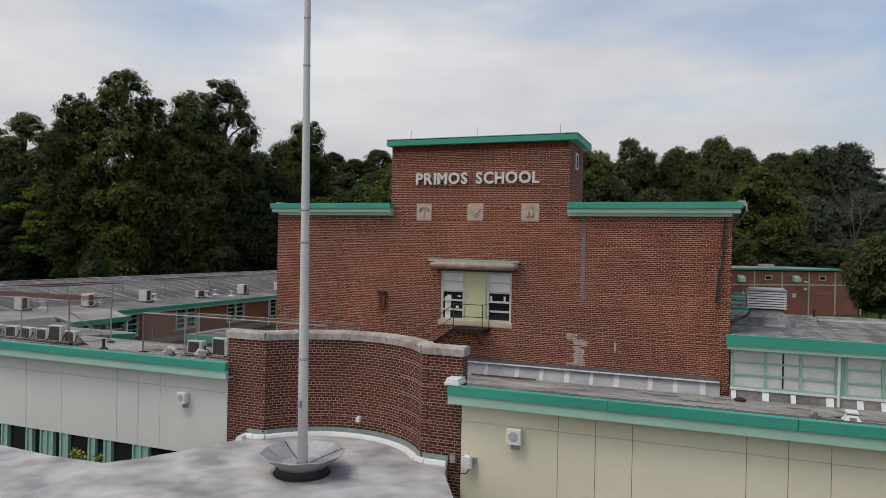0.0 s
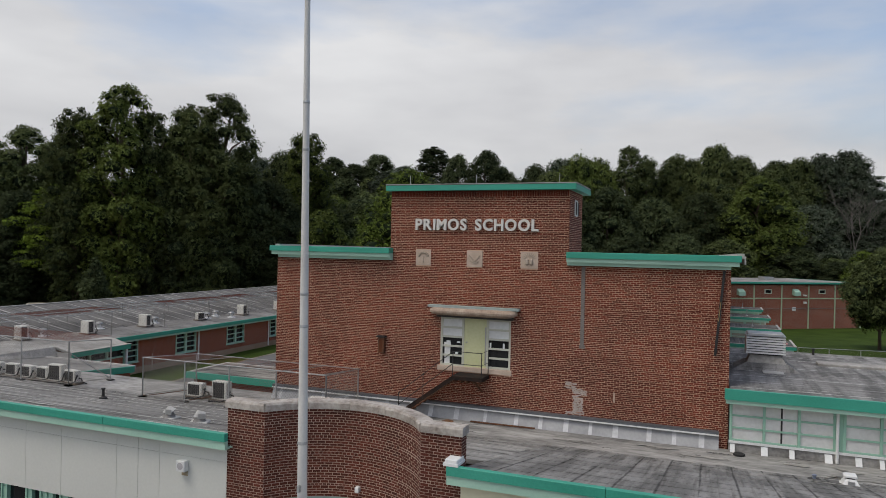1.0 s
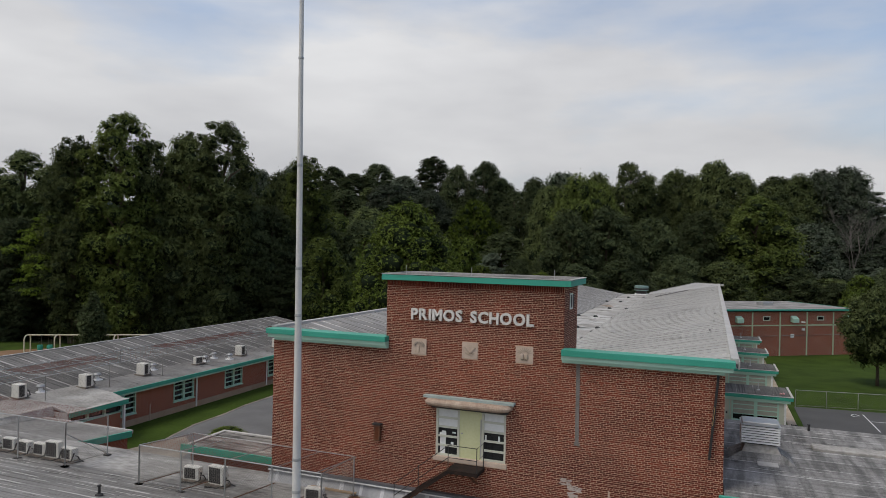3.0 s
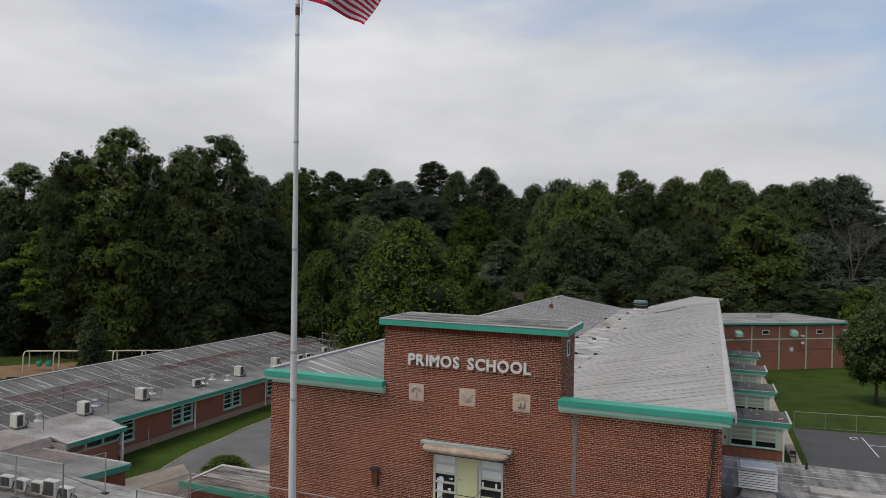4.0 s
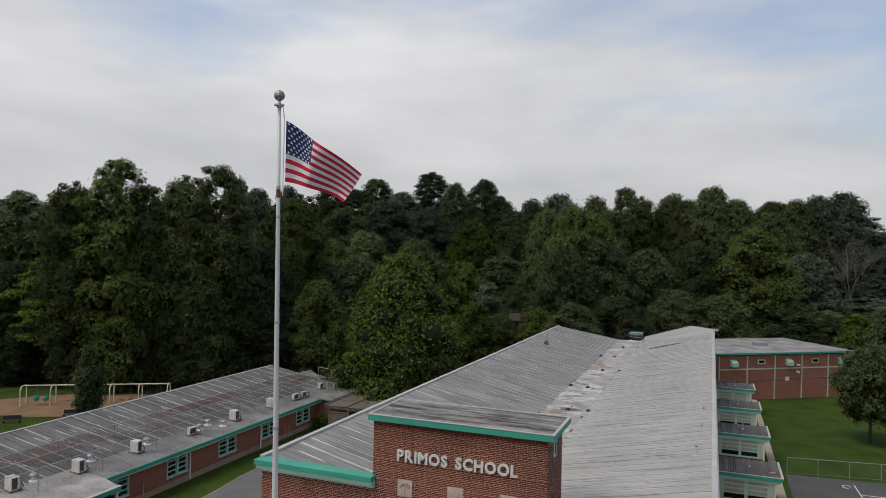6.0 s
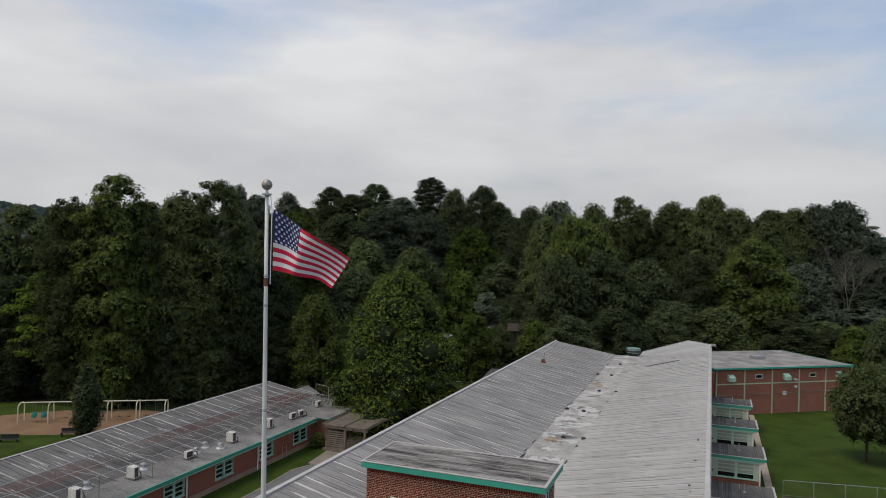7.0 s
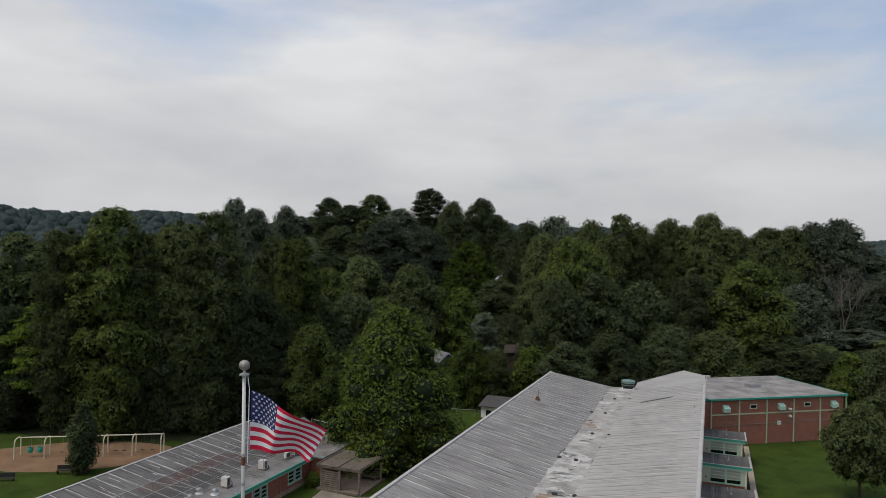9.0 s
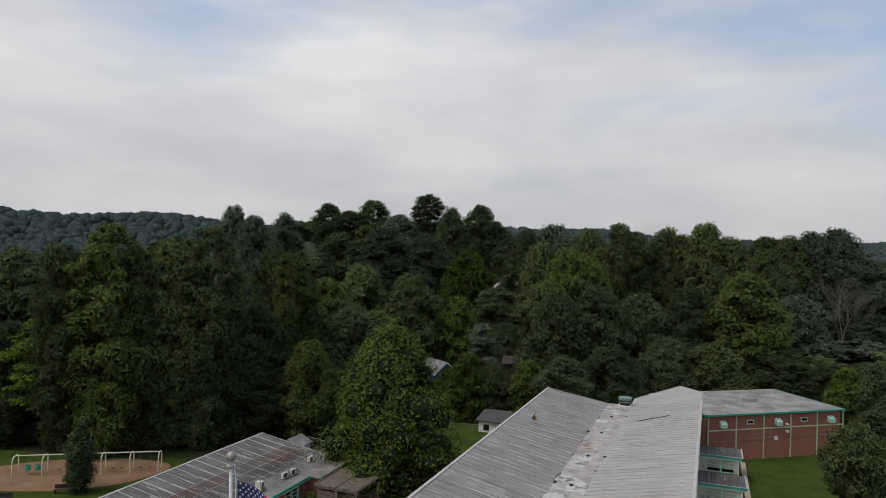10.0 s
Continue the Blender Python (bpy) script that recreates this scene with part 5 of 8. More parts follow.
# many low trees take darker leaves, u darkest: woodland shade put into colour
WOODS = [
    ("tall0b", -88.0, 49.1, 27.5, 6.6),
    ("tall1b", -69.3, 42.4, 27.9, 5.2),
    ("tall2g", -62.7, 43.9, 31.1, 6.4),
    ("tall0b", -60.3, 47.0, 27.8, 4.6),
    ("tall1b", -56.6, 50.6, 29.4, 5.8),
    ("tall0b", -52.5, 52.2, 31.0, 6.0),
    ("broad1e", -131.4, 158.1, 41.2, 8.0),
    ("broad2e", -125.3, 160.4, 38.0, 8.5),
    ("broad0e", -115.9, 164.1, 38.8, 8.0),
    ("broad0b", -65.9, 86.7, 27.9, 7.0),
    ("tall1g", -48.6, 67.6, 28.0, 5.2),
    ("broad1b", -89.1, 45.5, 23.6, 7.0),
    ("tier", -74.6, 44.7, 17.9, 6.3),
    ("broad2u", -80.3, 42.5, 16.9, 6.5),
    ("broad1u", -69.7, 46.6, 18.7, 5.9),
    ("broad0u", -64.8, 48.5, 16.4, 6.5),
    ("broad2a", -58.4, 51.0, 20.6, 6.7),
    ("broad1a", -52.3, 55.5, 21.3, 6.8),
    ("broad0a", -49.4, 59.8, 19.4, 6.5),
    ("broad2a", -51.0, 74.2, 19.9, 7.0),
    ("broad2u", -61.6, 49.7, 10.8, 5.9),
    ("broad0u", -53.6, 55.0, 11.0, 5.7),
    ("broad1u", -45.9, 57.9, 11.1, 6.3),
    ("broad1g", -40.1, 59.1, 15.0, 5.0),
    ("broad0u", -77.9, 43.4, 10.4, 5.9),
    ("broad5c", -63.6, 42.6, 4.6, 2.7),
    ("broad1a", -43.3, 77.2, 18.3, 7.0),
    ("broad3c", -22.2, 49.0, 19.1, 8.3),
    ("broad0a", -132.9, 220.6, 45.8, 9.0),
    ("broad2a", -123.4, 220.0, 42.8, 9.0),
    ("broad1a", -117.0, 228.9, 47.7, 10.0),
    ("broad0e", -100.1, 218.3, 41.2, 10.0),
    ("tall1a", -92.3, 227.8, 49.8, 9.0),
    ("broad0a", -72.0, 201.5, 42.7, 8.5),
    ("broad2a", -61.2, 200.4, 43.8, 9.0),
    ("broad1a", -56.6, 203.0, 38.2, 9.0),
    ("tall0a", -47.6, 190.4, 32.4, 7.0),
    ("broad1a", -106.6, 183.5, 33.1, 10.0),
    ("broad2e", -89.9, 184.7, 35.0, 13.0),
    ("broad0e", -77.4, 189.5, 33.4, 10.0),
    ("broad4d", -54.4, 169.5, 28.1, 9.0),
    ("broad0g", -69.3, 112.2, 21.1, 9.0),
    ("broad1b", -71.3, 132.9, 24.0, 10.0),
    ("broad2b", -57.0, 133.0, 22.0, 10.0),
    ("broad5c", -45.9, 138.4, 16.5, 7.0),
    ("broad1g", -46.9, 94.0, 16.3, 7.0),
    ("tall1a", -41.2, 155.2, 18.3, 9.0),
    ("broad5c", -24.2, 83.5, 10.9, 4.2),
    ("broad2b", -20.7, 85.9, 9.1, 4.0),
    ("broad5c", -14.7, 87.2, 10.0, 4.2),
    ("pine", -31.4, 112.9, 13.1, 7.5),
    ("broad1a", -29.6, 127.6, 11.6, 6.0),
    ("broad5c", -36.5, 108.0, 3.6, 5.0),
    ("broad1a", -42.5, 114.0, -1.2, 4.6),
    ("broad0a", -35.9, 168.1, 34.4, 8.5),
    ("broad2b", -28.1, 155.0, 30.9, 9.0),
    ("broad0g", -13.7, 113.4, 29.1, 8.0),
    ("broad1g", -10.3, 116.9, 28.2, 8.0),
    ("broad2a", -12.6, 99.8, 21.2, 8.0),
    ("broad0a", -6.4, 106.5, 22.0, 9.0),
    ("tall0b", -7.6, 146.9, 35.7, 6.5),
    ("tall1b", -3.8, 150.5, 33.6, 6.0),
    ("broad1b", 1.3, 155.7, 31.2, 8.0),
    ("broad1a", 0.6, 115.7, 20.7, 8.0),
    ("broad0b", 7.3, 154.8, 33.1, 7.0),
    ("broad2b", 12.4, 152.5, 36.2, 8.5),
    ("broad0b", 18.0, 146.1, 32.5, 9.0),
    ("broad1e", -28.8, 170.0, 36.3, 10.5),
    ("broad2b", -16.5, 160.0, 34.6, 9.0),
    ("broad0b", 3.0, 160.0, 35.0, 9.5),
    ("broad2b", 26.5, 162.0, 33.2, 9.5),
    ("broad1g", -71.0, 64.0, 29.4, 6.5),
    ("broad0b", -90.0, 58.0, 27.8, 7.5),
    ("broad0g", 20.4, 122.3, 25.1, 10.0),
    ("broad2a", 10.0, 121.5, 22.2, 7.5),
    ("broad1b", 25.3, 148.9, 29.8, 8.0),
    ("broad0b", 31.0, 159.7, 33.3, 8.0),
    ("broad2e", 36.7, 161.9, 34.5, 9.0),
    ("broad1e", 42.4, 164.2, 35.6, 9.0),
    ("tall0e", 47.4, 168.2, 29.7, 8.0),
    ("broad1e", 30.9, 134.9, 20.5, 8.0),
    ("broad0e", 42.9, 145.0, 18.4, 9.0),
    ("broad1a", 6.6, 104.1, 13.4, 6.0),
    ("broad1b", 14.2, 107.0, 12.5, 7.0),
    ("broad1a", -2.0, 93.2, 12.4, 7.0),
    ("broad0a", -8.1, 84.4, 11.5, 6.0),
    ("broad2a", 26.2, 117.0, 11.6, 7.0),
    ("broad1a", 33.3, 114.4, 8.9, 5.5),
    ("broad0a", 39.2, 109.2, 10.4, 7.0),
    ("broad5c", 34.7, 100.2, 10.8, 4.0),
    ("broad1a", 38.8, 97.5, 12.4, 5.0),
    ("broad1e", 50.8, 148.1, 23.5, 10.0),
    ("broad0b", 57.6, 150.7, 26.1, 10.0),
]
TREE_LABELS = {"tier": "yellow-green tree with tiered branches", "tall": "tall uneven dark green woodland tree", "broa": "broad leafy green woodland tree", "pine": "blue-green pine tree among the woods"}
for key, x, y, top, radius in WOODS:
    lab = "bright yellow-green leafy tree" if key[-1] in "cd" else "fresh green leafy woodland tree" if key[-1] == "g" else "leafy undergrowth tree at the wood's edge with shade painted into its leaves" if key[-1] == "u" else TREE_LABELS[key[:4]]
    tree(key, x, y, top, radius, label=lab, group="woodland trees")
tree("yard", 29.0, 58.9, 10.5, 4.1, label="round leafy tree standing alone on the lawn")
tree("column", -53.5, 31.6, 8.0, 1.8, label="dark columnar tree beside the playground")

# lower growth that fills the woods behind, too dense to count
fill = []
for k in range(900):
    x, y = rng.uniform(-260, 200), rng.uniform(50, 330)
    if not wooded(x, y) or (abs(x + 10) < 34 and y < 112) or (x > -30 and y < 112) or math.hypot(x + 46, y - 125) < 14 or math.hypot(x + 46, y - 186) < 12:
        continue
    if abs((x - 13.9) * 0.931 + (y + 27.9) * 0.364) < 7.5 and y < 124 or abs((x - 13.9) * 0.963 + (y + 27.9) * 0.27) < 4 and y < 185:
        continue
    depth = -0.3618 * (x - 13) + 0.9322 * (y + 28)
    fill.append((x, y, depth))
far_kinds = ["far0", "far1", "far2"]
for k, (x, y, depth) in enumerate(fill[:230]):
    top = land(x, y) + rng.uniform(8, 12)
    tree(far_kinds[k % 3], x, y, top, rng.uniform(5, 8), label="dark leafy tree deep in the woods", group="background trees")
# wooded far ridges
g2 = np.random.default_rng(5)
N = 5200
a = g2.uniform(-1.25, 0.6, N)
d = 420 + 980 * g2.uniform(size=N) ** 0.8
x, y = 13 + np.sin(a) * d, -28 + np.cos(a) * d
feet = np.stack([x, y, [land(p, q) for p, q in zip(x, y)]], axis=1)
size = g2.uniform(4.5, 8.5, N)
# each far crown: an uneven dome with loose sprays of leaves round it
th, ph = np.meshgrid((np.arange(5) + 0.3) * math.pi / 7, np.arange(9) * 2 * math.pi / 9, indexing="ij")
dome = np.stack([np.sin(th) * np.cos(ph), np.sin(th) * np.sin(ph), np.cos(th) * 0.95], axis=-1).reshape(-1, 3)
v = feet[:, None] + [0, 0, 5.5] + dome * size[:, None, None] * g2.uniform(0.75, 1.15, (N, 45, 1))
cells = np.array([(i * 9 + k, i * 9 + (k + 1) % 9, i * 9 + 9 + (k + 1) % 9, i * 9 + 9 + k) for i in range(4) for k in range(9)])
index = (cells[None] + 45 * np.arange(N)[:, None, None]).ravel()
nrm = g2.normal(size=(N, 20, 3))
nrm[..., 2] = abs(nrm[..., 2])
nrm /= np.linalg.norm(nrm, axis=2, keepdims=True)
sprays = kites((feet[:, None] + [0, 0, 5.5] + nrm * size[:, None, None] * g2.uniform(0.85, 1.12, (N, 20, 1))).reshape(-1, 3), nrm.reshape(-1, 3), 1.3, g2)
index = np.concatenate([index, N * 45 + np.arange(len(sprays))]).astype(np.int32)
v = np.concatenate([v.reshape(-1, 3), sprays])
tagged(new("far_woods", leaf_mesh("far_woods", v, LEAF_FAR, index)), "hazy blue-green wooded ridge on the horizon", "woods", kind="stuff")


# ---- the hall front: door, windows, canopy, stair, letters ----
RIGHT, DEEP = Vector((0.932, 0.362, 0)), Vector((-0.362, 0.932, 0))
FRAME = mat("cream_window_frame", (0.5, 0.5, 0.42), (0.6, 0.6, 0.5), rough=0.6, fine=15, coarse=1.5, bump=0.05)
FRONT = FY + 0.012
for i, (xa, xb) in enumerate(((1.3, 2.36), (3.345, 4.4))):
    w = thing("window_4", "cream framed stair window with white upper and dark lower panes", "window", "hall front windows", kind="structure")
    fr = Mesh().box(xa, xa + 0.09, FY + 0.03, FY + 0.2, 4.9, 6.95).box(xb - 0.09, xb, FY + 0.03, FY + 0.2, 4.9, 6.95)
    for k in range(6):
        z = 4.9 + k * 0.394
        fr.box(xa + 0.091, xb - 0.091, FY + 0.035, FY + 0.2, z, z + 0.08)
    part("frame", fr, FRAME, w)
    for k in range(5):
        z = 4.98 + k * 0.394
        part("pane", Mesh().box(xa + 0.092, xb - 0.092, FY + 0.1, FY + 0.115, z, z + 0.313), BLIND if k > 2 else GLASS, w, "white blind behind glass" if k > 2 else "dark pane")
    for dx, row, wide, up, tall in (((0.13, 0, 0.07, 0.0, 0.2), (0.7, 0, 0.08, 0.0, 0.2)) if i else ((0.17, 0, 0.24, 0.0, 0.31), (0.17, 1, 0.26, 0.0, 0.31), (0.15, 2, 0.3, 0.0, 0.1), (0.25, 2, 0.18, 0.101, 0.07), (0.72, 2, 0.15, 0.1, 0.06), (0.66, 1, 0.12, 0.02, 0.1))):
        x, z = xa + dx, 4.981 + 0.394 * (row + 2 * i) + up
        part("paper", Mesh().box(x, x + wide, FY + 0.09, FY + 0.099, z, z + tall), BLIND, w, "white paper stuck to the glass")
door = thing("door_1", "closed pale yellow flush steel door", "door", kind="structure")
part("leaf", Mesh().box(2.362, 3.343, FY + 0.06, FY + 0.12, 4.9, 6.95), DOOR, door)
part("closer_strip", Mesh().box(3.28, 3.33, FY + 0.045, FY + 0.059, 5.0, 6.6), STEEL, door)
part("knob", Mesh().lathe([(0.0, -0.03), (0.045, -0.02), (0.045, 0.02), (0.0, 0.03)], (2.47, FY + 0.03, 5.93), 8), STEEL, door, "steel knob")
solo("window_sill", Mesh().box(1.2, 4.46, FY - 0.06, FY + 0.2, 4.7, 4.895, c=0.015), STONE, "worn pinkish stone sill under door and windows", "sill", kind="structure")
solo("wall_hall_reveal", Mesh().box(1.25, 4.45, FY + 0.36, FY + 0.42, 4.8, 7.0), TAR_AND_SHADE, "dark back of the stair opening", "wall", kind="structure")
hood = thing("door_hood", "thick rounded stone hood with a teal-grey flashing above the door", "door canopy")
pts = []
for k in range(9):
    a = math.pi / 2 * k / 8
    pts.append((4.3 + 0.38 * math.sin(a), FRONT - 0.62 + 0.38 - 0.38 * math.cos(a)))
pts = [(1.28 - 0.38 * math.sin(math.pi / 2 * k / 8), FRONT - 0.62 + 0.38 - 0.38 * math.cos(math.pi / 2 * k / 8)) for k in range(8, -1, -1)] + pts
hm = Mesh()
rings = []
for z, k in ((7.06, 0.17), (7.1, 0.08), (7.17, 0.01), (7.25, 0.0), (7.32, 0.04), (7.362, 0.13)):
    cx_ = 2.79
    rings.append([(x + (cx_ - x) * k * 0.7, min(y + k, FRONT), z) for x, y in pts + [(4.68, FRONT), (0.9, FRONT)]])
n = len(rings[0])
hm.add([p for r in rings for p in r], [tuple(reversed(range(n))), tuple(range(5 * n, 6 * n))] + [(j * n + i, j * n + (i + 1) % n, (j + 1) * n + (i + 1) % n, (j + 1) * n + i) for j in range(5) for i in range(n)])
part("slab", hm, mat("stained_stone", (0.28, 0.2, 0.15), (0.5, 0.4, 0.31), rough=0.9, fine=14, coarse=2.2, bump=0.5, contrast=2), hood)
# added dark plate: the shade below the hood, painted as a strip
part("soffit", Mesh().box(1.2, 4.5, FRONT - 0.26, FRONT - 0.001, 6.965, 7.059), TAR_AND_SHADE, hood)
part("flashing", Mesh().box(0.8, 4.78, FRONT - 0.3, FRONT - 0.001, 7.365, 7.46), mat("verdigris_flashing", (0.25, 0.33, 0.31), (0.42, 0.47, 0.45), rough=0.6, fine=10, coarse=2.5, bump=0.1), hood, "grey-green metal flashing")

st = thing("fire_stair", "rusty black iron fire stair with thin rails", "stair")
LZ, LY0, LY1 = 4.66, FRONT - 1.0, FRONT - 0.03
FLAKED = mat("flaking_black_iron", (0.009, 0.008, 0.0075), (0.034, 0.018, 0.012), rough=0.9, fine=16, coarse=2.2, bump=0.3, contrast=2.4)
part("landing", Mesh().box(2.2, 3.52, LY0, LY1, LZ - 0.04, LZ).box(2.2, 3.52, LY0, LY0 + 0.04, LZ - 0.15, LZ - 0.041).box(3.48, 3.52, LY0 + 0.041, LY1, LZ - 0.15, LZ - 0.041), FLAKED, st)
rr_ = random.Random(5)
for k in range(5):  # flaking cross bars under the deck
    x = 2.3 + 0.27 * k
    part("deck_bar", Mesh().beam((x, LY0 + 0.05, LZ - 0.2 - rr_.uniform(0, 0.03)), (x + rr_.uniform(-0.04, 0.04), LY1, LZ - 0.2), 0.07, 0.1), RUST, st, "flaking rusty bar")
n = 10
for k in range(n):
    x, z = 2.2 - 2.35 * (k + 1) / n, LZ - (LZ - 2.76) * (k + 1) / (n + 0.4)
    part("tread", Mesh().box(x - 0.01, x + 0.25, LY0 + 0.04, LY1 - 0.1, z - 0.03, z), RUST, st)
for y in (LY0, LY1 - 0.09):
    part("stringer", Mesh().beam((2.22, y + 0.02, LZ - 0.1), (-0.2, y + 0.02, 2.8), 0.03, 0.17), FLAKED, st)
rail = [((3.48, LY0 + 0.02), LZ), ((2.25, LY0 + 0.02), LZ), ((0.95, LY0 + 0.02), LZ - 0.98), ((-0.15, LY0 + 0.02), 2.75)]
for (x, y), z in rail + [((3.48, LY1 - 0.05), LZ)]:
    part("rail_post", Mesh().tube([(x, y, z - 0.1), (x, y, z + 1.0)], 0.018, 6), BLACK, st)
for dz in (0.5, 1.0):
    part("rail", Mesh().tube([(3.48, LY1 - 0.05, LZ + dz), (3.48, LY0 + 0.02, LZ + dz), (2.25, LY0 + 0.02, LZ + dz), (-0.15, LY0 + 0.02, 2.75 + dz)], 0.016, 6), BLACK, st)
part("bracket", Mesh().beam((3.2, LY0 + 0.1, LZ - 0.22), (3.2, FRONT - 0.01, LZ - 0.75), 0.06), RUST, st)
part("prop", Mesh().beam((0.45, LY0 + 0.1, 3.3), (0.45, LY0 + 0.1, 2.74), 0.09), RUST, st)

lamp = thing("wall_lamp_box", "rusted empty wall lamp box on the brick front", "wall lamp")
part("case", Mesh().box(-1.57, -1.27, FRONT - 0.2, FRONT - 0.012, 5.2, 5.9, c=0.02), RUST, lamp)
part("opening", Mesh().box(-1.5, -1.34, FRONT - 0.206, FRONT - 0.201, 5.26, 5.82), mat("orange_rust", (0.08, 0.025, 0.01), (0.15, 0.05, 0.02), rough=0.9, fine=15, coarse=4, bump=0.3), lamp)
part("cap", Mesh().box(-1.63, -1.22, FRONT - 0.26, FRONT - 0.012, 5.9, 5.96), BLACK, lamp)
chase = thing("wall_chase", "grey patched chase where a downpipe was removed", "pipe chase")
part("strip", Mesh().box(7.23, 7.38, FRONT - 0.03, FRONT - 0.0125, 6.15, 9.26).box(7.2, 7.42, FRONT - 0.05, FRONT - 0.0125, 6.02, 6.149), mat("grey_mortar_strip", (0.13, 0.115, 0.105), (0.24, 0.22, 0.2), rough=0.95, fine=12, coarse=2, bump=0.4), chase)
loose = thing("broken_downpipe", "leaning broken black downpipe with torn tan lining", "downpipe")
part("pipe", Mesh().beam((12.46, FRONT - 0.06, 9.25), (12.2, FRONT - 0.06, 6.12), 0.17, 0.09), BLACK, loose)
part("lining", Mesh().beam((12.47, FRONT - 0.115, 9.2), (12.38, FRONT - 0.115, 8.1), 0.05, 0.02).beam((12.36, FRONT - 0.115, 8.1), (12.29, FRONT - 0.115, 7.4), 0.08, 0.02).beam((12.31, FRONT - 0.115, 7.4), (12.22, FRONT - 0.115, 6.4), 0.03, 0.02), mat("torn_lining", (0.3, 0.2, 0.08), (0.42, 0.3, 0.15), rough=0.9, fine=10, coarse=4, bump=0.2), loose)
rp = random.Random(4)
patch, patch2 = Mesh(), Mesh()
def ragged(m, pts, y, jitter):
    out = []
    for (x, z), (x2, z2) in zip(pts, pts[1:] + pts[:1]):
        for k in range(5):
            out.append((x + (x2 - x) * k / 5 + rp.uniform(-jitter, jitter), z + (z2 - z) * k / 5 + rp.uniform(-jitter, jitter)))
    n = len(out)
    c = (sum(p[0] for p in out) / n, sum(p[1] for p in out) / n)
    vs = [(x, y, z) for x, z in out] + [(x, y + 0.008, z) for x, z in out]
    m.add(vs, [tuple(reversed(range(n)))] + [(i, i + n, (i + 1) % n + n, (i + 1) % n) for i in range(n)])
for k in range(34):
    # thin smears over the bricks: an arm, a stem and a foot
    z = 3.38 + k * 0.038
    f = k / 33
    lo, hi = (6.72, 7.42) if f < 0.12 else (7.0, 7.36) if f < 0.62 else (6.98, 7.52) if f < 0.8 else (6.68, 7.1)
    x = lo + rp.uniform(-0.04, 0.05)
    while x < hi:
        wd = min(rp.uniform(0.08, 0.3), hi + 0.04 - x)
        if rp.random() < 0.8:
            ragged(patch, [(x, z), (x + wd, z + rp.uniform(-0.01, 0.01)), (x + wd, z + 0.036), (x, z + 0.036)], FRONT - 0.018 - 0.0002 * k, 0.008)
        x += wd + rp.uniform(0.0, 0.05)
ragged(patch2, [(8.55, 4.4), (8.63, 4.4), (8.64, 4.0), (8.56, 4.02)], FRONT - 0.022, 0.015)
solo("mortar_patch", patch, mat("pale_cement", (0.4, 0.33, 0.29), (0.55, 0.48, 0.43), rough=0.95, fine=14, coarse=2, bump=0.3), "ragged pale cement patch on the brick front", "wall patch")
solo("mortar_patch", patch2, STONE, "small pale mortar smear on the brick front", "wall patch")

def relief_panel(x0, x1, z0, z1, kind):
    p = thing("relief_panel", "square carved limestone relief panel set in brick", "relief panel", "relief panels")
    m = Mesh().box(x0, x1, FRONT - 0.035, FRONT + 0.05, z0, z1)
    part("slab", m, STONE, p)
    r = Mesh()
    cx, cz = (x0 + x1) / 2, (z0 + z1) / 2
    y = FRONT - 0.035
    if kind == 0:
        r.beam((cx, y, z0 + 0.1), (cx + 0.02, y, cz + 0.05), 0.06, 0.04)
        for a in range(7):
            r.lathe([(0.0, -0.05), (0.06, -0.03), (0.07, 0.02), (0.0, 0.06)], (cx + 0.2 * math.cos(a * 0.52), y, cz + 0.06 + 0.15 * math.sin(a * 0.52)), 6)
    elif kind == 1:
        for s in (-1, 1):
            r.beam((cx, y, cz - 0.12), (cx + s * 0.24, y, cz + 0.14), 0.08, 0.04)
            r.beam((cx, y, cz - 0.2), (cx + s * 0.2, y, cz - 0.1), 0.07, 0.04)
    else:
        for a in range(9):
            t = 0.25 + a * 0.33
            r.beam((cx + 0.14 * math.cos(t), y, cz + 0.02 + 0.14 * math.sin(t)), (cx + 0.3 * math.cos(t), y, cz + 0.02 + 0.28 * math.sin(t)), 0.025, 0.03)
        for s in (-1, 1):
            r.lathe([(0.0, -0.14), (0.09, -0.06), (0.08, 0.1), (0.0, 0.18)], (cx + s * 0.09, y, cz - 0.1), 6)
    # darker stone puts the relief's shade into the carving's colour
    part("carving", r, mat("shade_toned_stone_" + str(kind), (0.34, 0.28, 0.22), (0.48, 0.4, 0.32), rough=0.9, fine=25, coarse=3, bump=0.3), p)
for k, (a, b) in enumerate(MEDALS):
    relief_panel(a, b, 9.11, 9.79, k)

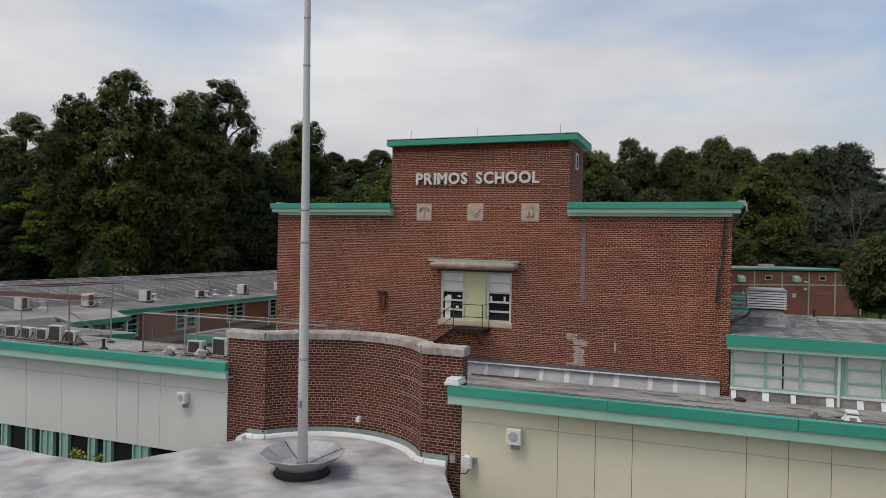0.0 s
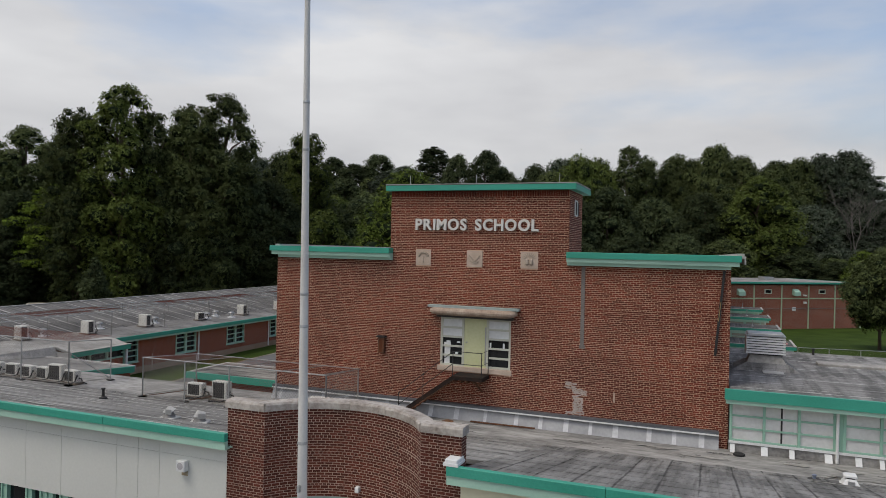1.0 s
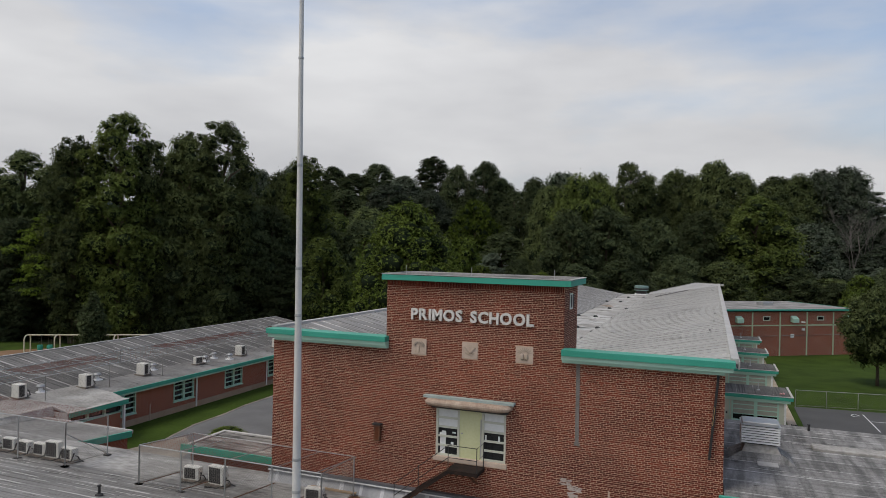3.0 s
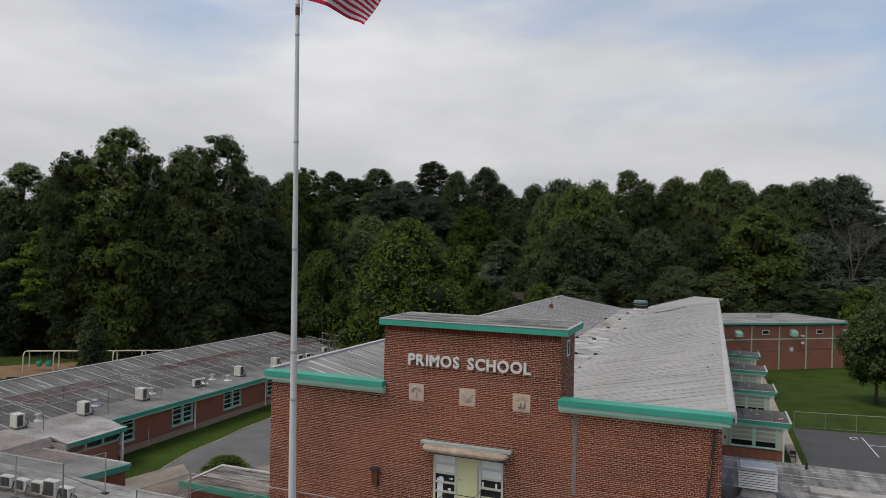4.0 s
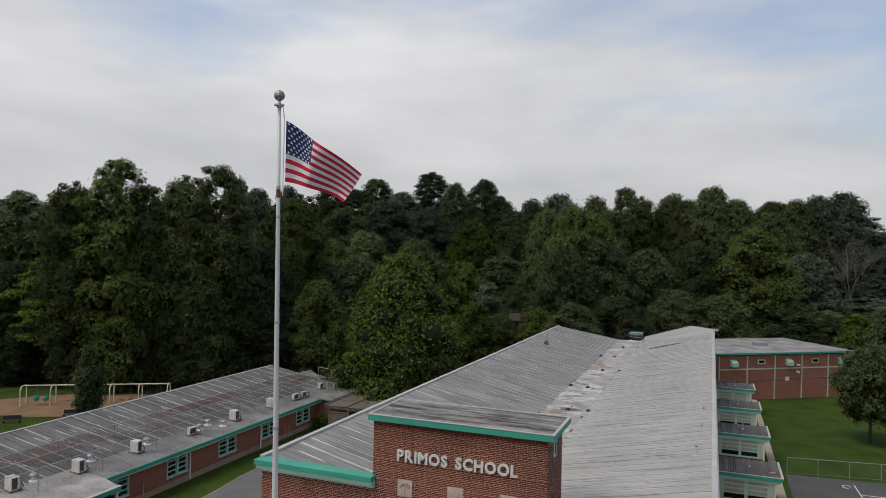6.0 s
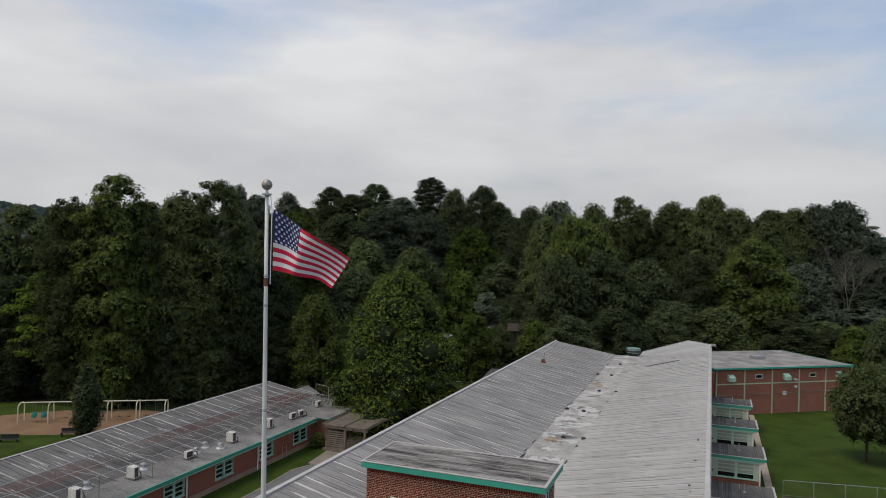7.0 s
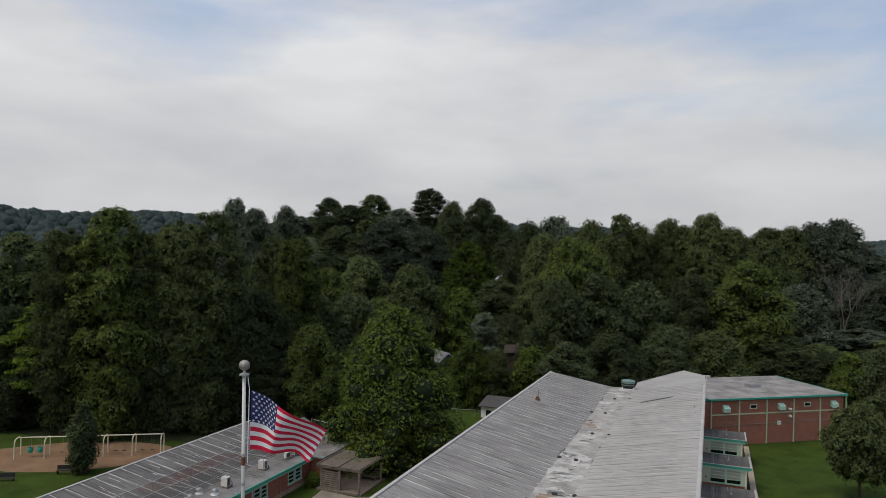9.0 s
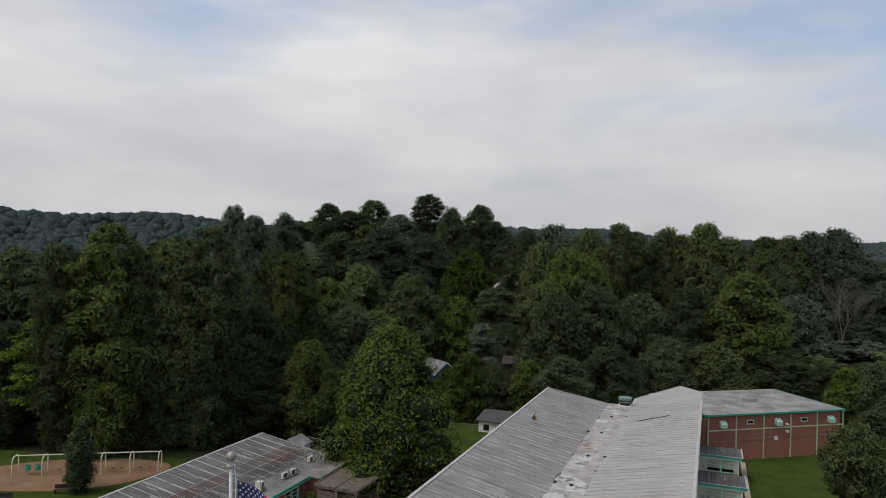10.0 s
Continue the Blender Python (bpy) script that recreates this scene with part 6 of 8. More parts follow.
# raised letters
sign = thing("school_sign", "raised off-white metal letters on the brick tower", "sign")
LETTER = mat("off_white_letter", (0.6, 0.58, 0.53), (0.72, 0.7, 0.66), rough=0.5, fine=30, coarse=3, bump=0.05)
def letter_mesh(ch):
    c = bpy.data.curves.new("letter", "FONT")
    c.body, c.size, c.extrude, c.offset = ch, 1.0, 0.05, 0.03
    c.resolution_u = 3
    o = new("letter", c)
    dg = bpy.context.evaluated_depsgraph_get()
    me = bpy.data.meshes.new_from_object(o.evaluated_get(dg))
    bpy.data.objects.remove(o)
    return me
for word, xa, xb in (("PRIMOS", 0.08, 2.41), ("SCHOOL", 2.78, 5.48)):
    metas = []
    for ch in word:
        me = letter_mesh(ch)
        co = np.empty(len(me.vertices) * 3)
        me.vertices.foreach_get("co", co)
        co = co.reshape(-1, 3)
        metas.append((me, co.min(0), co.max(0)))
    cap = 0.5 / max(m[2][1] - m[1][1] for m in metas if True)
    total = sum(m[2][0] - m[1][0] for m in metas)
    gap = 0.06
    sx = (xb - xa - gap * (len(word) - 1)) / total
    x = xa
    for ch, (me, lo, hi) in zip(word, metas):
        me.materials.clear()
        me.materials.append(LETTER)
        o = new("letter", me)
        o.parent = sign
        o.matrix_basis = Matrix(((sx, 0, 0, x - lo[0] * sx), (0, 0, -1, FRONT - 0.07), (0, cap, 0, 10.62 - lo[1] * cap), (0, 0, 0, 1)))
        x += (hi[0] - lo[0]) * sx + gap

# upstand where the low roof meets the hall
up = thing("trim_upstand", "grey felt upstand with silver patches and a metal cap", "flashing", kind="structure")
part("felt", Mesh().add([(X0, FRONT - 0.32, 2.72), (X1 - 0.3, FRONT - 0.32, 2.72), (X1 - 0.3, FRONT - 0.1, 3.22), (X0, FRONT - 0.1, 3.22), (X0, FRONT, 2.72), (X1 - 0.3, FRONT, 2.72), (X1 - 0.3, FRONT, 3.22), (X0, FRONT, 3.22)], [(0, 1, 2, 3), (1, 5, 6, 2), (3, 2, 6, 7), (4, 0, 3, 7)]), mat("grey_upstand", (0.3, 0.3, 0.3), (0.44, 0.44, 0.44), rough=0.8, fine=8, coarse=1.3, bump=0.2), up)
part("metal_cap", Mesh().box(X0, X1 - 0.3, FRONT - 0.24, FRONT - 0.0125, 3.221, 3.36), mat("dark_zinc", (0.1, 0.105, 0.115), (0.17, 0.175, 0.185), rough=0.5, fine=10, coarse=1, bump=0.05, metal=0.4), up, "dark zinc cap")
part("white_lip", Mesh().box(X0, X1 - 0.3, FRONT - 0.27, FRONT - 0.241, 3.21, 3.26), WHITE, up)
SILVER = mat("silver_patch", (0.5, 0.5, 0.5), (0.68, 0.68, 0.68), rough=0.6, fine=12, coarse=3, bump=0.2)
x = X0 + 0.4
while x < X1 - 0.6:
    w_ = rp.uniform(0.12, 0.22)
    part("silver_patch", Mesh().beam((x + w_ / 2, FRONT - 0.325, 2.74), (x + w_ / 2, FRONT - 0.108, 3.2), w_, 0.012), SILVER, up)
    x += rp.uniform(0.9, 1.3)
solo("rust_bar", Mesh().beam((2.9, -0.75, 2.77), (5.6, -0.72, 2.78), 0.07, 0.05), RUST, "rusty iron bar lying on the low roof", "iron bar")
for (x, y), r in (((-2.2, -0.95), 0.28), ((2.0, -1.0), 0.25)):
    heap = Mesh().lathe([(r, 0.0), (r * 0.7, 0.03), (r * 0.3, 0.055), (0.0, 0.06)], (x, y, 2.735), 12)
    solo("rust_stain", heap, mat("rust_stain_mat", (0.14, 0.07, 0.035), (0.24, 0.13, 0.07), rough=0.95, fine=20, coarse=5, bump=0.3), "small heap of rusty grit on the roof", "grit")

# ---- boxes on the front walls ----
def horn(x, z, s, label):
    b = thing("wall_speaker", label, "loudspeaker", "wall speakers")
    part("case", Mesh().box(x - s / 2, x + s / 2, WY - 0.2, WY - 0.003, z - s / 2, z + s / 2, c=0.02), WHITE, b)
    m = Mesh()
    n = 20
    m.add([(x + s * 0.3 * math.cos(2 * math.pi * k / n), WY - 0.207, z + s * 0.3 * math.sin(2 * math.pi * k / n)) for k in range(n)] + [(x + s * 0.33 * math.cos(2 * math.pi * k / n), WY - 0.2, z + s * 0.33 * math.sin(2 * math.pi * k / n)) for k in range(n)], [tuple(range(n - 1, -1, -1))] + [(k, k + n, (k + 1) % n + n, (k + 1) % n) for k in range(n)])
    part("grille", m, mat("pink_grey_grille", (0.38, 0.36, 0.36), (0.48, 0.46, 0.46), rough=0.7, fine=60, coarse=5, bump=0.2), b, "round grey grille")
    part("rust_streak", Mesh().box(x - 0.1, x + 0.12, WY - 0.006, WY - 0.002, z - s / 2 - 0.16, z - s / 2 - 0.005), mat("rust_streak_mat", (0.36, 0.26, 0.13), (0.5, 0.45, 0.32), rough=0.8, fine=9, coarse=5, bump=0), b)
horn(-1.94, 3.52, 0.31, "square white wall loudspeaker on the grey wall")
horn(7.8, 3.57, 0.36, "square white wall loudspeaker on the beige wall")
wb = thing("wall_socket_box", "small pale box on the curved brick screen", "electric box")
part("case", Mesh().box(2.95, 3.07, -10.78, -10.62, 3.08, 3.22, c=0.015), WHITE, wb)
an = thing("wall_antenna", "rounded white antenna panel with a looped cable", "antenna")
part("panel", Mesh().box(6.52, 6.8, WY - 0.2, WY - 0.1, 2.68, 3.0, c=0.05), WHITE, an)
part("bracket", Mesh().box(6.62, 6.86, WY - 0.1, WY - 0.002, 2.78, 2.92), STEEL, an)
part("cable", Mesh().tube([(6.72, WY - 0.12, 2.68), (6.62, WY - 0.08, 2.52), (6.45, WY - 0.06, 2.5), (6.32, WY - 0.06, 2.6), (6.28, WY - 0.05, 2.75)], 0.012, 6), BLACK, an)
part("junction_box", Mesh().box(6.2, 6.34, WY - 0.1, WY - 0.013, 2.74, 2.92), STEEL, an)

# ---- flagpole ----
PX, PY = 3.28, -13.94
CZ = 2.66
pole = thing("flagpole", "tall tapered grey metal flagpole with a ball top", "flagpole")
def pole_at(z):
    f = (z - 3.4) / 20.4
    return (PX - 0.23 * f, PY, z)
def thick(z):
    return float(np.interp(z, [2.6, 5.3, 8, 12, 15.6, 18, 20.6, 23.2], [0.122, 0.113, 0.1, 0.079, 0.065, 0.056, 0.048, 0.042]))
zs = [2.62, 5.3, 8.0, 8.05, 12.1, 13.2, 15.6, 18.1, 20.6, 23.2]
part("shaft", Mesh().tube([pole_at(z) for z in zs], [thick(z) for z in zs], 16), POLE, pole, smooth=True)
for z in (5.3, 8.0, 8.75, 12.1, 13.2, 15.6, 18.1, 20.6, 21.3):
    r = thick(z) + 0.002
    part("collar", Mesh().tube([pole_at(z - 0.035), pole_at(z), pole_at(z + 0.035)], [r, r + 0.007, r], 16), STEEL, pole)
part("rust_sleeve", Mesh().tube([pole_at(21.05), pole_at(21.25)], 0.052, 12), RUST, pole)
part("truck", Mesh().lathe([(0.05, 0), (0.06, 0.03), (0.12, 0.05), (0.12, 0.08), (0.04, 0.1), (0.03, 0.16)], pole_at(23.18), 14), STEEL, pole)
bx, by, bz = pole_at(23.47)
part("ball", Mesh().lathe([(0.128 * math.sin(math.pi * k / 12), -0.128 * math.cos(math.pi * k / 12)) for k in range(13)], (bx, by, bz), 20), mat("tarnished_ball", (0.22, 0.2, 0.17), (0.4, 0.37, 0.33), rough=0.45, fine=15, coarse=6, bump=0.1, metal=0.5), pole, "tarnished metal ball", smooth=True)
hx = Vector(pole_at(22.9)) + RIGHT * 0.13
part("halyard", Mesh().tube([Vector(pole_at(23.2)) + RIGHT * 0.09, hx, Vector(pole_at(21.1)) + RIGHT * 0.1], 0.012, 5), WHITE, pole, "white halyard")
part("cleat", Mesh().box(PX - 0.03, PX + 0.03, PY - 0.2, PY - 0.12, 4.2, 4.35), STEEL, pole)
fun = thing("pole_collar_funnel", "grey sheet-metal funnel round the foot of the flagpole", "roof flashing")
part("bowl", Mesh().lathe([(0.5, 0.02), (0.56, 0.06), (0.58, 0.2), (0.97, 0.47), (1.0, 0.49), (0.97, 0.5), (0.5, 0.24), (0.16, 0.2), (0.14, 0.24)], (PX, PY, CZ), 10), mat("dull_zinc", (0.3, 0.3, 0.3), (0.46, 0.46, 0.46), rough=0.6, fine=8, coarse=1.5, bump=0.1, metal=0.3), fun)
part("drum", Mesh().lathe([(0.66, 0.002), (0.66, 0.02), (0.6, 0.04), (0.6, 0.19)], (PX, PY, CZ), 24), BLACK, fun, "tarred black drum")
for a in (0.7, 2.6):
    part("strap", Mesh().beam((PX + 0.95 * math.cos(a), PY + 0.95 * math.sin(a), 3.17), (PX + 0.2 * math.cos(a), PY + 0.2 * math.sin(a), 2.9), 0.014, 0.012), BLACK, fun)

flag = thing("flag", "red, white and blue striped flag with white stars, hanging half open", "flag")
RED = mat("flag_red", (0.5, 0.012, 0.04), (0.6, 0.02, 0.055), rough=0.8, fine=80, coarse=4, bump=0.05)
FWHITE = mat("flag_white", (0.68, 0.66, 0.64), (0.76, 0.74, 0.72), rough=0.8, fine=80, coarse=4, bump=0.05)
BLUE = mat("flag_blue", (0.02, 0.028, 0.1), (0.03, 0.04, 0.13), rough=0.8, fine=80, coarse=4, bump=0.05)
top_h = Vector(pole_at(22.88)) + RIGHT * 0.12
def cloth(u, v):
    """A point of the flag: u along the fly, v down the hoist."""
    run = 1.72 * u + 0.06 * math.sin(6.5 * u + 1.0)
    drop = 1.12 * u**1.1 + 1.45 * v * (1 - 0.5 * u) + 0.05 * math.sin(7 * u) * u
    fold = 0.17 * math.sin(8.0 * u + 2.2 * v) * min(1, 2.5 * u) + 0.05 * math.sin(15 * u - 3 * v) * u
    run -= 0.38 * u * u * v
    return top_h + RIGHT * run + Vector((0, 0, -drop)) + DEEP * (fold + 0.55 * u)
NU = 48
for s in range(13):
    u0 = 0.4 if s < 7 else 0.0
    m = Mesh()
    us = [u0 + (1 - u0) * k / NU for k in range(NU + 1)]
    vs = [cloth(u, v) for v in (s / 13, (s + 0.5) / 13, (s + 1) / 13) for u in us]
    n = NU + 1
    m.add(vs, [(j * n + k, j * n + k + 1, (j + 1) * n + k + 1, (j + 1) * n + k) for j in range(2) for k in range(NU)])
    part("stripe", m, RED if s % 2 == 0 else FWHITE, flag, smooth=True)
m = Mesh()
us, vv = [0.4 * k / 24 for k in range(25)], [7 / 13 * k / 14 for k in range(15)]
m.add([cloth(u, v) for v in vv for u in us], [(j * 25 + k, j * 25 + k + 1, (j + 1) * 25 + k + 1, (j + 1) * 25 + k) for j in range(14) for k in range(24)])
canton = part("canton", m, BLUE, flag, smooth=True)
for j in range(9):
    for k in range(6 if j % 2 == 0 else 5):
        u = 0.4 * ((k + 0.5) / 6 + (0 if j % 2 == 0 else 0.5 / 6))
        v = 7 / 13 * (j + 0.5) / 9
        for side in (-0.006, 0.006):
            m = Mesh()
            pts = []
            for q in range(10):
                r = 0.045 if q % 2 == 0 else 0.018
                a = math.pi / 2 + q * math.pi / 5
                pts.append(cloth(u + r * math.cos(a) / 2.1, v - r * math.sin(a) / 1.45) + DEEP * side)
            m.add(pts, [tuple(range(10))])
            if side < 0:
                part("star", m, FWHITE, canton)

# ---- roof plant: air conditioners, fences, cages ----
def roof_z(y):
    return max(EZ - 0.02 - 1.9 * (y - EY) / (-2.6 - EY), 2.74) + 0.01


def ac_unit(w, h, d=0.34):
    """An outdoor air conditioner: casing, dark fan grille with bars, feet on a timber sleeper."""
    u = thing("air_conditioner", "boxy off-white outdoor air conditioner on a roof sleeper", "air conditioner", "roof air conditioners")
    part("casing", Mesh().box(-w / 2, w / 2, -d / 2, d / 2, 0.1, 0.1 + h, c=0.02), ACBODY, u)
    g_ = part("grille", Mesh().box(-w / 2 + 0.07, w / 2 - 0.16, -d / 2 - 0.012, -d / 2 - 0.001, 0.16, 0.04 + h), BLACK, u, "dark fan grille")
    for k in range(5):
        x = -w / 2 + 0.07 + (w - 0.23) * (k + 0.5) / 5
        part("bar", Mesh().box(x - 0.004, x + 0.004, -d / 2 - 0.022, -d / 2 - 0.0125, 0.16, 0.04 + h), WIRE, g_)
    for k in range(4):
        z = 0.16 + (h - 0.12) * (k + 0.5) / 4
        part("bar", Mesh().box(-w / 2 + 0.07, w / 2 - 0.16, -d / 2 - 0.026, -d / 2 - 0.0225, z - 0.004, z + 0.004), WIRE, g_)
    part("side_panel", Mesh().box(w / 2 - 0.14, w / 2 - 0.02, -d / 2 - 0.01, -d / 2 - 0.001, 0.2, 0.05 + h), ACBODY, u)
    part("sleeper", Mesh().box(-w / 2 - 0.1, w / 2 + 0.12, -d / 2 - 0.1, d / 2 + 0.1, 0, 0.099), WOOD, u)
    part("pipe", Mesh().tube([(w / 2 - 0.02, 0.05, 0.3), (w / 2 + 0.14, 0.08, 0.28), (w / 2 + 0.2, 0.12, 0.12), (w / 2 + 0.4, 0.2, 0.04)], 0.03, 6), BLACK, u, "black insulated pipe")
    part("hose", Mesh().tube([(w / 2 + 0.02, -0.05, 0.42), (w / 2 + 0.2, -0.2, 0.5), (w / 2 + 0.24, -0.36, 0.2), (w / 2 - 0.1, -0.5, 0.08), (0.0, -0.42, 0.06), (-0.3, -0.52, 0.05)], 0.035, 6), BLACK, u, "black insulated hose")
    return u
small_ac, big_ac, deep_ac = ac_unit(0.82, 0.58), ac_unit(0.86, 0.8), ac_unit(0.58, 0.86, 0.78)
first = {id(small_ac): True, id(big_ac): True, id(deep_ac): True}
def put_ac(src, x, y, z, turn=0):
    m = pose(x, y, z, 0, 0, turn)
    if first.pop(id(src), False):
        src.matrix_basis = m
        return src
    return copy_thing(src, m)
for k, (x, big) in enumerate(((-23.9, 0), (-22.7, 0), (-21.5, 0), (-20.35, 0), (-19.3, 0), (-18.35, 1), (-17.4, 0))):
    put_ac(big_ac if big else small_ac, x, -2.35 - 0.05 * (k % 2), 2.75, 4 * (k % 3) - 4)
put_ac(small_ac, -9.95, -2.1, 2.75, 3)
put_ac(big_ac, -8.5, -2.15, 2.75, -2)
put_ac(small_ac, -3.4, -2.2, 2.75, 5)
for k, (x, y, z, big) in enumerate(((-30.4, 4.9, 3.3, 1), (-29.7, 9.5, 3.25, 1), (-29.7, 14.9, 3.25, 1), (-29.4, 20.9, 3.23, 0), (-29.35, 26.6, 3.22, 1), (-29.3, 32.4, 3.22, 1), (-29.1, 36.6, 3.21, 0), (-29.0, 38.0, 3.2, 0), (-29.6, 42.6, 3.25, 0))):
    put_ac(deep_ac if big else small_ac, x, y, z + 0.01 + LW, 82 + 5 * (k % 3))


def chain_link(m, a, b, height, step=0.13, width=0.0045, z2=None):
    """Woven wire between two points: two sets of slanting wires."""
    a, b = Vector(a), Vector(b)
    n = max(2, int((b - a).length / step))
    k_up = max(1, int(height / step))
    for k in range(-k_up, n):
        for s in (1, -1):
            f0, f1 = (k / n, (k + k_up) / n) if s > 0 else ((k + k_up) / n, k / n)
            z0, z1 = 0.0, height
            lo, hi = min(f0, f1), max(f0, f1)
            if hi <= 0 or lo >= 1:
                continue
            def clip(f):
                return min(max(f, 0), 1)
            c0, c1 = clip(f0), clip(f1)
            za, zb = height * (c0 - f0) / (f1 - f0), height * (c1 - f0) / (f1 - f0)
            p, q = a.lerp(b, c0) + Vector((0, 0, za)), a.lerp(b, c1) + Vector((0, 0, zb))
            if (q - p).length > 0.02:
                m.beam(p, q, width)
    return m


def net(m, x0, x1, y0, y1, z, step=0.2, width=0.008):
    for k in range(int((x1 - x0 + y1 - y0) / step) + 1):
        d = k * step
        for s in (0, 1):
            xa, ya = (x0 + min(d, x1 - x0), y0 + max(0, d - (x1 - x0)))
            xb, yb = (x0 + max(0, d - (y1 - y0)), y0 + min(d, y1 - y0))
            if s:
                ya, yb = y0 + y1 - ya, y0 + y1 - yb
            if abs(xa - xb) > 0.05:
                m.beam((xa, ya, z), (xb, yb, z), width)
    return m
RUSTWIRE = mat("rusty_wire", (0.15, 0.05, 0.035), (0.23, 0.08, 0.055), rough=0.9, fine=10, coarse=1, bump=0)


def fence(name, label, corners, height, spacing=2.6, group="", foot=None, wire_step=0.13, wire=0.0045):
    f = thing(name, label, "fence", group)
    for (xa, ya, za), (xb, yb, zb) in zip(corners, corners[1:]):
        a, b = Vector((xa, ya, za)), Vector((xb, yb, zb))
        n = max(1, round((b - a).length / spacing))
        for k in range(n + 1):
            p = a.lerp(b, k / n)
            post = part("post", Mesh().tube([p, p + Vector((0, 0, height))], 0.03, 8), STEEL, f)
            if foot:
                part("foot", Mesh().box(p.x - 0.15, p.x + 0.15, p.y - 0.12, p.y + 0.12, p.z, p.z + 0.06), TAR_AND_SHADE, post)
        part("top_rail", Mesh().tube([a + Vector((0, 0, height)), b + Vector((0, 0, height))], 0.024, 6), STEEL, f)
        part("bottom_rail", Mesh().tube([a + Vector((0, 0, 0.12)), b + Vector((0, 0, 0.12))], 0.015, 6), WIRE, f)
        part("wire_mesh", chain_link(Mesh(), a + Vector((0, 0, 0.08)), b + Vector((0, 0, 0.08)), height - 0.1, wire_step, wire), WIRE, f, kind="stuff")
    return f
enc = fence("roof_fence", "chain-link fence round a row of air conditioners", [(-32, -3.6, 2.95), (-16.25, -3.56, 2.95), (-16.5, -0.85, 2.74)], 2.1, 3.0, foot=True)
part("brace", Mesh().tube([(-16.27, -3.5, 4.5), (-16.48, -0.95, 2.9)], 0.022, 6), STEEL, enc)
part("top_net", net(Mesh(), -32, -16.3, -3.5, -0.9, 5.03, 0.2, 0.007), RUSTWIRE, enc, "rusty wire top net", kind="stuff")
cage = fence("roof_cage", "chain-link cage over air conditioners with a rusty net top", [(-11.1, -0.8, 2.74), (-11.1, -4.2, 3.05), (-1.9, -4.2, 3.05), (-2.3, -0.8, 2.74)], 1.75, 2.35, foot=True)
for x in (-11.1, -8.9, -6.3, -4.0, -2.2):
    part("roof_rail", Mesh().tube([(x, -4.2, 4.79), (x, -0.8, 4.5)], 0.02, 6), STEEL, cage)
    part("floor_bar", Mesh().beam((x, -4.1, 3.1), (x, -0.9, 2.8), 0.05, 0.03), RUST, cage)
part("back_rail", Mesh().tube([(-11.1, -0.8, 4.5), (-2.3, -0.8, 4.5)], 0.022, 6), STEEL, cage)
nm_ = net(Mesh(), -11.1, -2.2, -4.2, -0.8, 0.0, 0.14, 0.013)
nm_.v = [(x, y, 4.66 + 0.29 * (-2.5 - y) / 3.4) for x, y, z in nm_.v]
part("top_net", nm_, RUSTWIRE, cage, "rusty wire top net", kind="stuff")
solo("rusty_plank", Mesh().box(-4.6, -2.3, -0.62, -0.44, 2.75, 2.83), mat("tan_plank", (0.35, 0.23, 0.12), (0.45, 0.32, 0.18), rough=0.9, fine=12, coarse=2, bump=0.2), "tan timber plank lying at the foot of the wall", "plank")

# long open cage on the left wing's roof
long_cage = thing("roof_cage", "long rusty open pipe cage on a felt roof", "cage", at=(0, 0, LW))
ys = [-5.0 + 5.25 * k for k in range(10)]
for y in ys:
    for x, z in ((-28.75, 3.18), (-33.2, 3.74)):
        part("post", Mesh().tube([(x, y, z), (x, y, 4.83)], 0.026, 6), WIRE, long_cage)
    part("cross_rail", Mesh().tube([(-28.75, y, 4.83), (-33.2, y, 4.83)], 0.022, 6), STEEL, long_cage)
    part("brace", Mesh().tube([(-33.1, y + 0.3, 4.8), (-31.2, y + 1.4, 3.5)], 0.018, 6), WIRE, long_cage)
for x, z in ((-28.75, 3.18), (-31.0, 3.5), (-33.2, 3.84)):
    part("rail", Mesh().tube([(x, ys[0], 4.84), (x, ys[-1], 4.84)], 0.024, 6), STEEL, long_cage)
nm_ = net(Mesh(), -33.2, -28.75, ys[0], ys[-1], 0, 0.26, 0.014)
nm_.v = [(x, y, 4.85) for x, y, z in nm_.v]
part("top_net", nm_, RUSTWIRE, long_cage, "rusty wire top net", kind="stuff")
for xa, xb, ya, yb in ((-33.1, -30.2, 5.6, 13.0), (-33.1, -30.8, 19.0, 31.0), (-33.0, -29.5, 36.0, 41.5)):
    part("sagging_net", net(Mesh(), xa, xb, ya, yb, 4.8, 0.17, 0.007), RUSTWIRE, long_cage, "rusty sagging wire net", kind="stuff")
part("wire_mesh", chain_link(Mesh(), (-28.75, ys[0], 3.2), (-28.75, ys[-1], 3.2), 1.6, 0.28), WIRE, long_cage, kind="stuff")

def mushroom(x, y, z, s=1.0):
    v = thing("roof_vent", "small grey mushroom roof vent", "roof vent", "roof vents", at=(x, y, z + LW))
    v.scale = (s, s, s)
    part("base", Mesh().lathe([(0.42, 0), (0.4, 0.03), (0.16, 0.1), (0.13, 0.38)], (0, 0, 0), 12), WHITE, v)
    part("cap", Mesh().lathe([(0.13, 0.36), (0.3, 0.36), (0.3, 0.42), (0.2, 0.52), (0.0, 0.56)], (0, 0, 0), 14), STEEL, v, smooth=True)
    return v
vent1 = mushroom(-30.6, 16.9, 3.3)
for x, y, z in ((-29.9, 22.4, 3.25), (-30.9, 11.6, 3.35), (-30.3, 24.0, 3.28), (-29.0, 24.6, 3.2), (-30.0, 33.8, 3.25), (-30.8, 6.8, 3.33)):
    copy_thing(vent1, pose(x, y, z + LW))
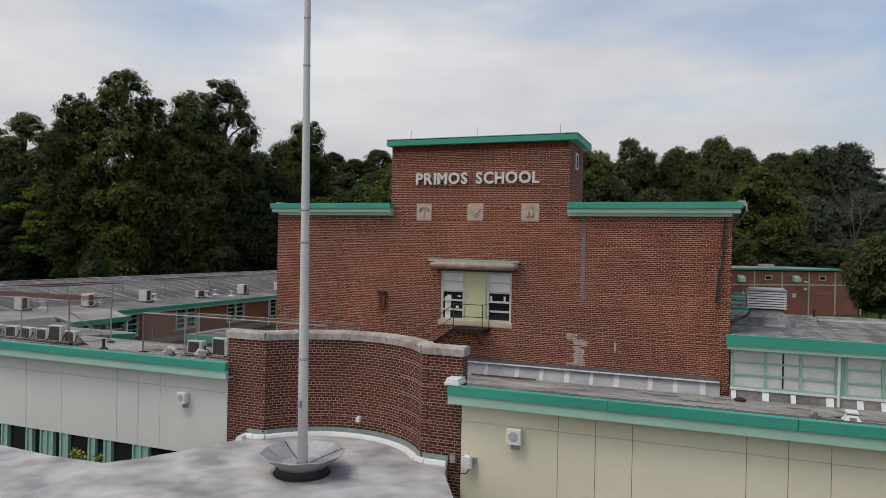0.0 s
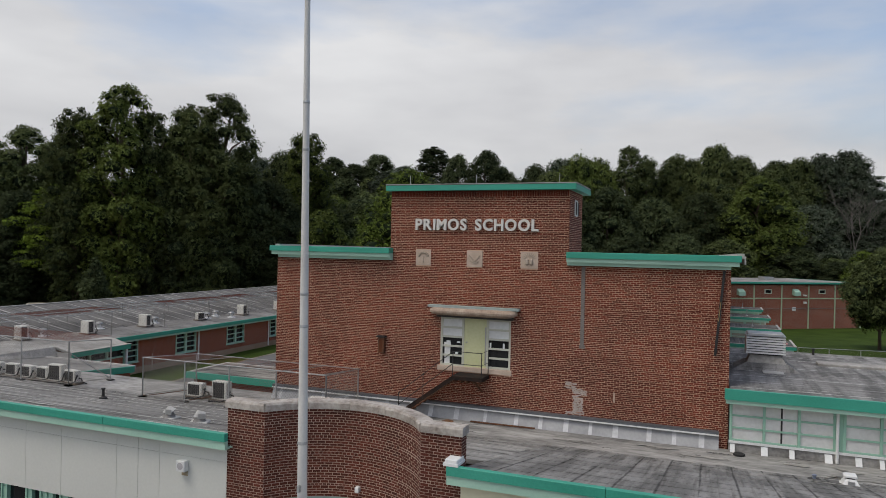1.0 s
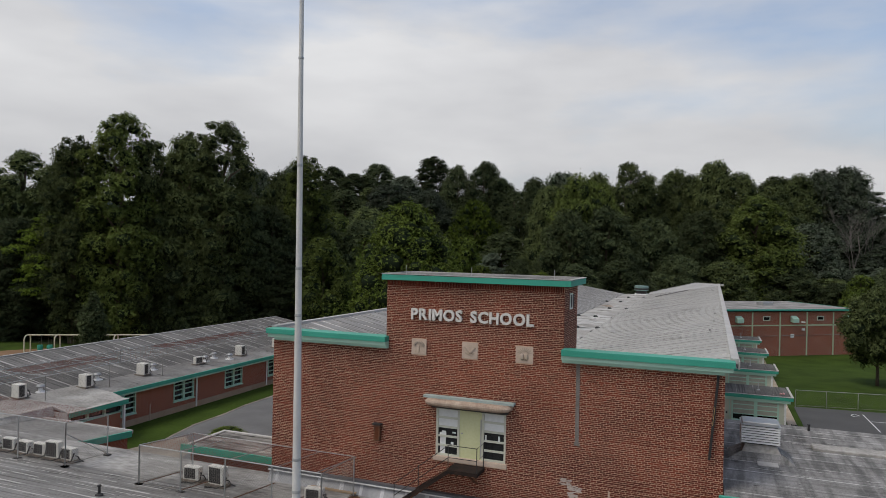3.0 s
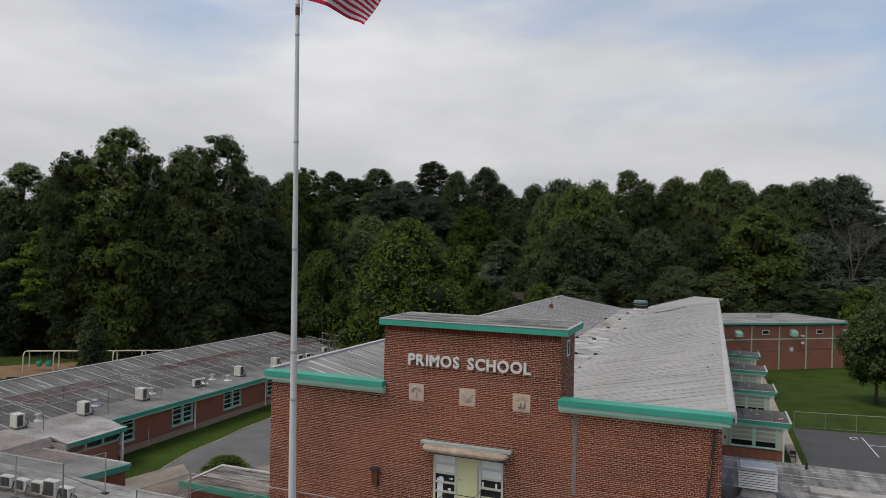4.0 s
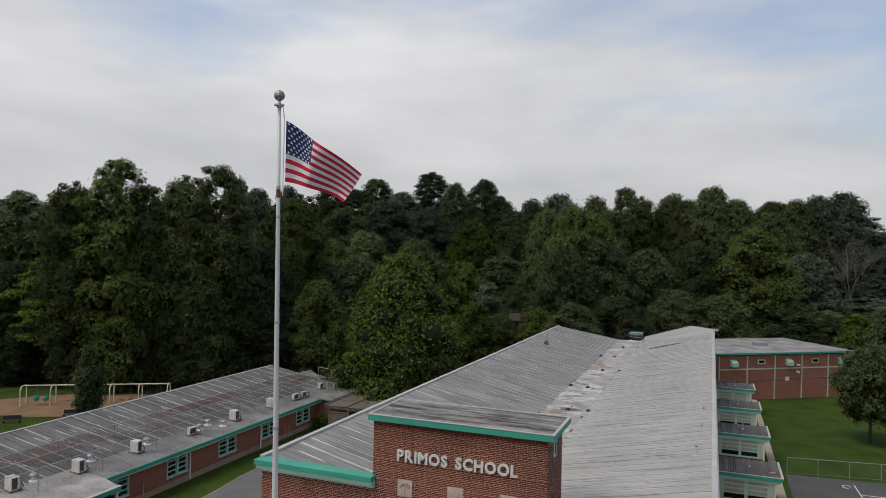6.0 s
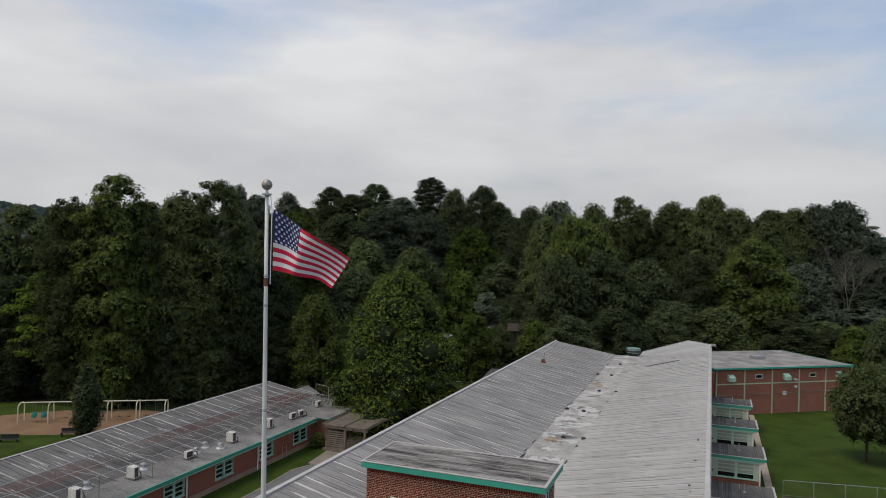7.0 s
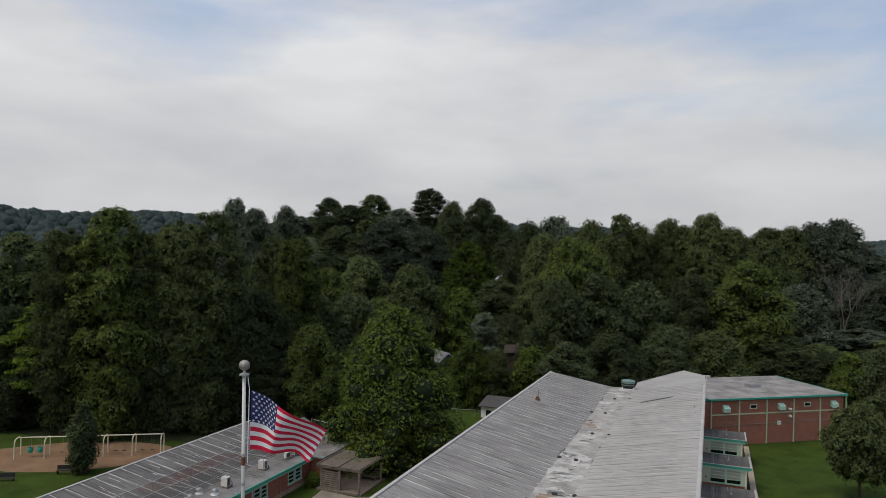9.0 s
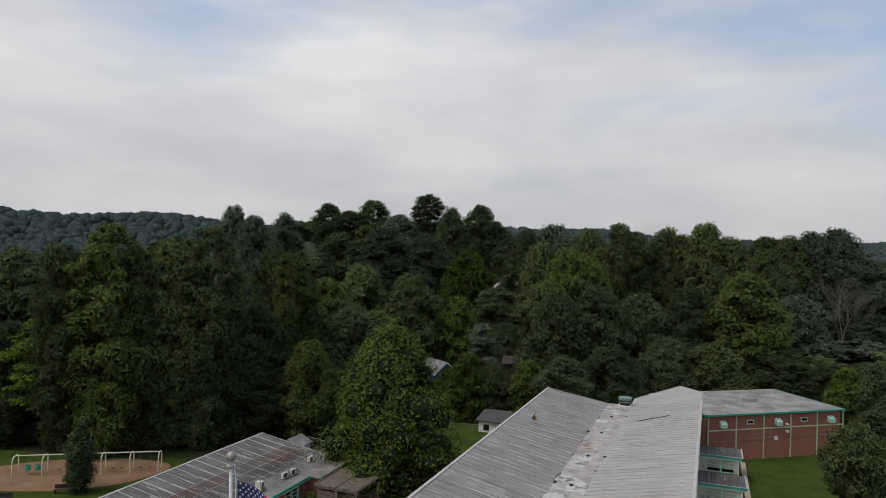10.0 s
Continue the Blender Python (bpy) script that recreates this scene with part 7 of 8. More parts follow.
def goose(x, y):  # small and battered
    v = thing("broken_roof_vent", "pale plastered roof vent with a torn metal cap", "roof vent", "broken roof vents", at=(x, y, roof_z(y)))
    part("skirt", Mesh().box(-0.4, 0.4, -0.33, 0.33, -0.08, 0.05, c=0.03), PALE_PATCH, v)
    part("stack", Mesh().lathe([(0.3, 0.04), (0.24, 0.12), (0.2, 0.25), (0.0, 0.26)], (0, 0, 0), 10), FLAT_FELT, v)
    part("cap", Mesh().add([(-0.22, -0.2, 0.26), (0.2, -0.18, 0.24), (0.25, 0.16, 0.4), (-0.15, 0.2, 0.48), (-0.05, 0, 0.52)], [(0, 1, 4), (1, 2, 4), (2, 3, 4), (3, 0, 4)]), PALE_PATCH, v)
    part("flap", Mesh().box(-0.02, 0.3, -0.22, -0.19, 0.2, 0.42), STEEL, v)
    return v
gv = goose(-4.1, -10.2)
gv.scale = (0.72, 0.72, 0.72)
copy_thing(gv, pose(-2.85, -10.25, roof_z(-10.25), 0, 0, 25))
sv = thing("saddle_vent", "white metal roof vent with a square cap on a flared saddle", "roof vent", at=(16.1, -3.5, roof_z(-3.5)))
sv.scale = (0.72, 0.72, 0.85)
part("saddle", Mesh().add([(-0.36, -0.36, -0.02), (0.36, -0.36, -0.02), (0.36, 0.36, -0.02), (-0.36, 0.36, -0.02), (-0.2, -0.2, 0.22), (0.2, -0.2, 0.22), (0.2, 0.2, 0.22), (-0.2, 0.2, 0.22)], [(0, 1, 5, 4), (1, 2, 6, 5), (2, 3, 7, 6), (3, 0, 4, 7), (4, 5, 6, 7)]), WHITE, sv)
part("opening", Mesh().box(-0.13, 0.13, -0.34, -0.2, 0.0, 0.16), STEEL, sv)
part("neck", Mesh().box(-0.15, 0.15, -0.15, 0.15, 0.221, 0.27), BLACK, sv)
part("cap", Mesh().box(-0.25, 0.25, -0.22, 0.26, 0.271, 0.37, c=0.04), WHITE, sv, "white square cap")
sp = thing("stub_pipe", "short blue-grey pipe stub on the felt roof", "vent pipe", at=(15.15, -3.3, roof_z(-3.3)))
part("pipe", Mesh().lathe([(0.05, -0.02), (0.05, 0.1), (0.07, 0.11), (0.07, 0.15), (0.0, 0.15)], (0, 0, 0), 10), mat("blue_grey_metal", (0.16, 0.19, 0.25), (0.26, 0.29, 0.35), rough=0.6, fine=12, coarse=3), sp)
part("flange", Mesh().lathe([(0.2, -0.02), (0.19, 0.02), (0.051, 0.03)], (0, 0, 0), 10), TAR_AND_SHADE, sp)
pv = thing("vent_pipe", "short black vent pipe on the felt roof", "vent pipe", "vent pipes")
part("pipe", Mesh().lathe([(0.17, 0), (0.15, 0.06), (0.06, 0.1), (0.05, 0.36), (0.08, 0.37), (0.08, 0.42), (0, 0.42)], (0, 0, 0), 10), BLACK, pv)
pv.location = (-10.3, -7.05, roof_z(-7.05))
copy_thing(pv, pose(16.9, 11.8, 4.75))
copy_thing(pv, pose(-20.5, -6.0, roof_z(-6.0)))
solo("roof_drain", Mesh().lathe([(0.2, 0), (0.2, 0.05), (0.1, 0.1), (0, 0.1)], (13.06, -1.0, roof_z(-1.0)), 10), BLACK, "black roof drain strainer", "roof drain")

# ---- annex louvre unit ----
hv = thing("roof_ventilator", "large louvred metal roof ventilator on the annex", "roof ventilator", at=(14.24, 5.3, 4.93))
hv.scale = (0.79, 0.79, 0.79)
part("cricket", Mesh().add([(-1.9, -1.25, -0.12), (1.9, -1.25, -0.12), (1.8, 1.5, -0.12), (-1.8, 1.5, -0.12), (-0.98, -0.64, 0.4), (1.12, -0.64, 0.4), (1.05, 1.1, 0.4), (-0.95, 1.1, 0.4)], [(0, 1, 5, 4), (1, 2, 6, 5), (2, 3, 7, 6), (3, 0, 4, 7), (4, 5, 6, 7)]), ROOF_ANNEX, hv, "stained felt dressed up to the curb")
part("curb", Mesh().add([(-0.92, -0.6, 0.401), (1.02, -0.6, 0.401), (0.98, 1.0, 0.401), (-0.9, 1.0, 0.401), (-0.74, -0.4, 0.8), (0.78, -0.4, 0.8), (0.78, 0.9, 0.8), (-0.74, 0.9, 0.8)], [(0, 1, 5, 4), (1, 2, 6, 5), (2, 3, 7, 6), (3, 0, 4, 7), (4, 5, 6, 7)]), LINK_FELT, hv, "pale felt curb")
# black neck and core paint in the shade below and between the louvres
part("neck", Mesh().box(-0.82, 0.86, -0.38, 0.92, 0.801, 0.88), BLACK, hv)
part("core", Mesh().box(-0.86, 0.86, -0.42, 1.02, 0.881, 1.82), BLACK, hv)
for k in range(7):
    z = 0.9 + k * 0.135
    for (xa, ya), (xb, yb), (ox, oy) in (((-0.98, -0.55), (0.98, -0.55), (0, 1)), ((0.98, -0.55), (0.98, 1.15), (-1, 0)), ((-0.98, 1.15), (-0.98, -0.55), (1, 0)), ((0.98, 1.15), (-0.98, 1.15), (0, -1))):
        d = 0.05
        blade = [(xa, ya, z), (xb, yb, z), (xb + ox * d, yb + oy * d, z + 0.075), (xa + ox * d, ya + oy * d, z + 0.075)]
        part("louvre", Mesh().slab(blade, 0.018), WHITE, hv)
part("lid", Mesh().box(-1.0, 1.0, -0.57, 1.17, 1.83, 1.87).box(-0.92, 0.92, -0.3, 1.1, 1.871, 1.97, c=0.04), STEEL, hv)
balls = thing("ball", "faded pink ball lying on a bay roof", "ball", "balls on the roof", at=(17.3, 31.6, 2.995))
part("skin", Mesh().lathe([(0.095 * math.sin(math.pi * k / 8), -0.095 * math.cos(math.pi * k / 8)) for k in range(9)], (0, 0, 0), 12), mat("faded_pink", (0.55, 0.25, 0.24), (0.65, 0.4, 0.38), rough=0.7, fine=20, coarse=4), balls, smooth=True)
copy_thing(balls, pose(17.52, 31.72, 2.995))

# ---- hall roof fittings ----
dr = thing("valley_drain", "dark dome strainer in the roof valley", "roof drain", "valley drains", at=(2.64, 60.3, 8.04))
part("dome", Mesh().lathe([(0.19, -0.03), (0.18, 0.06), (0.1, 0.12), (0, 0.13)], (0, 0, 0), 12), BLACK, dr)
for x, y in ((1.15, 52.0), (2.67, 52.1), (2.73, 42.6), (4.35, 42.8), (1.3, 33.4), (2.83, 33.1), (2.86, 24.0), (4.35, 24.2), (4.4, 61.0), (1.3, 14.5), (2.9, 14.2)):
    copy_thing(dr, pose(x, y, 8.02))
vent = thing("roof_exhaust", "round grey-green metal roof exhaust fan at the end of the valley", "roof fan", at=(3.5, 67.4, 8.06))
part("curb", Mesh().box(-0.62, 0.62, -0.6, 0.6, 0.12, 0.55), BLACK, vent)
part("flashing", Mesh().box(-0.8, 0.8, -0.75, 0.75, 0, 0.119, c=0.02), WHITE, vent)
part("drum", Mesh().lathe([(0.6, 0.5), (0.9, 0.55), (0.9, 1.1), (0.82, 1.15), (0, 1.2)], (0, 0, 0), 18), mat("tarnished_green_metal", (0.1, 0.18, 0.16), (0.24, 0.33, 0.3), rough=0.6, fine=8, coarse=3, bump=0.1, metal=0.3), vent)
part("slots", Mesh().lathe([(0.906, 0.64), (0.908, 0.85)], (0, 0, 0), 18), BLACK, vent)
pot = thing("chimney_pot", "small rusty vent pot on the roof slope", "vent pipe", at=(-4.82, 50.6, 8.98))
part("pot", Mesh().lathe([(0.32, -0.1), (0.25, 0.3), (0.2, 0.34), (0.18, 0.5), (0, 0.52)], (0, 0, 0), 10), RUST, pot)
part("rod", Mesh().tube([(0.05, 0, 0.4), (0.1, 0, 1.25)], 0.03, 6), RUST, pot)
scraps = thing("tar_patch", "black tar scraps along the valley seams", "tar patch", kind="stuff")
m = Mesh()
rs_ = random.Random(9)
for k in range(46):
    y = rs_.uniform(6, 64)
    x = rs_.choice((VX0 - 0.05, VX1 + 0.05)) + rs_.uniform(-0.12, 0.12)
    w, l_ = rs_.uniform(0.025, 0.07), rs_.uniform(0.3, 1.3)
    m.box(x - w, x + w, y, y + l_, VZ + 0.03, VZ + 0.065)
for k in range(9):
    y = rs_.uniform(4, 64)
    x = X1 - rs_.uniform(0.2, 0.6)
    z = VZ + 1.87 * (x - VX1) / (X1 + 0.3 - VX1) + 0.3 * (y - 3) / 65 + 0.03
    w, l_ = rs_.uniform(0.02, 0.06), rs_.uniform(0.1, 0.35)
    m.box(x - w, x + w, y, y + l_, z, z + 0.03)
part("scraps", m, TAR_AND_SHADE, scraps, kind="stuff")
tilted = Mesh()
tilted.beam((6.0, 57.6, 8.48), (9.6, 58.6, 9.33), 0.12, 0.06)
solo("tar_streak", tilted, TAR_AND_SHADE, "dark tarred repair strip on the roof slope", "tar patch")
# ---- potted flowers on the window sill ----
def potted(x, seed):
    g = np.random.default_rng(seed)
    t = thing("flower_pot", "potted plant with yellow flowers on the window sill", "potted plant", "window plants", at=(x, WY + 0.06, 0.621))
    part("pot", Mesh().lathe([(0.07, 0), (0.1, 0.2), (0.105, 0.2), (0.09, 0.17), (0, 0.17)], (0, 0, 0), 12), RUST, t, "dark clay pot")
    stems = Mesh()
    tips = []
    for k in range(9):
        a = 2 * math.pi * k / 9
        tip = (0.16 * math.cos(a), 0.05 * math.sin(a), 0.58 + 0.22 * g.uniform())
        tips.append(tip)
        stems.tube([(0.03 * math.cos(a), 0.02 * math.sin(a), 0.15), (0.1 * math.cos(a), 0.03 * math.sin(a), 0.4), tip], 0.008, 5)
    part("stems", stems, BARK, t)
    pos = np.array([tips[k % 9] for k in range(120)]) * np.array([1, 1, 1]) + g.normal(size=(120, 3)) * np.array([0.06, 0.02, 0.12]) - np.array([0, 0, 0.12])
    leaves = new("leaves", leaf_mesh("leaves", kites(pos, np.tile([0.0, -0.8, 0.6], (120, 1)), 0.06, g), FLOWER_LEAF))
    leaves.parent = t
    for tip in tips[:6]:
        part("flower", Mesh().lathe([(0.0, 0.05), (0.035, 0.04), (0.05, 0.0), (0.02, -0.02)], tip, 8), PETAL, t, "yellow flower")
FLOWER_LEAF = mat("house_plant_leaves", (0.04, 0.09, 0.015), (0.08, 0.15, 0.03), rough=0.6, fine=10, coarse=3, bump=0)
PETAL = mat("yellow_petals", (0.6, 0.36, 0.02), (0.75, 0.5, 0.04), rough=0.7, fine=10, coarse=3, bump=0)
for x, seed in ((-6.2, 1), (-5.95, 2), (-5.2, 3)):
    potted(x, seed)

# ---- torn and mended felt on the lower roofs ----
def felt_patches(name, label, material, count, xr, yr, height, size, seed, width=(0.025, 0.1), lift=0.028):
    """Thin ragged tongues of felt or coating, drawn out along the seams."""
    g = random.Random(seed)
    m = Mesh()
    for k in range(count):
        x, y = g.uniform(*xr), g.uniform(*yr)
        y = yr[0] + round((y - yr[0]) / 0.525) * 0.525 + g.gauss(0, 0.08)
        ln, wd = g.uniform(*size) * 0.5, g.uniform(*width)
        n = 22
        ring = []
        for i in range(n):
            a = 2 * math.pi * i / n
            q = g.uniform(0.2, 1.25)
            ring.append((x + math.cos(a) * ln * g.uniform(0.88, 1.05), y + math.copysign(abs(math.sin(a)) ** 0.5, math.sin(a)) * wd * q + 0.03 * math.sin(3 * math.cos(a) + k)))
        m.slab([(px, py, height(px, py) + lift) for px, py in ring], 0.006)
    t = thing(name, label, "felt patch", kind="stuff")
    part("scraps", m, material, t, kind="stuff")


front_z = lambda x, y: roof_z(y)
ann_z = lambda x, y: annex_z(y)
wing_z = lambda x, y: 3.32 + LW + (-30.6 - x) * (1.37 / 8.4 if x < -30.6 else 0.25 / 3.28)
def hall_z(x, y):
    f = (y - 2.95) / (RY1 - 2.95)
    if x > VX1:
        lo, hi = VZ + 0.1 * f, 9.82 - 0.26 * f
        return lo + (hi - lo) * (x - VX1) / (X1 + 0.3 - VX1)
    lo, hi = VZ + 0.05 * f, 9.82 - 0.47 * f
    return lo + (hi - lo) * (VX0 - x) / (VX0 - X0 + 0.16)


felt_patches("pale_felt_patch", "pale streaks along the seams of a sloping felt roof", PALE_PATCH, 90, (-37.6, -31.4), (-2, 45.5), wing_z, (0.4, 2.2), 11, (0.02, 0.07), 0.02)
felt_patches("dark_felt_patch", "dark streaks on a sloping felt roof", TAR_AND_SHADE, 120, (-37.4, -28.4), (-2, 45.5), wing_z, (0.4, 2.0), 12, (0.02, 0.08), 0.02)
felt_patches("dark_felt_patch", "thin dark streaks on the pale hall roof", ROOF_PLAIN, 190, (5.5, 11.2), (3.5, 66), hall_z, (0.5, 2.8), 13, (0.012, 0.035), 0.026)
felt_patches("dark_felt_patch", "thin dark streaks on the pale hall roof", ROOF_PLAIN, 260, (-5.8, -0.2), (3.5, 66), hall_z, (0.5, 2.4), 14, (0.012, 0.06), 0.026)
valley_z = lambda x, y: VZ + 0.08 * (y - 3) / 65
felt_patches("pale_felt_patch", "ragged white coating patches in the roof valley", PALE_PATCH, 46, (1.7, 3.7), (4, 67), valley_z, (0.8, 2.6), 15, (0.2, 1.1), 0.012)
SILT = mat("brown_silt", (0.2, 0.15, 0.11), (0.36, 0.28, 0.21), rough=0.95, fine=8, coarse=2, bump=0.3, contrast=2.2)
for yr in ((43.6, 47.4), (22.4, 23.6)):
    felt_patches("silt_stain", "dried brown silt in the roof valley", SILT, 3, (1.8, 2.7), yr, valley_z, (0.7, 1.6), int(yr[0]), (0.25, 0.6), 0.022)
felt_patches("dark_felt_patch", "small dark tears in the roof valley", TAR_AND_SHADE, 30, (1.5, 3.9), (4, 67), valley_z, (0.15, 0.6), 16, (0.03, 0.12), 0.03)
felt_patches("pale_felt_patch", "pale coating tongues along the seams of a felt roof", PALE_PATCH, 260, (-39, -0.9), (-11.9, -2.8), front_z, (0.3, 2.2), 3, (0.012, 0.05))
felt_patches("pale_felt_patch", "worn pale felt along the foot of a wall", LINK_FELT, 40, (7.0, 39), (-4.0, -1.0), front_z, (0.3, 1.8), 4, (0.03, 0.16), 0.014)
felt_patches("dark_felt_patch", "dark torn felt on a low roof", TAR_AND_SHADE, 60, (-39, -0.9), (-11.9, -2.8), front_z, (0.2, 1.0), 5, (0.01, 0.03))
felt_patches("dark_felt_patch", "dark torn felt on a low roof", TAR_AND_SHADE, 90, (0.5, 39), (-4.4, -0.8), front_z, (0.15, 1.1), 6, (0.01, 0.035))
felt_patches("pale_felt_patch", "pale coating tongues on the annex roof", PALE_PATCH, 60, (13.5, 39), (-0.3, 12.0), ann_z, (0.3, 1.8), 7, (0.015, 0.05))
felt_patches("dark_felt_patch", "dark torn felt on the annex roof", TAR_AND_SHADE, 60, (13.2, 39), (-0.6, 12.0), ann_z, (0.1, 0.5), 8, (0.01, 0.04))
solo("roof_duct", Mesh().box(16.6, 39.5, 7.6, 8.5, annex_z(8) - 0.05, annex_z(8) + 0.12, c=0.03), LINK_FELT, "long pale felt-covered duct on the annex roof", "roof duct")
solo("roof_mend", Mesh().box(14.1, 14.9, 3.9, 4.65, annex_z(4.6) - 0.02, annex_z(3.9) + 0.03, c=0.008), PALE_PATCH, "pale square mend in front of the roof ventilator", "roof patch")

# ---- left court ----
for y in (18.78, 28.55):
    p = thing("downpipe", "white painted downpipe on a brick classroom wall", "downpipe", "left wing downpipes")
    part("pipe", Mesh().tube([(LX + 0.1, y, 0.1), (LX + 0.1, y, 2.7)], 0.07, 8), WHITE, p)
for y in (13.6, 32.6, 33.3):
    p = thing("wall_stake", "thin pale pipe standing at the wall", "pipe", "wall stakes")
    part("pipe", Mesh().tube([(LX + 0.15, y, 0.0), (LX + 0.15, y, 1.3)], 0.03, 6), STONE, p)
pg = thing("pergola", "grey weathered timber pergola with slatted sides", "pergola", at=(-23.0, 40.0, 0.1))
for x, y in ((-2.3, -2.6), (2.4, -2.8), (2.4, 2.4), (-2.5, 2.8), (0, -2.7)):
    part("post", Mesh().box(x - 0.1, x + 0.1, y - 0.1, y + 0.1, 0, 2.3), WOOD, pg)
for y in (-2.7, 2.6):
    part("beam", Mesh().box(-2.7, 2.7, y - 0.07, y + 0.07, 2.3, 2.52), WOOD, pg)
for k in range(4):
    part("rafter", Mesh().box(-2.6 + k * 1.7, -2.5 + k * 1.7, -3.1, 3.0, 2.52, 2.68), WOOD, pg)
for k in range(26):
    part("slat", Mesh().box(-2.75, 2.75, -3.0 + k * 0.23, -2.88 + k * 0.23, 2.68, 2.72), WOOD, pg)
for k in range(9):
    part("side_slat", Mesh().box(-2.36, -0.15, -2.72, -2.69, 0.15 + k * 0.22, 0.3 + k * 0.22), WOOD, pg)
    part("side_slat", Mesh().box(-2.42, -2.39, -2.5, 2.6, 0.15 + k * 0.22, 0.3 + k * 0.22), WOOD, pg)
for k in range(4):
    part("back_slat", Mesh().box(-0.1, 2.3, 2.4, 2.43, 0.2 + k * 0.3, 0.4 + k * 0.3), WOOD, pg)
for x in (-2.55, 0.0, 2.55):
    part("top_beam", Mesh().box(x - 0.06, x + 0.06, -3.15, 3.1, 2.721, 2.83), WOOD, pg)
part("deck", Mesh().box(-2.7, 2.7, -2.9, 2.9, -0.15, 0.12), WOOD, pg)
part("bench", Mesh().box(0.2, 2.1, 1.6, 2.1, 0.45, 0.52).box(0.3, 0.4, 1.7, 2.0, 0.12, 0.449).box(1.9, 2.0, 1.7, 2.0, 0.12, 0.449), WOOD, pg)
flat("pavement_pergola", [(-24.5, 32.5), (-21.0, 31.6), (-20.6, 36.6), (-25, 37.0)], 0.07, COURT_PAVE, "pale worn concrete path by the pergola", "path")
def bush(x, y, r, h, key="column", label="round clipped green shrub"):
    return tree(key, x, y, land(x, y) + h, r, label=label, name="shrub")
bush(-26.6, 37.9, 1.1, 1.6, "broad5c", "clipped green shrub against the brick wall")
bush(-18.4, 11.0, 1.7, 1.25, "broad3c", "low rounded green shrub in the courtyard")
sh = thing("garden_shed", "white garden shed with a low gable", "shed", at=(-37.6, 51.5, -0.3))
part("wall", Mesh().box(-1.5, 1.5, -1.5, 1.5, 0, 2.5).add([(-1.5, -1.5, 2.5), (1.5, -1.5, 2.5), (0, -1.5, 3.25), (-1.5, 1.5, 2.5), (1.5, 1.5, 2.5), (0, 1.5, 3.25)], [(0, 1, 2), (5, 4, 3), (0, 2, 5, 3), (1, 4, 5, 2)]), WHITE, sh)
part("roof", Mesh().add([(-1.8, -1.7, 2.4), (0, -1.7, 3.32), (0, 1.7, 3.32), (-1.8, 1.7, 2.4), (1.8, -1.7, 2.4), (1.8, 1.7, 2.4)], [(0, 1, 2, 3), (1, 4, 5, 2)]), ROOF_PLAIN, sh)
fence("roof_cage", "chain-link cage at the end of a low felt roof", [(-32.0, 42.4, 3.42), (-28.4, 42.4, 3.02), (-28.4, 46.0, 3.02), (-32.0, 46.0, 3.42)], 1.55, 2.3, wire_step=0.2)

# ---- playground ----
sw = thing("swing_set", "cream arched metal swing frame with two teal bucket seats", "swing set")
A0, A1 = Vector((-65.2, 32.6, -0.45)), Vector((-50.9, 41.4, -0.45))
along = (A1 - A0).normalized()
side = Vector((-along.y, along.x, 0))
CREAMTUBE = mat("cream_tube", (0.55, 0.5, 0.36), (0.65, 0.6, 0.46), rough=0.5, fine=20, coarse=2, bump=0.02)
for k in range(6):
    p = A0.lerp(A1, k / 5)
    pts = [p - side * 0.95] + [p - side * 0.95 * math.cos(a) ** 0.6 + Vector((0, 0, 1.9 + 0.55 * math.sin(a))) for a in (0.0, 0.4, 0.8, 1.2, 1.5)] + [p + side * 0.95 * math.cos(a) ** 0.6 + Vector((0, 0, 1.9 + 0.55 * math.sin(a))) for a in (1.2, 0.8, 0.4, 0.0)] + [p + side * 0.95]
    part("arch", Mesh().tube(pts, 0.075, 8), CREAMTUBE, sw)
part("top_bar", Mesh().tube([A0 + Vector((0, 0, 2.45)), A1 + Vector((0, 0, 2.45))], 0.075, 8), CREAMTUBE, sw)
for f, bucket in ((0.085, 1), (0.15, 1), (0.3, 0), (0.36, 0), (0.46, 0), (0.54, 0), (0.67, 0), (0.73, 0), (0.86, 0), (0.93, 0)):
    p = A0.lerp(A1, f)
    seat = part("bucket_seat" if bucket else "seat", (Mesh().lathe([(0.1, 0.55), (0.28, 0.6), (0.36, 0.95), (0.3, 1.25), (0.24, 1.0), (0.2, 0.65)], (p.x, p.y, p.z), 10) if bucket else Mesh().box(p.x - 0.25, p.x + 0.25, p.y - 0.1, p.y + 0.1, p.z + 0.5, p.z + 0.54)), GREEN if bucket else BLACK, sw, "teal bucket seat" if bucket else "black belt seat")
    part("chain", Mesh().tube([(p.x - 0.2, p.y, p.z + 0.6), (p.x - 0.2, p.y, p.z + 2.45)], 0.012, 4).tube([(p.x + 0.2, p.y, p.z + 0.6), (p.x + 0.2, p.y, p.z + 2.45)], 0.012, 4), WIRE, seat)
bench = thing("park_bench", "black slatted park bench on the grass", "bench", "benches", at=(-58.3, 25.9, -0.42))
part("seat", Mesh().box(-0.9, 0.9, -0.25, 0.2, 0.42, 0.47), BLACK, bench)
part("backrest", Mesh().box(-0.9, 0.9, 0.2, 0.26, 0.5, 0.95), BLACK, bench)
for x in (-0.8, 0.8):
    part("leg", Mesh().box(x - 0.04, x + 0.04, -0.2, 0.22, 0, 0.42), BLACK, bench)
bench.rotation_euler = (0, 0, 0.6)
copy_thing(bench, pose(-54.9, 30.6, -0.42, 0, 0, 30))

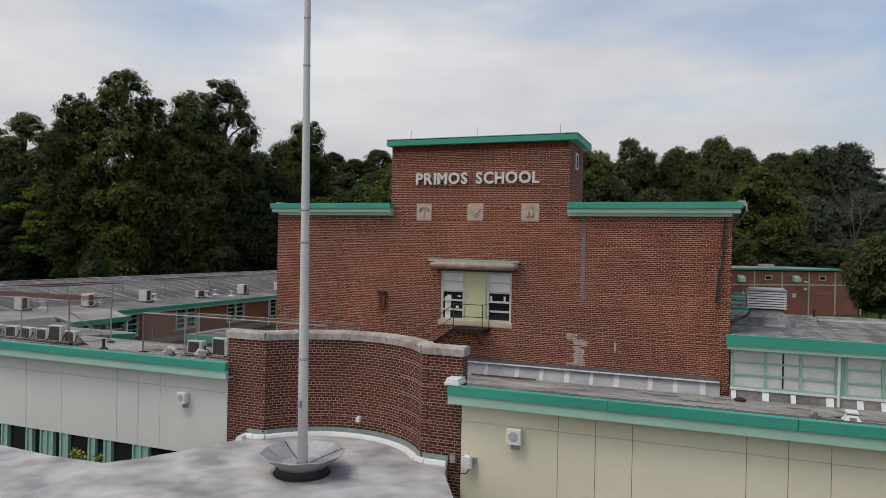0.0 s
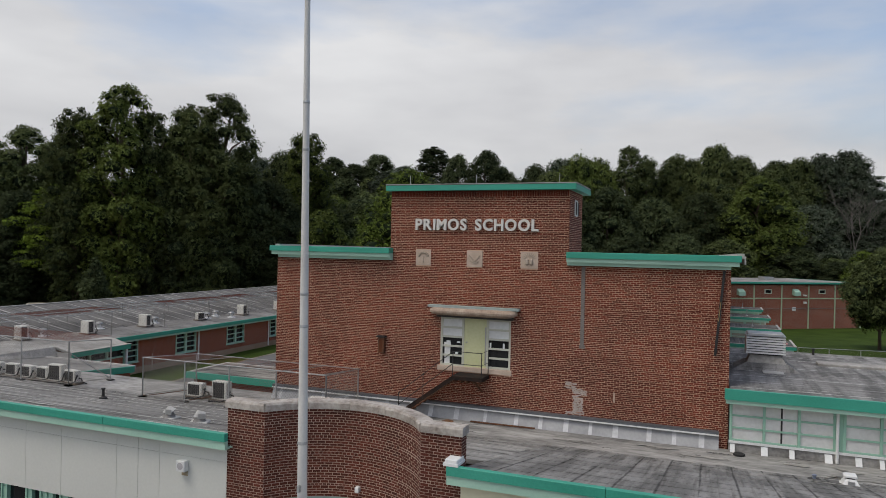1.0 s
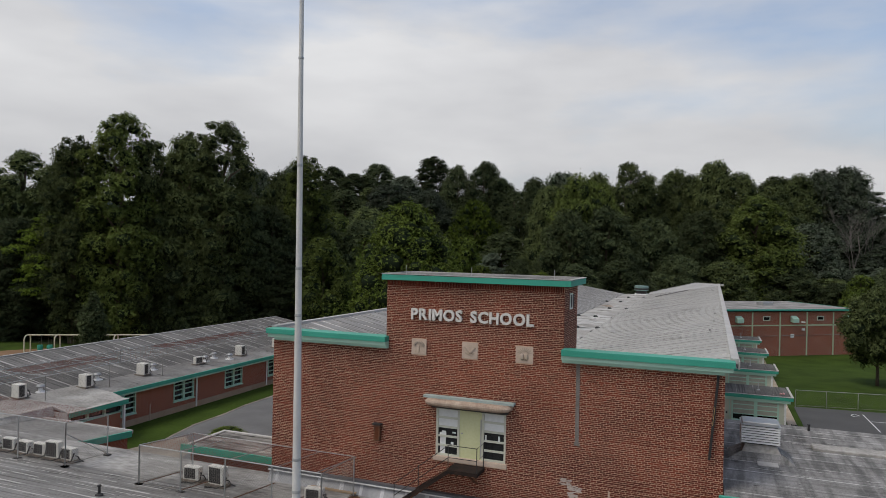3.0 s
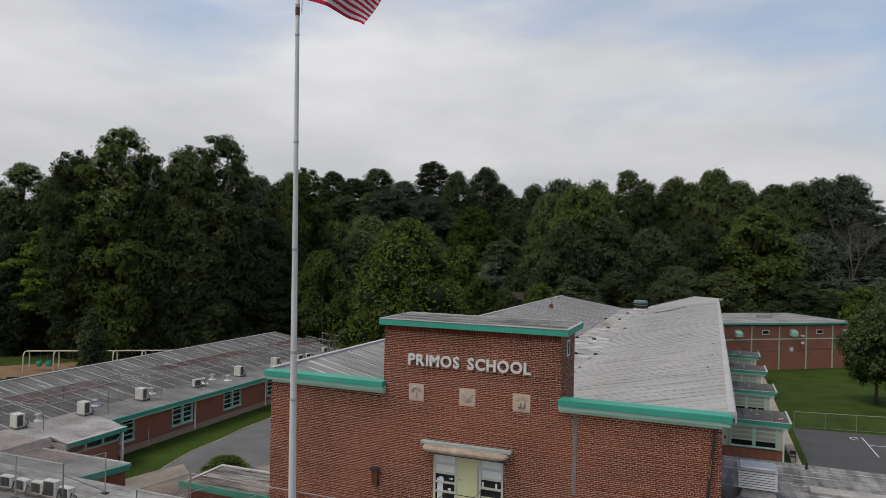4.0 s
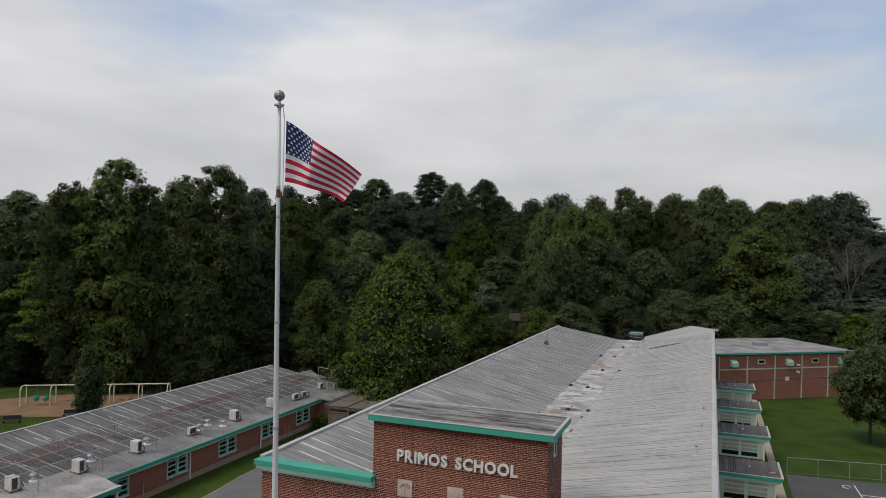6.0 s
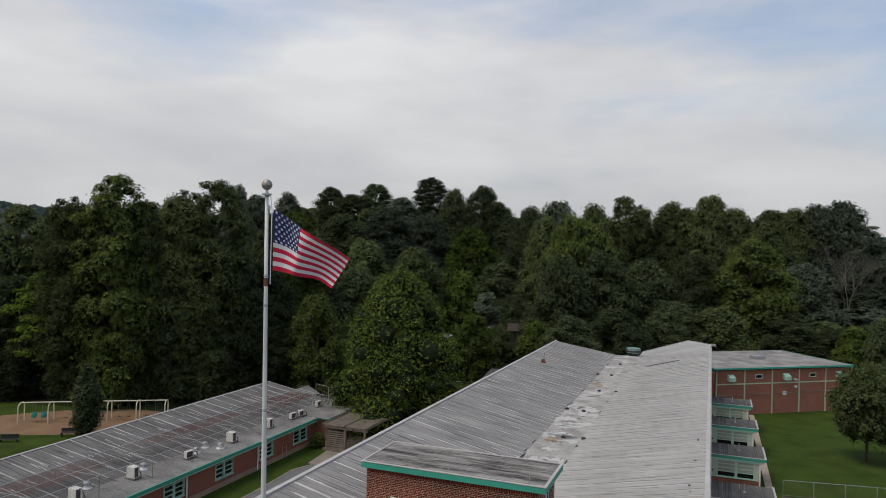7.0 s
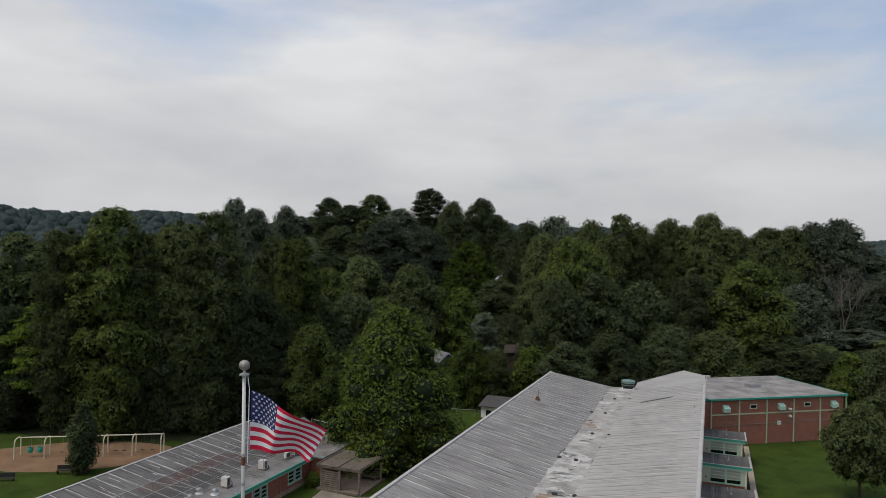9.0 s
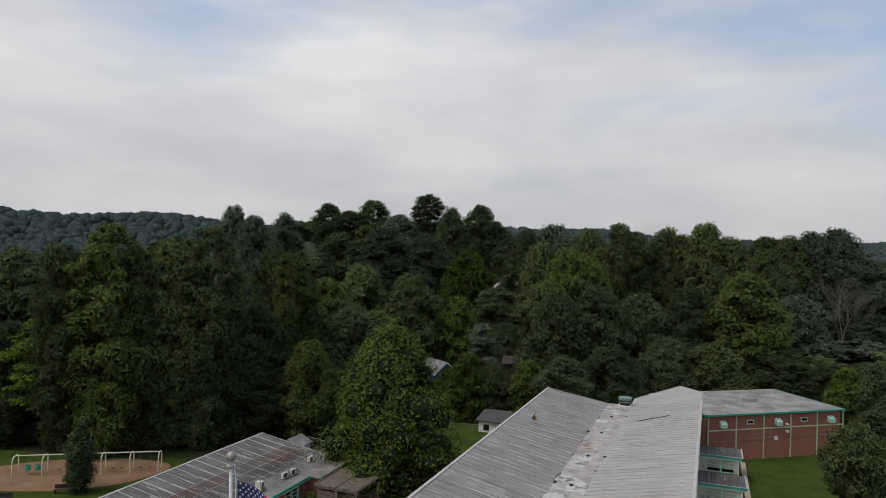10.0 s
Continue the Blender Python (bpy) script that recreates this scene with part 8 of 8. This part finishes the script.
# ---- court fence, bench by the bay, houses beyond ----
fence("court_fence", "grey chain-link fence between asphalt court and lawn", [(19.44, 42.5, 0.0), (45, 47.0, 0.0)], 1.5, 2.65, wire_step=0.2, wire=0.003)
fence("back_fence", "grey chain-link fence at the wood's edge", [(-26, 74, -0.6), (-10, 79, -1.0)], 1.7, 3, wire_step=0.3)
tb = thing("school_chair", "black metal chair beside a classroom bay", "chair", at=(18.2, 30.6, 0.05))
part("seat", Mesh().box(-0.22, 0.22, -0.22, 0.22, 0.43, 0.46), BLACK, tb)
part("backrest", Mesh().box(-0.22, 0.22, 0.2, 0.23, 0.55, 0.85), BLACK, tb)
for x, y in ((-0.2, -0.2), (0.2, -0.2), (0.2, 0.21), (-0.2, 0.21)):
    part("leg", Mesh().box(x - 0.015, x + 0.015, y - 0.015, y + 0.015, 0, 0.43 if y < 0 else 0.86), BLACK, tb)

def house(x, y, z, w, d, h, rise, wall, roof, label, turn=0.0, wins=2):
    """A gabled house with its gable end to the school: walls, roof slopes, windows, porch."""
    o = thing("house", label, "house", at=(x, y, z))
    o.rotation_euler = (0, 0, radians(turn))
    wm = Mesh().box(-w / 2, w / 2, -d / 2, d / 2, 0, h)
    wm.add([(-w / 2, -d / 2, h), (w / 2, -d / 2, h), (0, -d / 2, h + rise), (-w / 2, d / 2, h), (w / 2, d / 2, h), (0, d / 2, h + rise)], [(0, 1, 2), (5, 4, 3), (0, 2, 5, 3), (1, 4, 5, 2)])
    part("wall", wm, wall, o)
    rf = Mesh()
    for s in (-1, 1):
        a = [(0, -d / 2 - 0.5, h + rise + 0.15), (s * (w / 2 + 0.5), -d / 2 - 0.5, h - rise * 0.14), (s * (w / 2 + 0.5), d / 2 + 0.5, h - rise * 0.14), (0, d / 2 + 0.5, h + rise + 0.15)]
        rf.slab(a if s < 0 else a[::-1], 0.15)
    part("roof", rf, roof, o)
    for s in (-1, 1):
        part("barge_board", Mesh().beam((0, -d / 2 - 0.53, h + rise + 0.05), (s * (w / 2 + 0.5), -d / 2 - 0.53, h - rise * 0.14 - 0.1), 0.06, 0.3), WHITE, o)
    for fl in range(2):
        for k in range(wins):
            cx = (k - (wins - 1) / 2) * w / (wins + 0.4)
            cz = 1.6 + fl * 2.9
            wf = part("window", Mesh().box(cx - 0.65, cx + 0.65, -d / 2 - 0.06, -d / 2 - 0.002, cz - 0.85, cz + 0.85), WHITE, o)
            part("pane", Mesh().box(cx - 0.5, cx + 0.5, -d / 2 - 0.08, -d / 2 - 0.061, cz - 0.7, cz + 0.7), GLASS, wf)
    part("porch_roof", Mesh().slab([(-w / 2, -d / 2 - 2, h * 0.47), (w / 2, -d / 2 - 2, h * 0.47), (w / 2, -d / 2, h * 0.6), (-w / 2, -d / 2, h * 0.6)], 0.15), roof, o)
    for s in (-1, 0, 1):
        part("porch_post", Mesh().box(s * w * 0.47 - 0.1, s * w * 0.47 + 0.1, -d / 2 - 1.95, -d / 2 - 1.75, 0, h * 0.46), WHITE, o)
    return o
SIDING = mat("white_siding", (0.55, 0.56, 0.57), (0.66, 0.67, 0.68), rough=0.7, fine=10, coarse=0.5, bump=0.1)
BLUESIDE = mat("blue_siding", (0.02, 0.09, 0.25), (0.03, 0.13, 0.33), rough=0.7, fine=10, coarse=0.5, bump=0.1)
SHINGLE = mat("grey_shingles", (0.14, 0.14, 0.15), (0.24, 0.24, 0.25), rough=0.9, fine=6, coarse=0.8, bump=0.3)
house(-47.3, 127.5, -7.4, 6.0, 8, 6.6, 2.3, BLUESIDE, SHINGLE, "blue sided gabled house with white trim and grey roof", 52)
house(-46.5, 186, 8.2, 8.5, 9, 8.5, 3.8, SIDING, SHINGLE, "white sided gabled house half hidden among trees", 20, 3)
solo("outbuilding_roof", Mesh().add([(-25, 106, 5.6), (-20.5, 107.6, 5.6), (-20.9, 110, 6.9), (-25.4, 108.4, 6.9), (-25.8, 110.8, 5.6), (-21.3, 112.4, 5.6)], [(0, 1, 2, 3), (3, 2, 5, 4)]).box(-24.6, -21.5, 107.5, 110.5, -6, 5.7), mat("brown_shingles", (0.035, 0.025, 0.02), (0.06, 0.045, 0.036), rough=0.9, fine=5, coarse=1, bump=0.3), "brown shingled outbuilding among the trees", "outbuilding")
ws = thing("storage_shed", "small white storage shed with a dark roof", "shed", at=(-17.6, 77.5, -0.9))
part("wall", Mesh().box(-2, 2, -2, 2, 0, 2.7), WHITE, ws)
part("roof", Mesh().slab([(-2.4, -2.4, 2.75), (2.4, -2.4, 2.75), (2.4, 2.4, 3.5), (-2.4, 2.4, 3.5)], 0.15), TAR_AND_SHADE, ws)
part("window", Mesh().box(-1.2, -0.3, -2.04, -2.002, 1.2, 2.1), GLASS, ws)

# dead tree
def bare(x, y, top, seed):
    g = random.Random(seed)
    z0 = land(x, y)
    t = thing("bare_tree", "leafless grey tree standing among green ones", "tree", at=(x, y, z0))
    m = Mesh()
    def grow(p, d, length, r, level):
        q = p + d * length
        m.tube([p, p.lerp(q, 0.5) + Vector((g.uniform(-1, 1), g.uniform(-1, 1), 0)) * length * 0.06, q], [r, r * 0.8, r * 0.6], 5, cap=False)
        if level:
            for k in range(3 if level > 1 else 4):
                e = (d + Vector((g.uniform(-0.7, 0.7), g.uniform(-0.7, 0.7), g.uniform(-0.1, 0.45)))).normalized()
                grow(q if k else p.lerp(q, 0.7), e, length * g.uniform(0.6, 0.8), r * 0.55, level - 1)
    grow(Vector((0, 0, 0)), Vector((0.02, 0, 1)), (top - z0) * 0.36, 0.2, 5)
    part("trunk", m, DEADWOOD, t)
bare(39.5, 138, 24, 3)
bare(43.5, 142, 21, 8)

# ---- bricks of the curved screen: those of the middle stretch singly, the rest joined ----
rest, singles = Mesh(), []
runs = [brick_run(None, a, b, SZ0, SZ1, None) for a, b in ((0, 1.2195), (1.2205, 1.2195 + ARC), (1.2205 + ARC, ULEN))]
for a, b, za, zb in (q for run in runs for q in run):
    if 5.35 < (a + b) / 2 < 7.0 and za > 2.9:
        singles.append((a, b, za, zb))
    else:
        vs = [screen(a, za, 0), screen(b, za, 0), screen(b, zb, 0), screen(a, zb, 0), screen(a, za, 0.0025), screen(b, za, 0.0025), screen(b, zb, 0.0025), screen(a, zb, 0.0025)]
        rest.add(vs, [(4, 5, 6, 7), (0, 1, 5, 4), (1, 2, 6, 5), (2, 3, 7, 6), (3, 0, 4, 7)])
for side_x, s in ((-0.47, -1), (5.38 + 1.07, 1)):
    brick_run(rest, WY, WY + 0.36, 3.0 if s < 0 else 1.9, SZ1, lambda u, z, d, sx=side_x, q=s: (sx + q * d, u, z))
for a, b, za, zb in singles[300:]:
    vs = [screen(a, za, 0), screen(b, za, 0), screen(b, zb, 0), screen(a, zb, 0), screen(a, za, 0.0025), screen(b, za, 0.0025), screen(b, zb, 0.0025), screen(a, zb, 0.0025)]
    rest.add(vs, [(4, 5, 6, 7), (0, 1, 5, 4), (1, 2, 6, 5), (2, 3, 7, 6), (3, 0, 4, 7)])
part("brickwork", rest, BRICK_DARK, scr, "dark red bricks", kind="stuff")
shared = {}
for a, b, za, zb in singles[:300]:
    key = round(b - a, 3)
    if key not in shared:
        m = Mesh()
        w, h = (b - a) / 2, (zb - za) / 2
        m.add([(-w, 0.006, -h), (w, 0.006, -h), (w, 0.006, h), (-w, 0.006, h), (-w, -0.0025, -h), (w, -0.0025, -h), (w, -0.0025, h), (-w, -0.0025, h)], [(4, 5, 6, 7), (0, 1, 5, 4), (1, 2, 6, 5), (2, 3, 7, 6), (3, 0, 4, 7)])
        shared[key] = m.data("brick", BRICK_DARK)
    u = (a + b) / 2
    p, q = Vector(screen(u - 0.02)), Vector(screen(u + 0.02))
    o = new("brick", shared[key])
    o.parent = scr
    o.location = (*screen(u)[:2], (za + zb) / 2)
    o.rotation_euler = (0, 0, math.atan2(q.y - p.y, q.x - p.x))

# ---- bricks of the hall front under the letters, one by one ----
shared_front = {}
for a, b, za, zb in single_bricks:
    key = (round(b - a, 3), round(zb - za, 3))
    if key not in shared_front:
        w, h = (b - a) / 2, (zb - za) / 2
        corners = [(u, y, z) for y in (0.004, -0.0025) for u, z in ((-w, -h), (w, -h), (w, h), (-w, h))]
        shared_front[key] = Mesh().add(corners, [(4, 5, 6, 7), (0, 1, 5, 4), (1, 2, 6, 5), (2, 3, 7, 6), (3, 0, 4, 7)]).data("brick", BRICK_SINGLE)
    o = new("brick", shared_front[key])
    o.parent = hall
    o.location = ((a + b) / 2, FRONT, (za + zb) / 2)
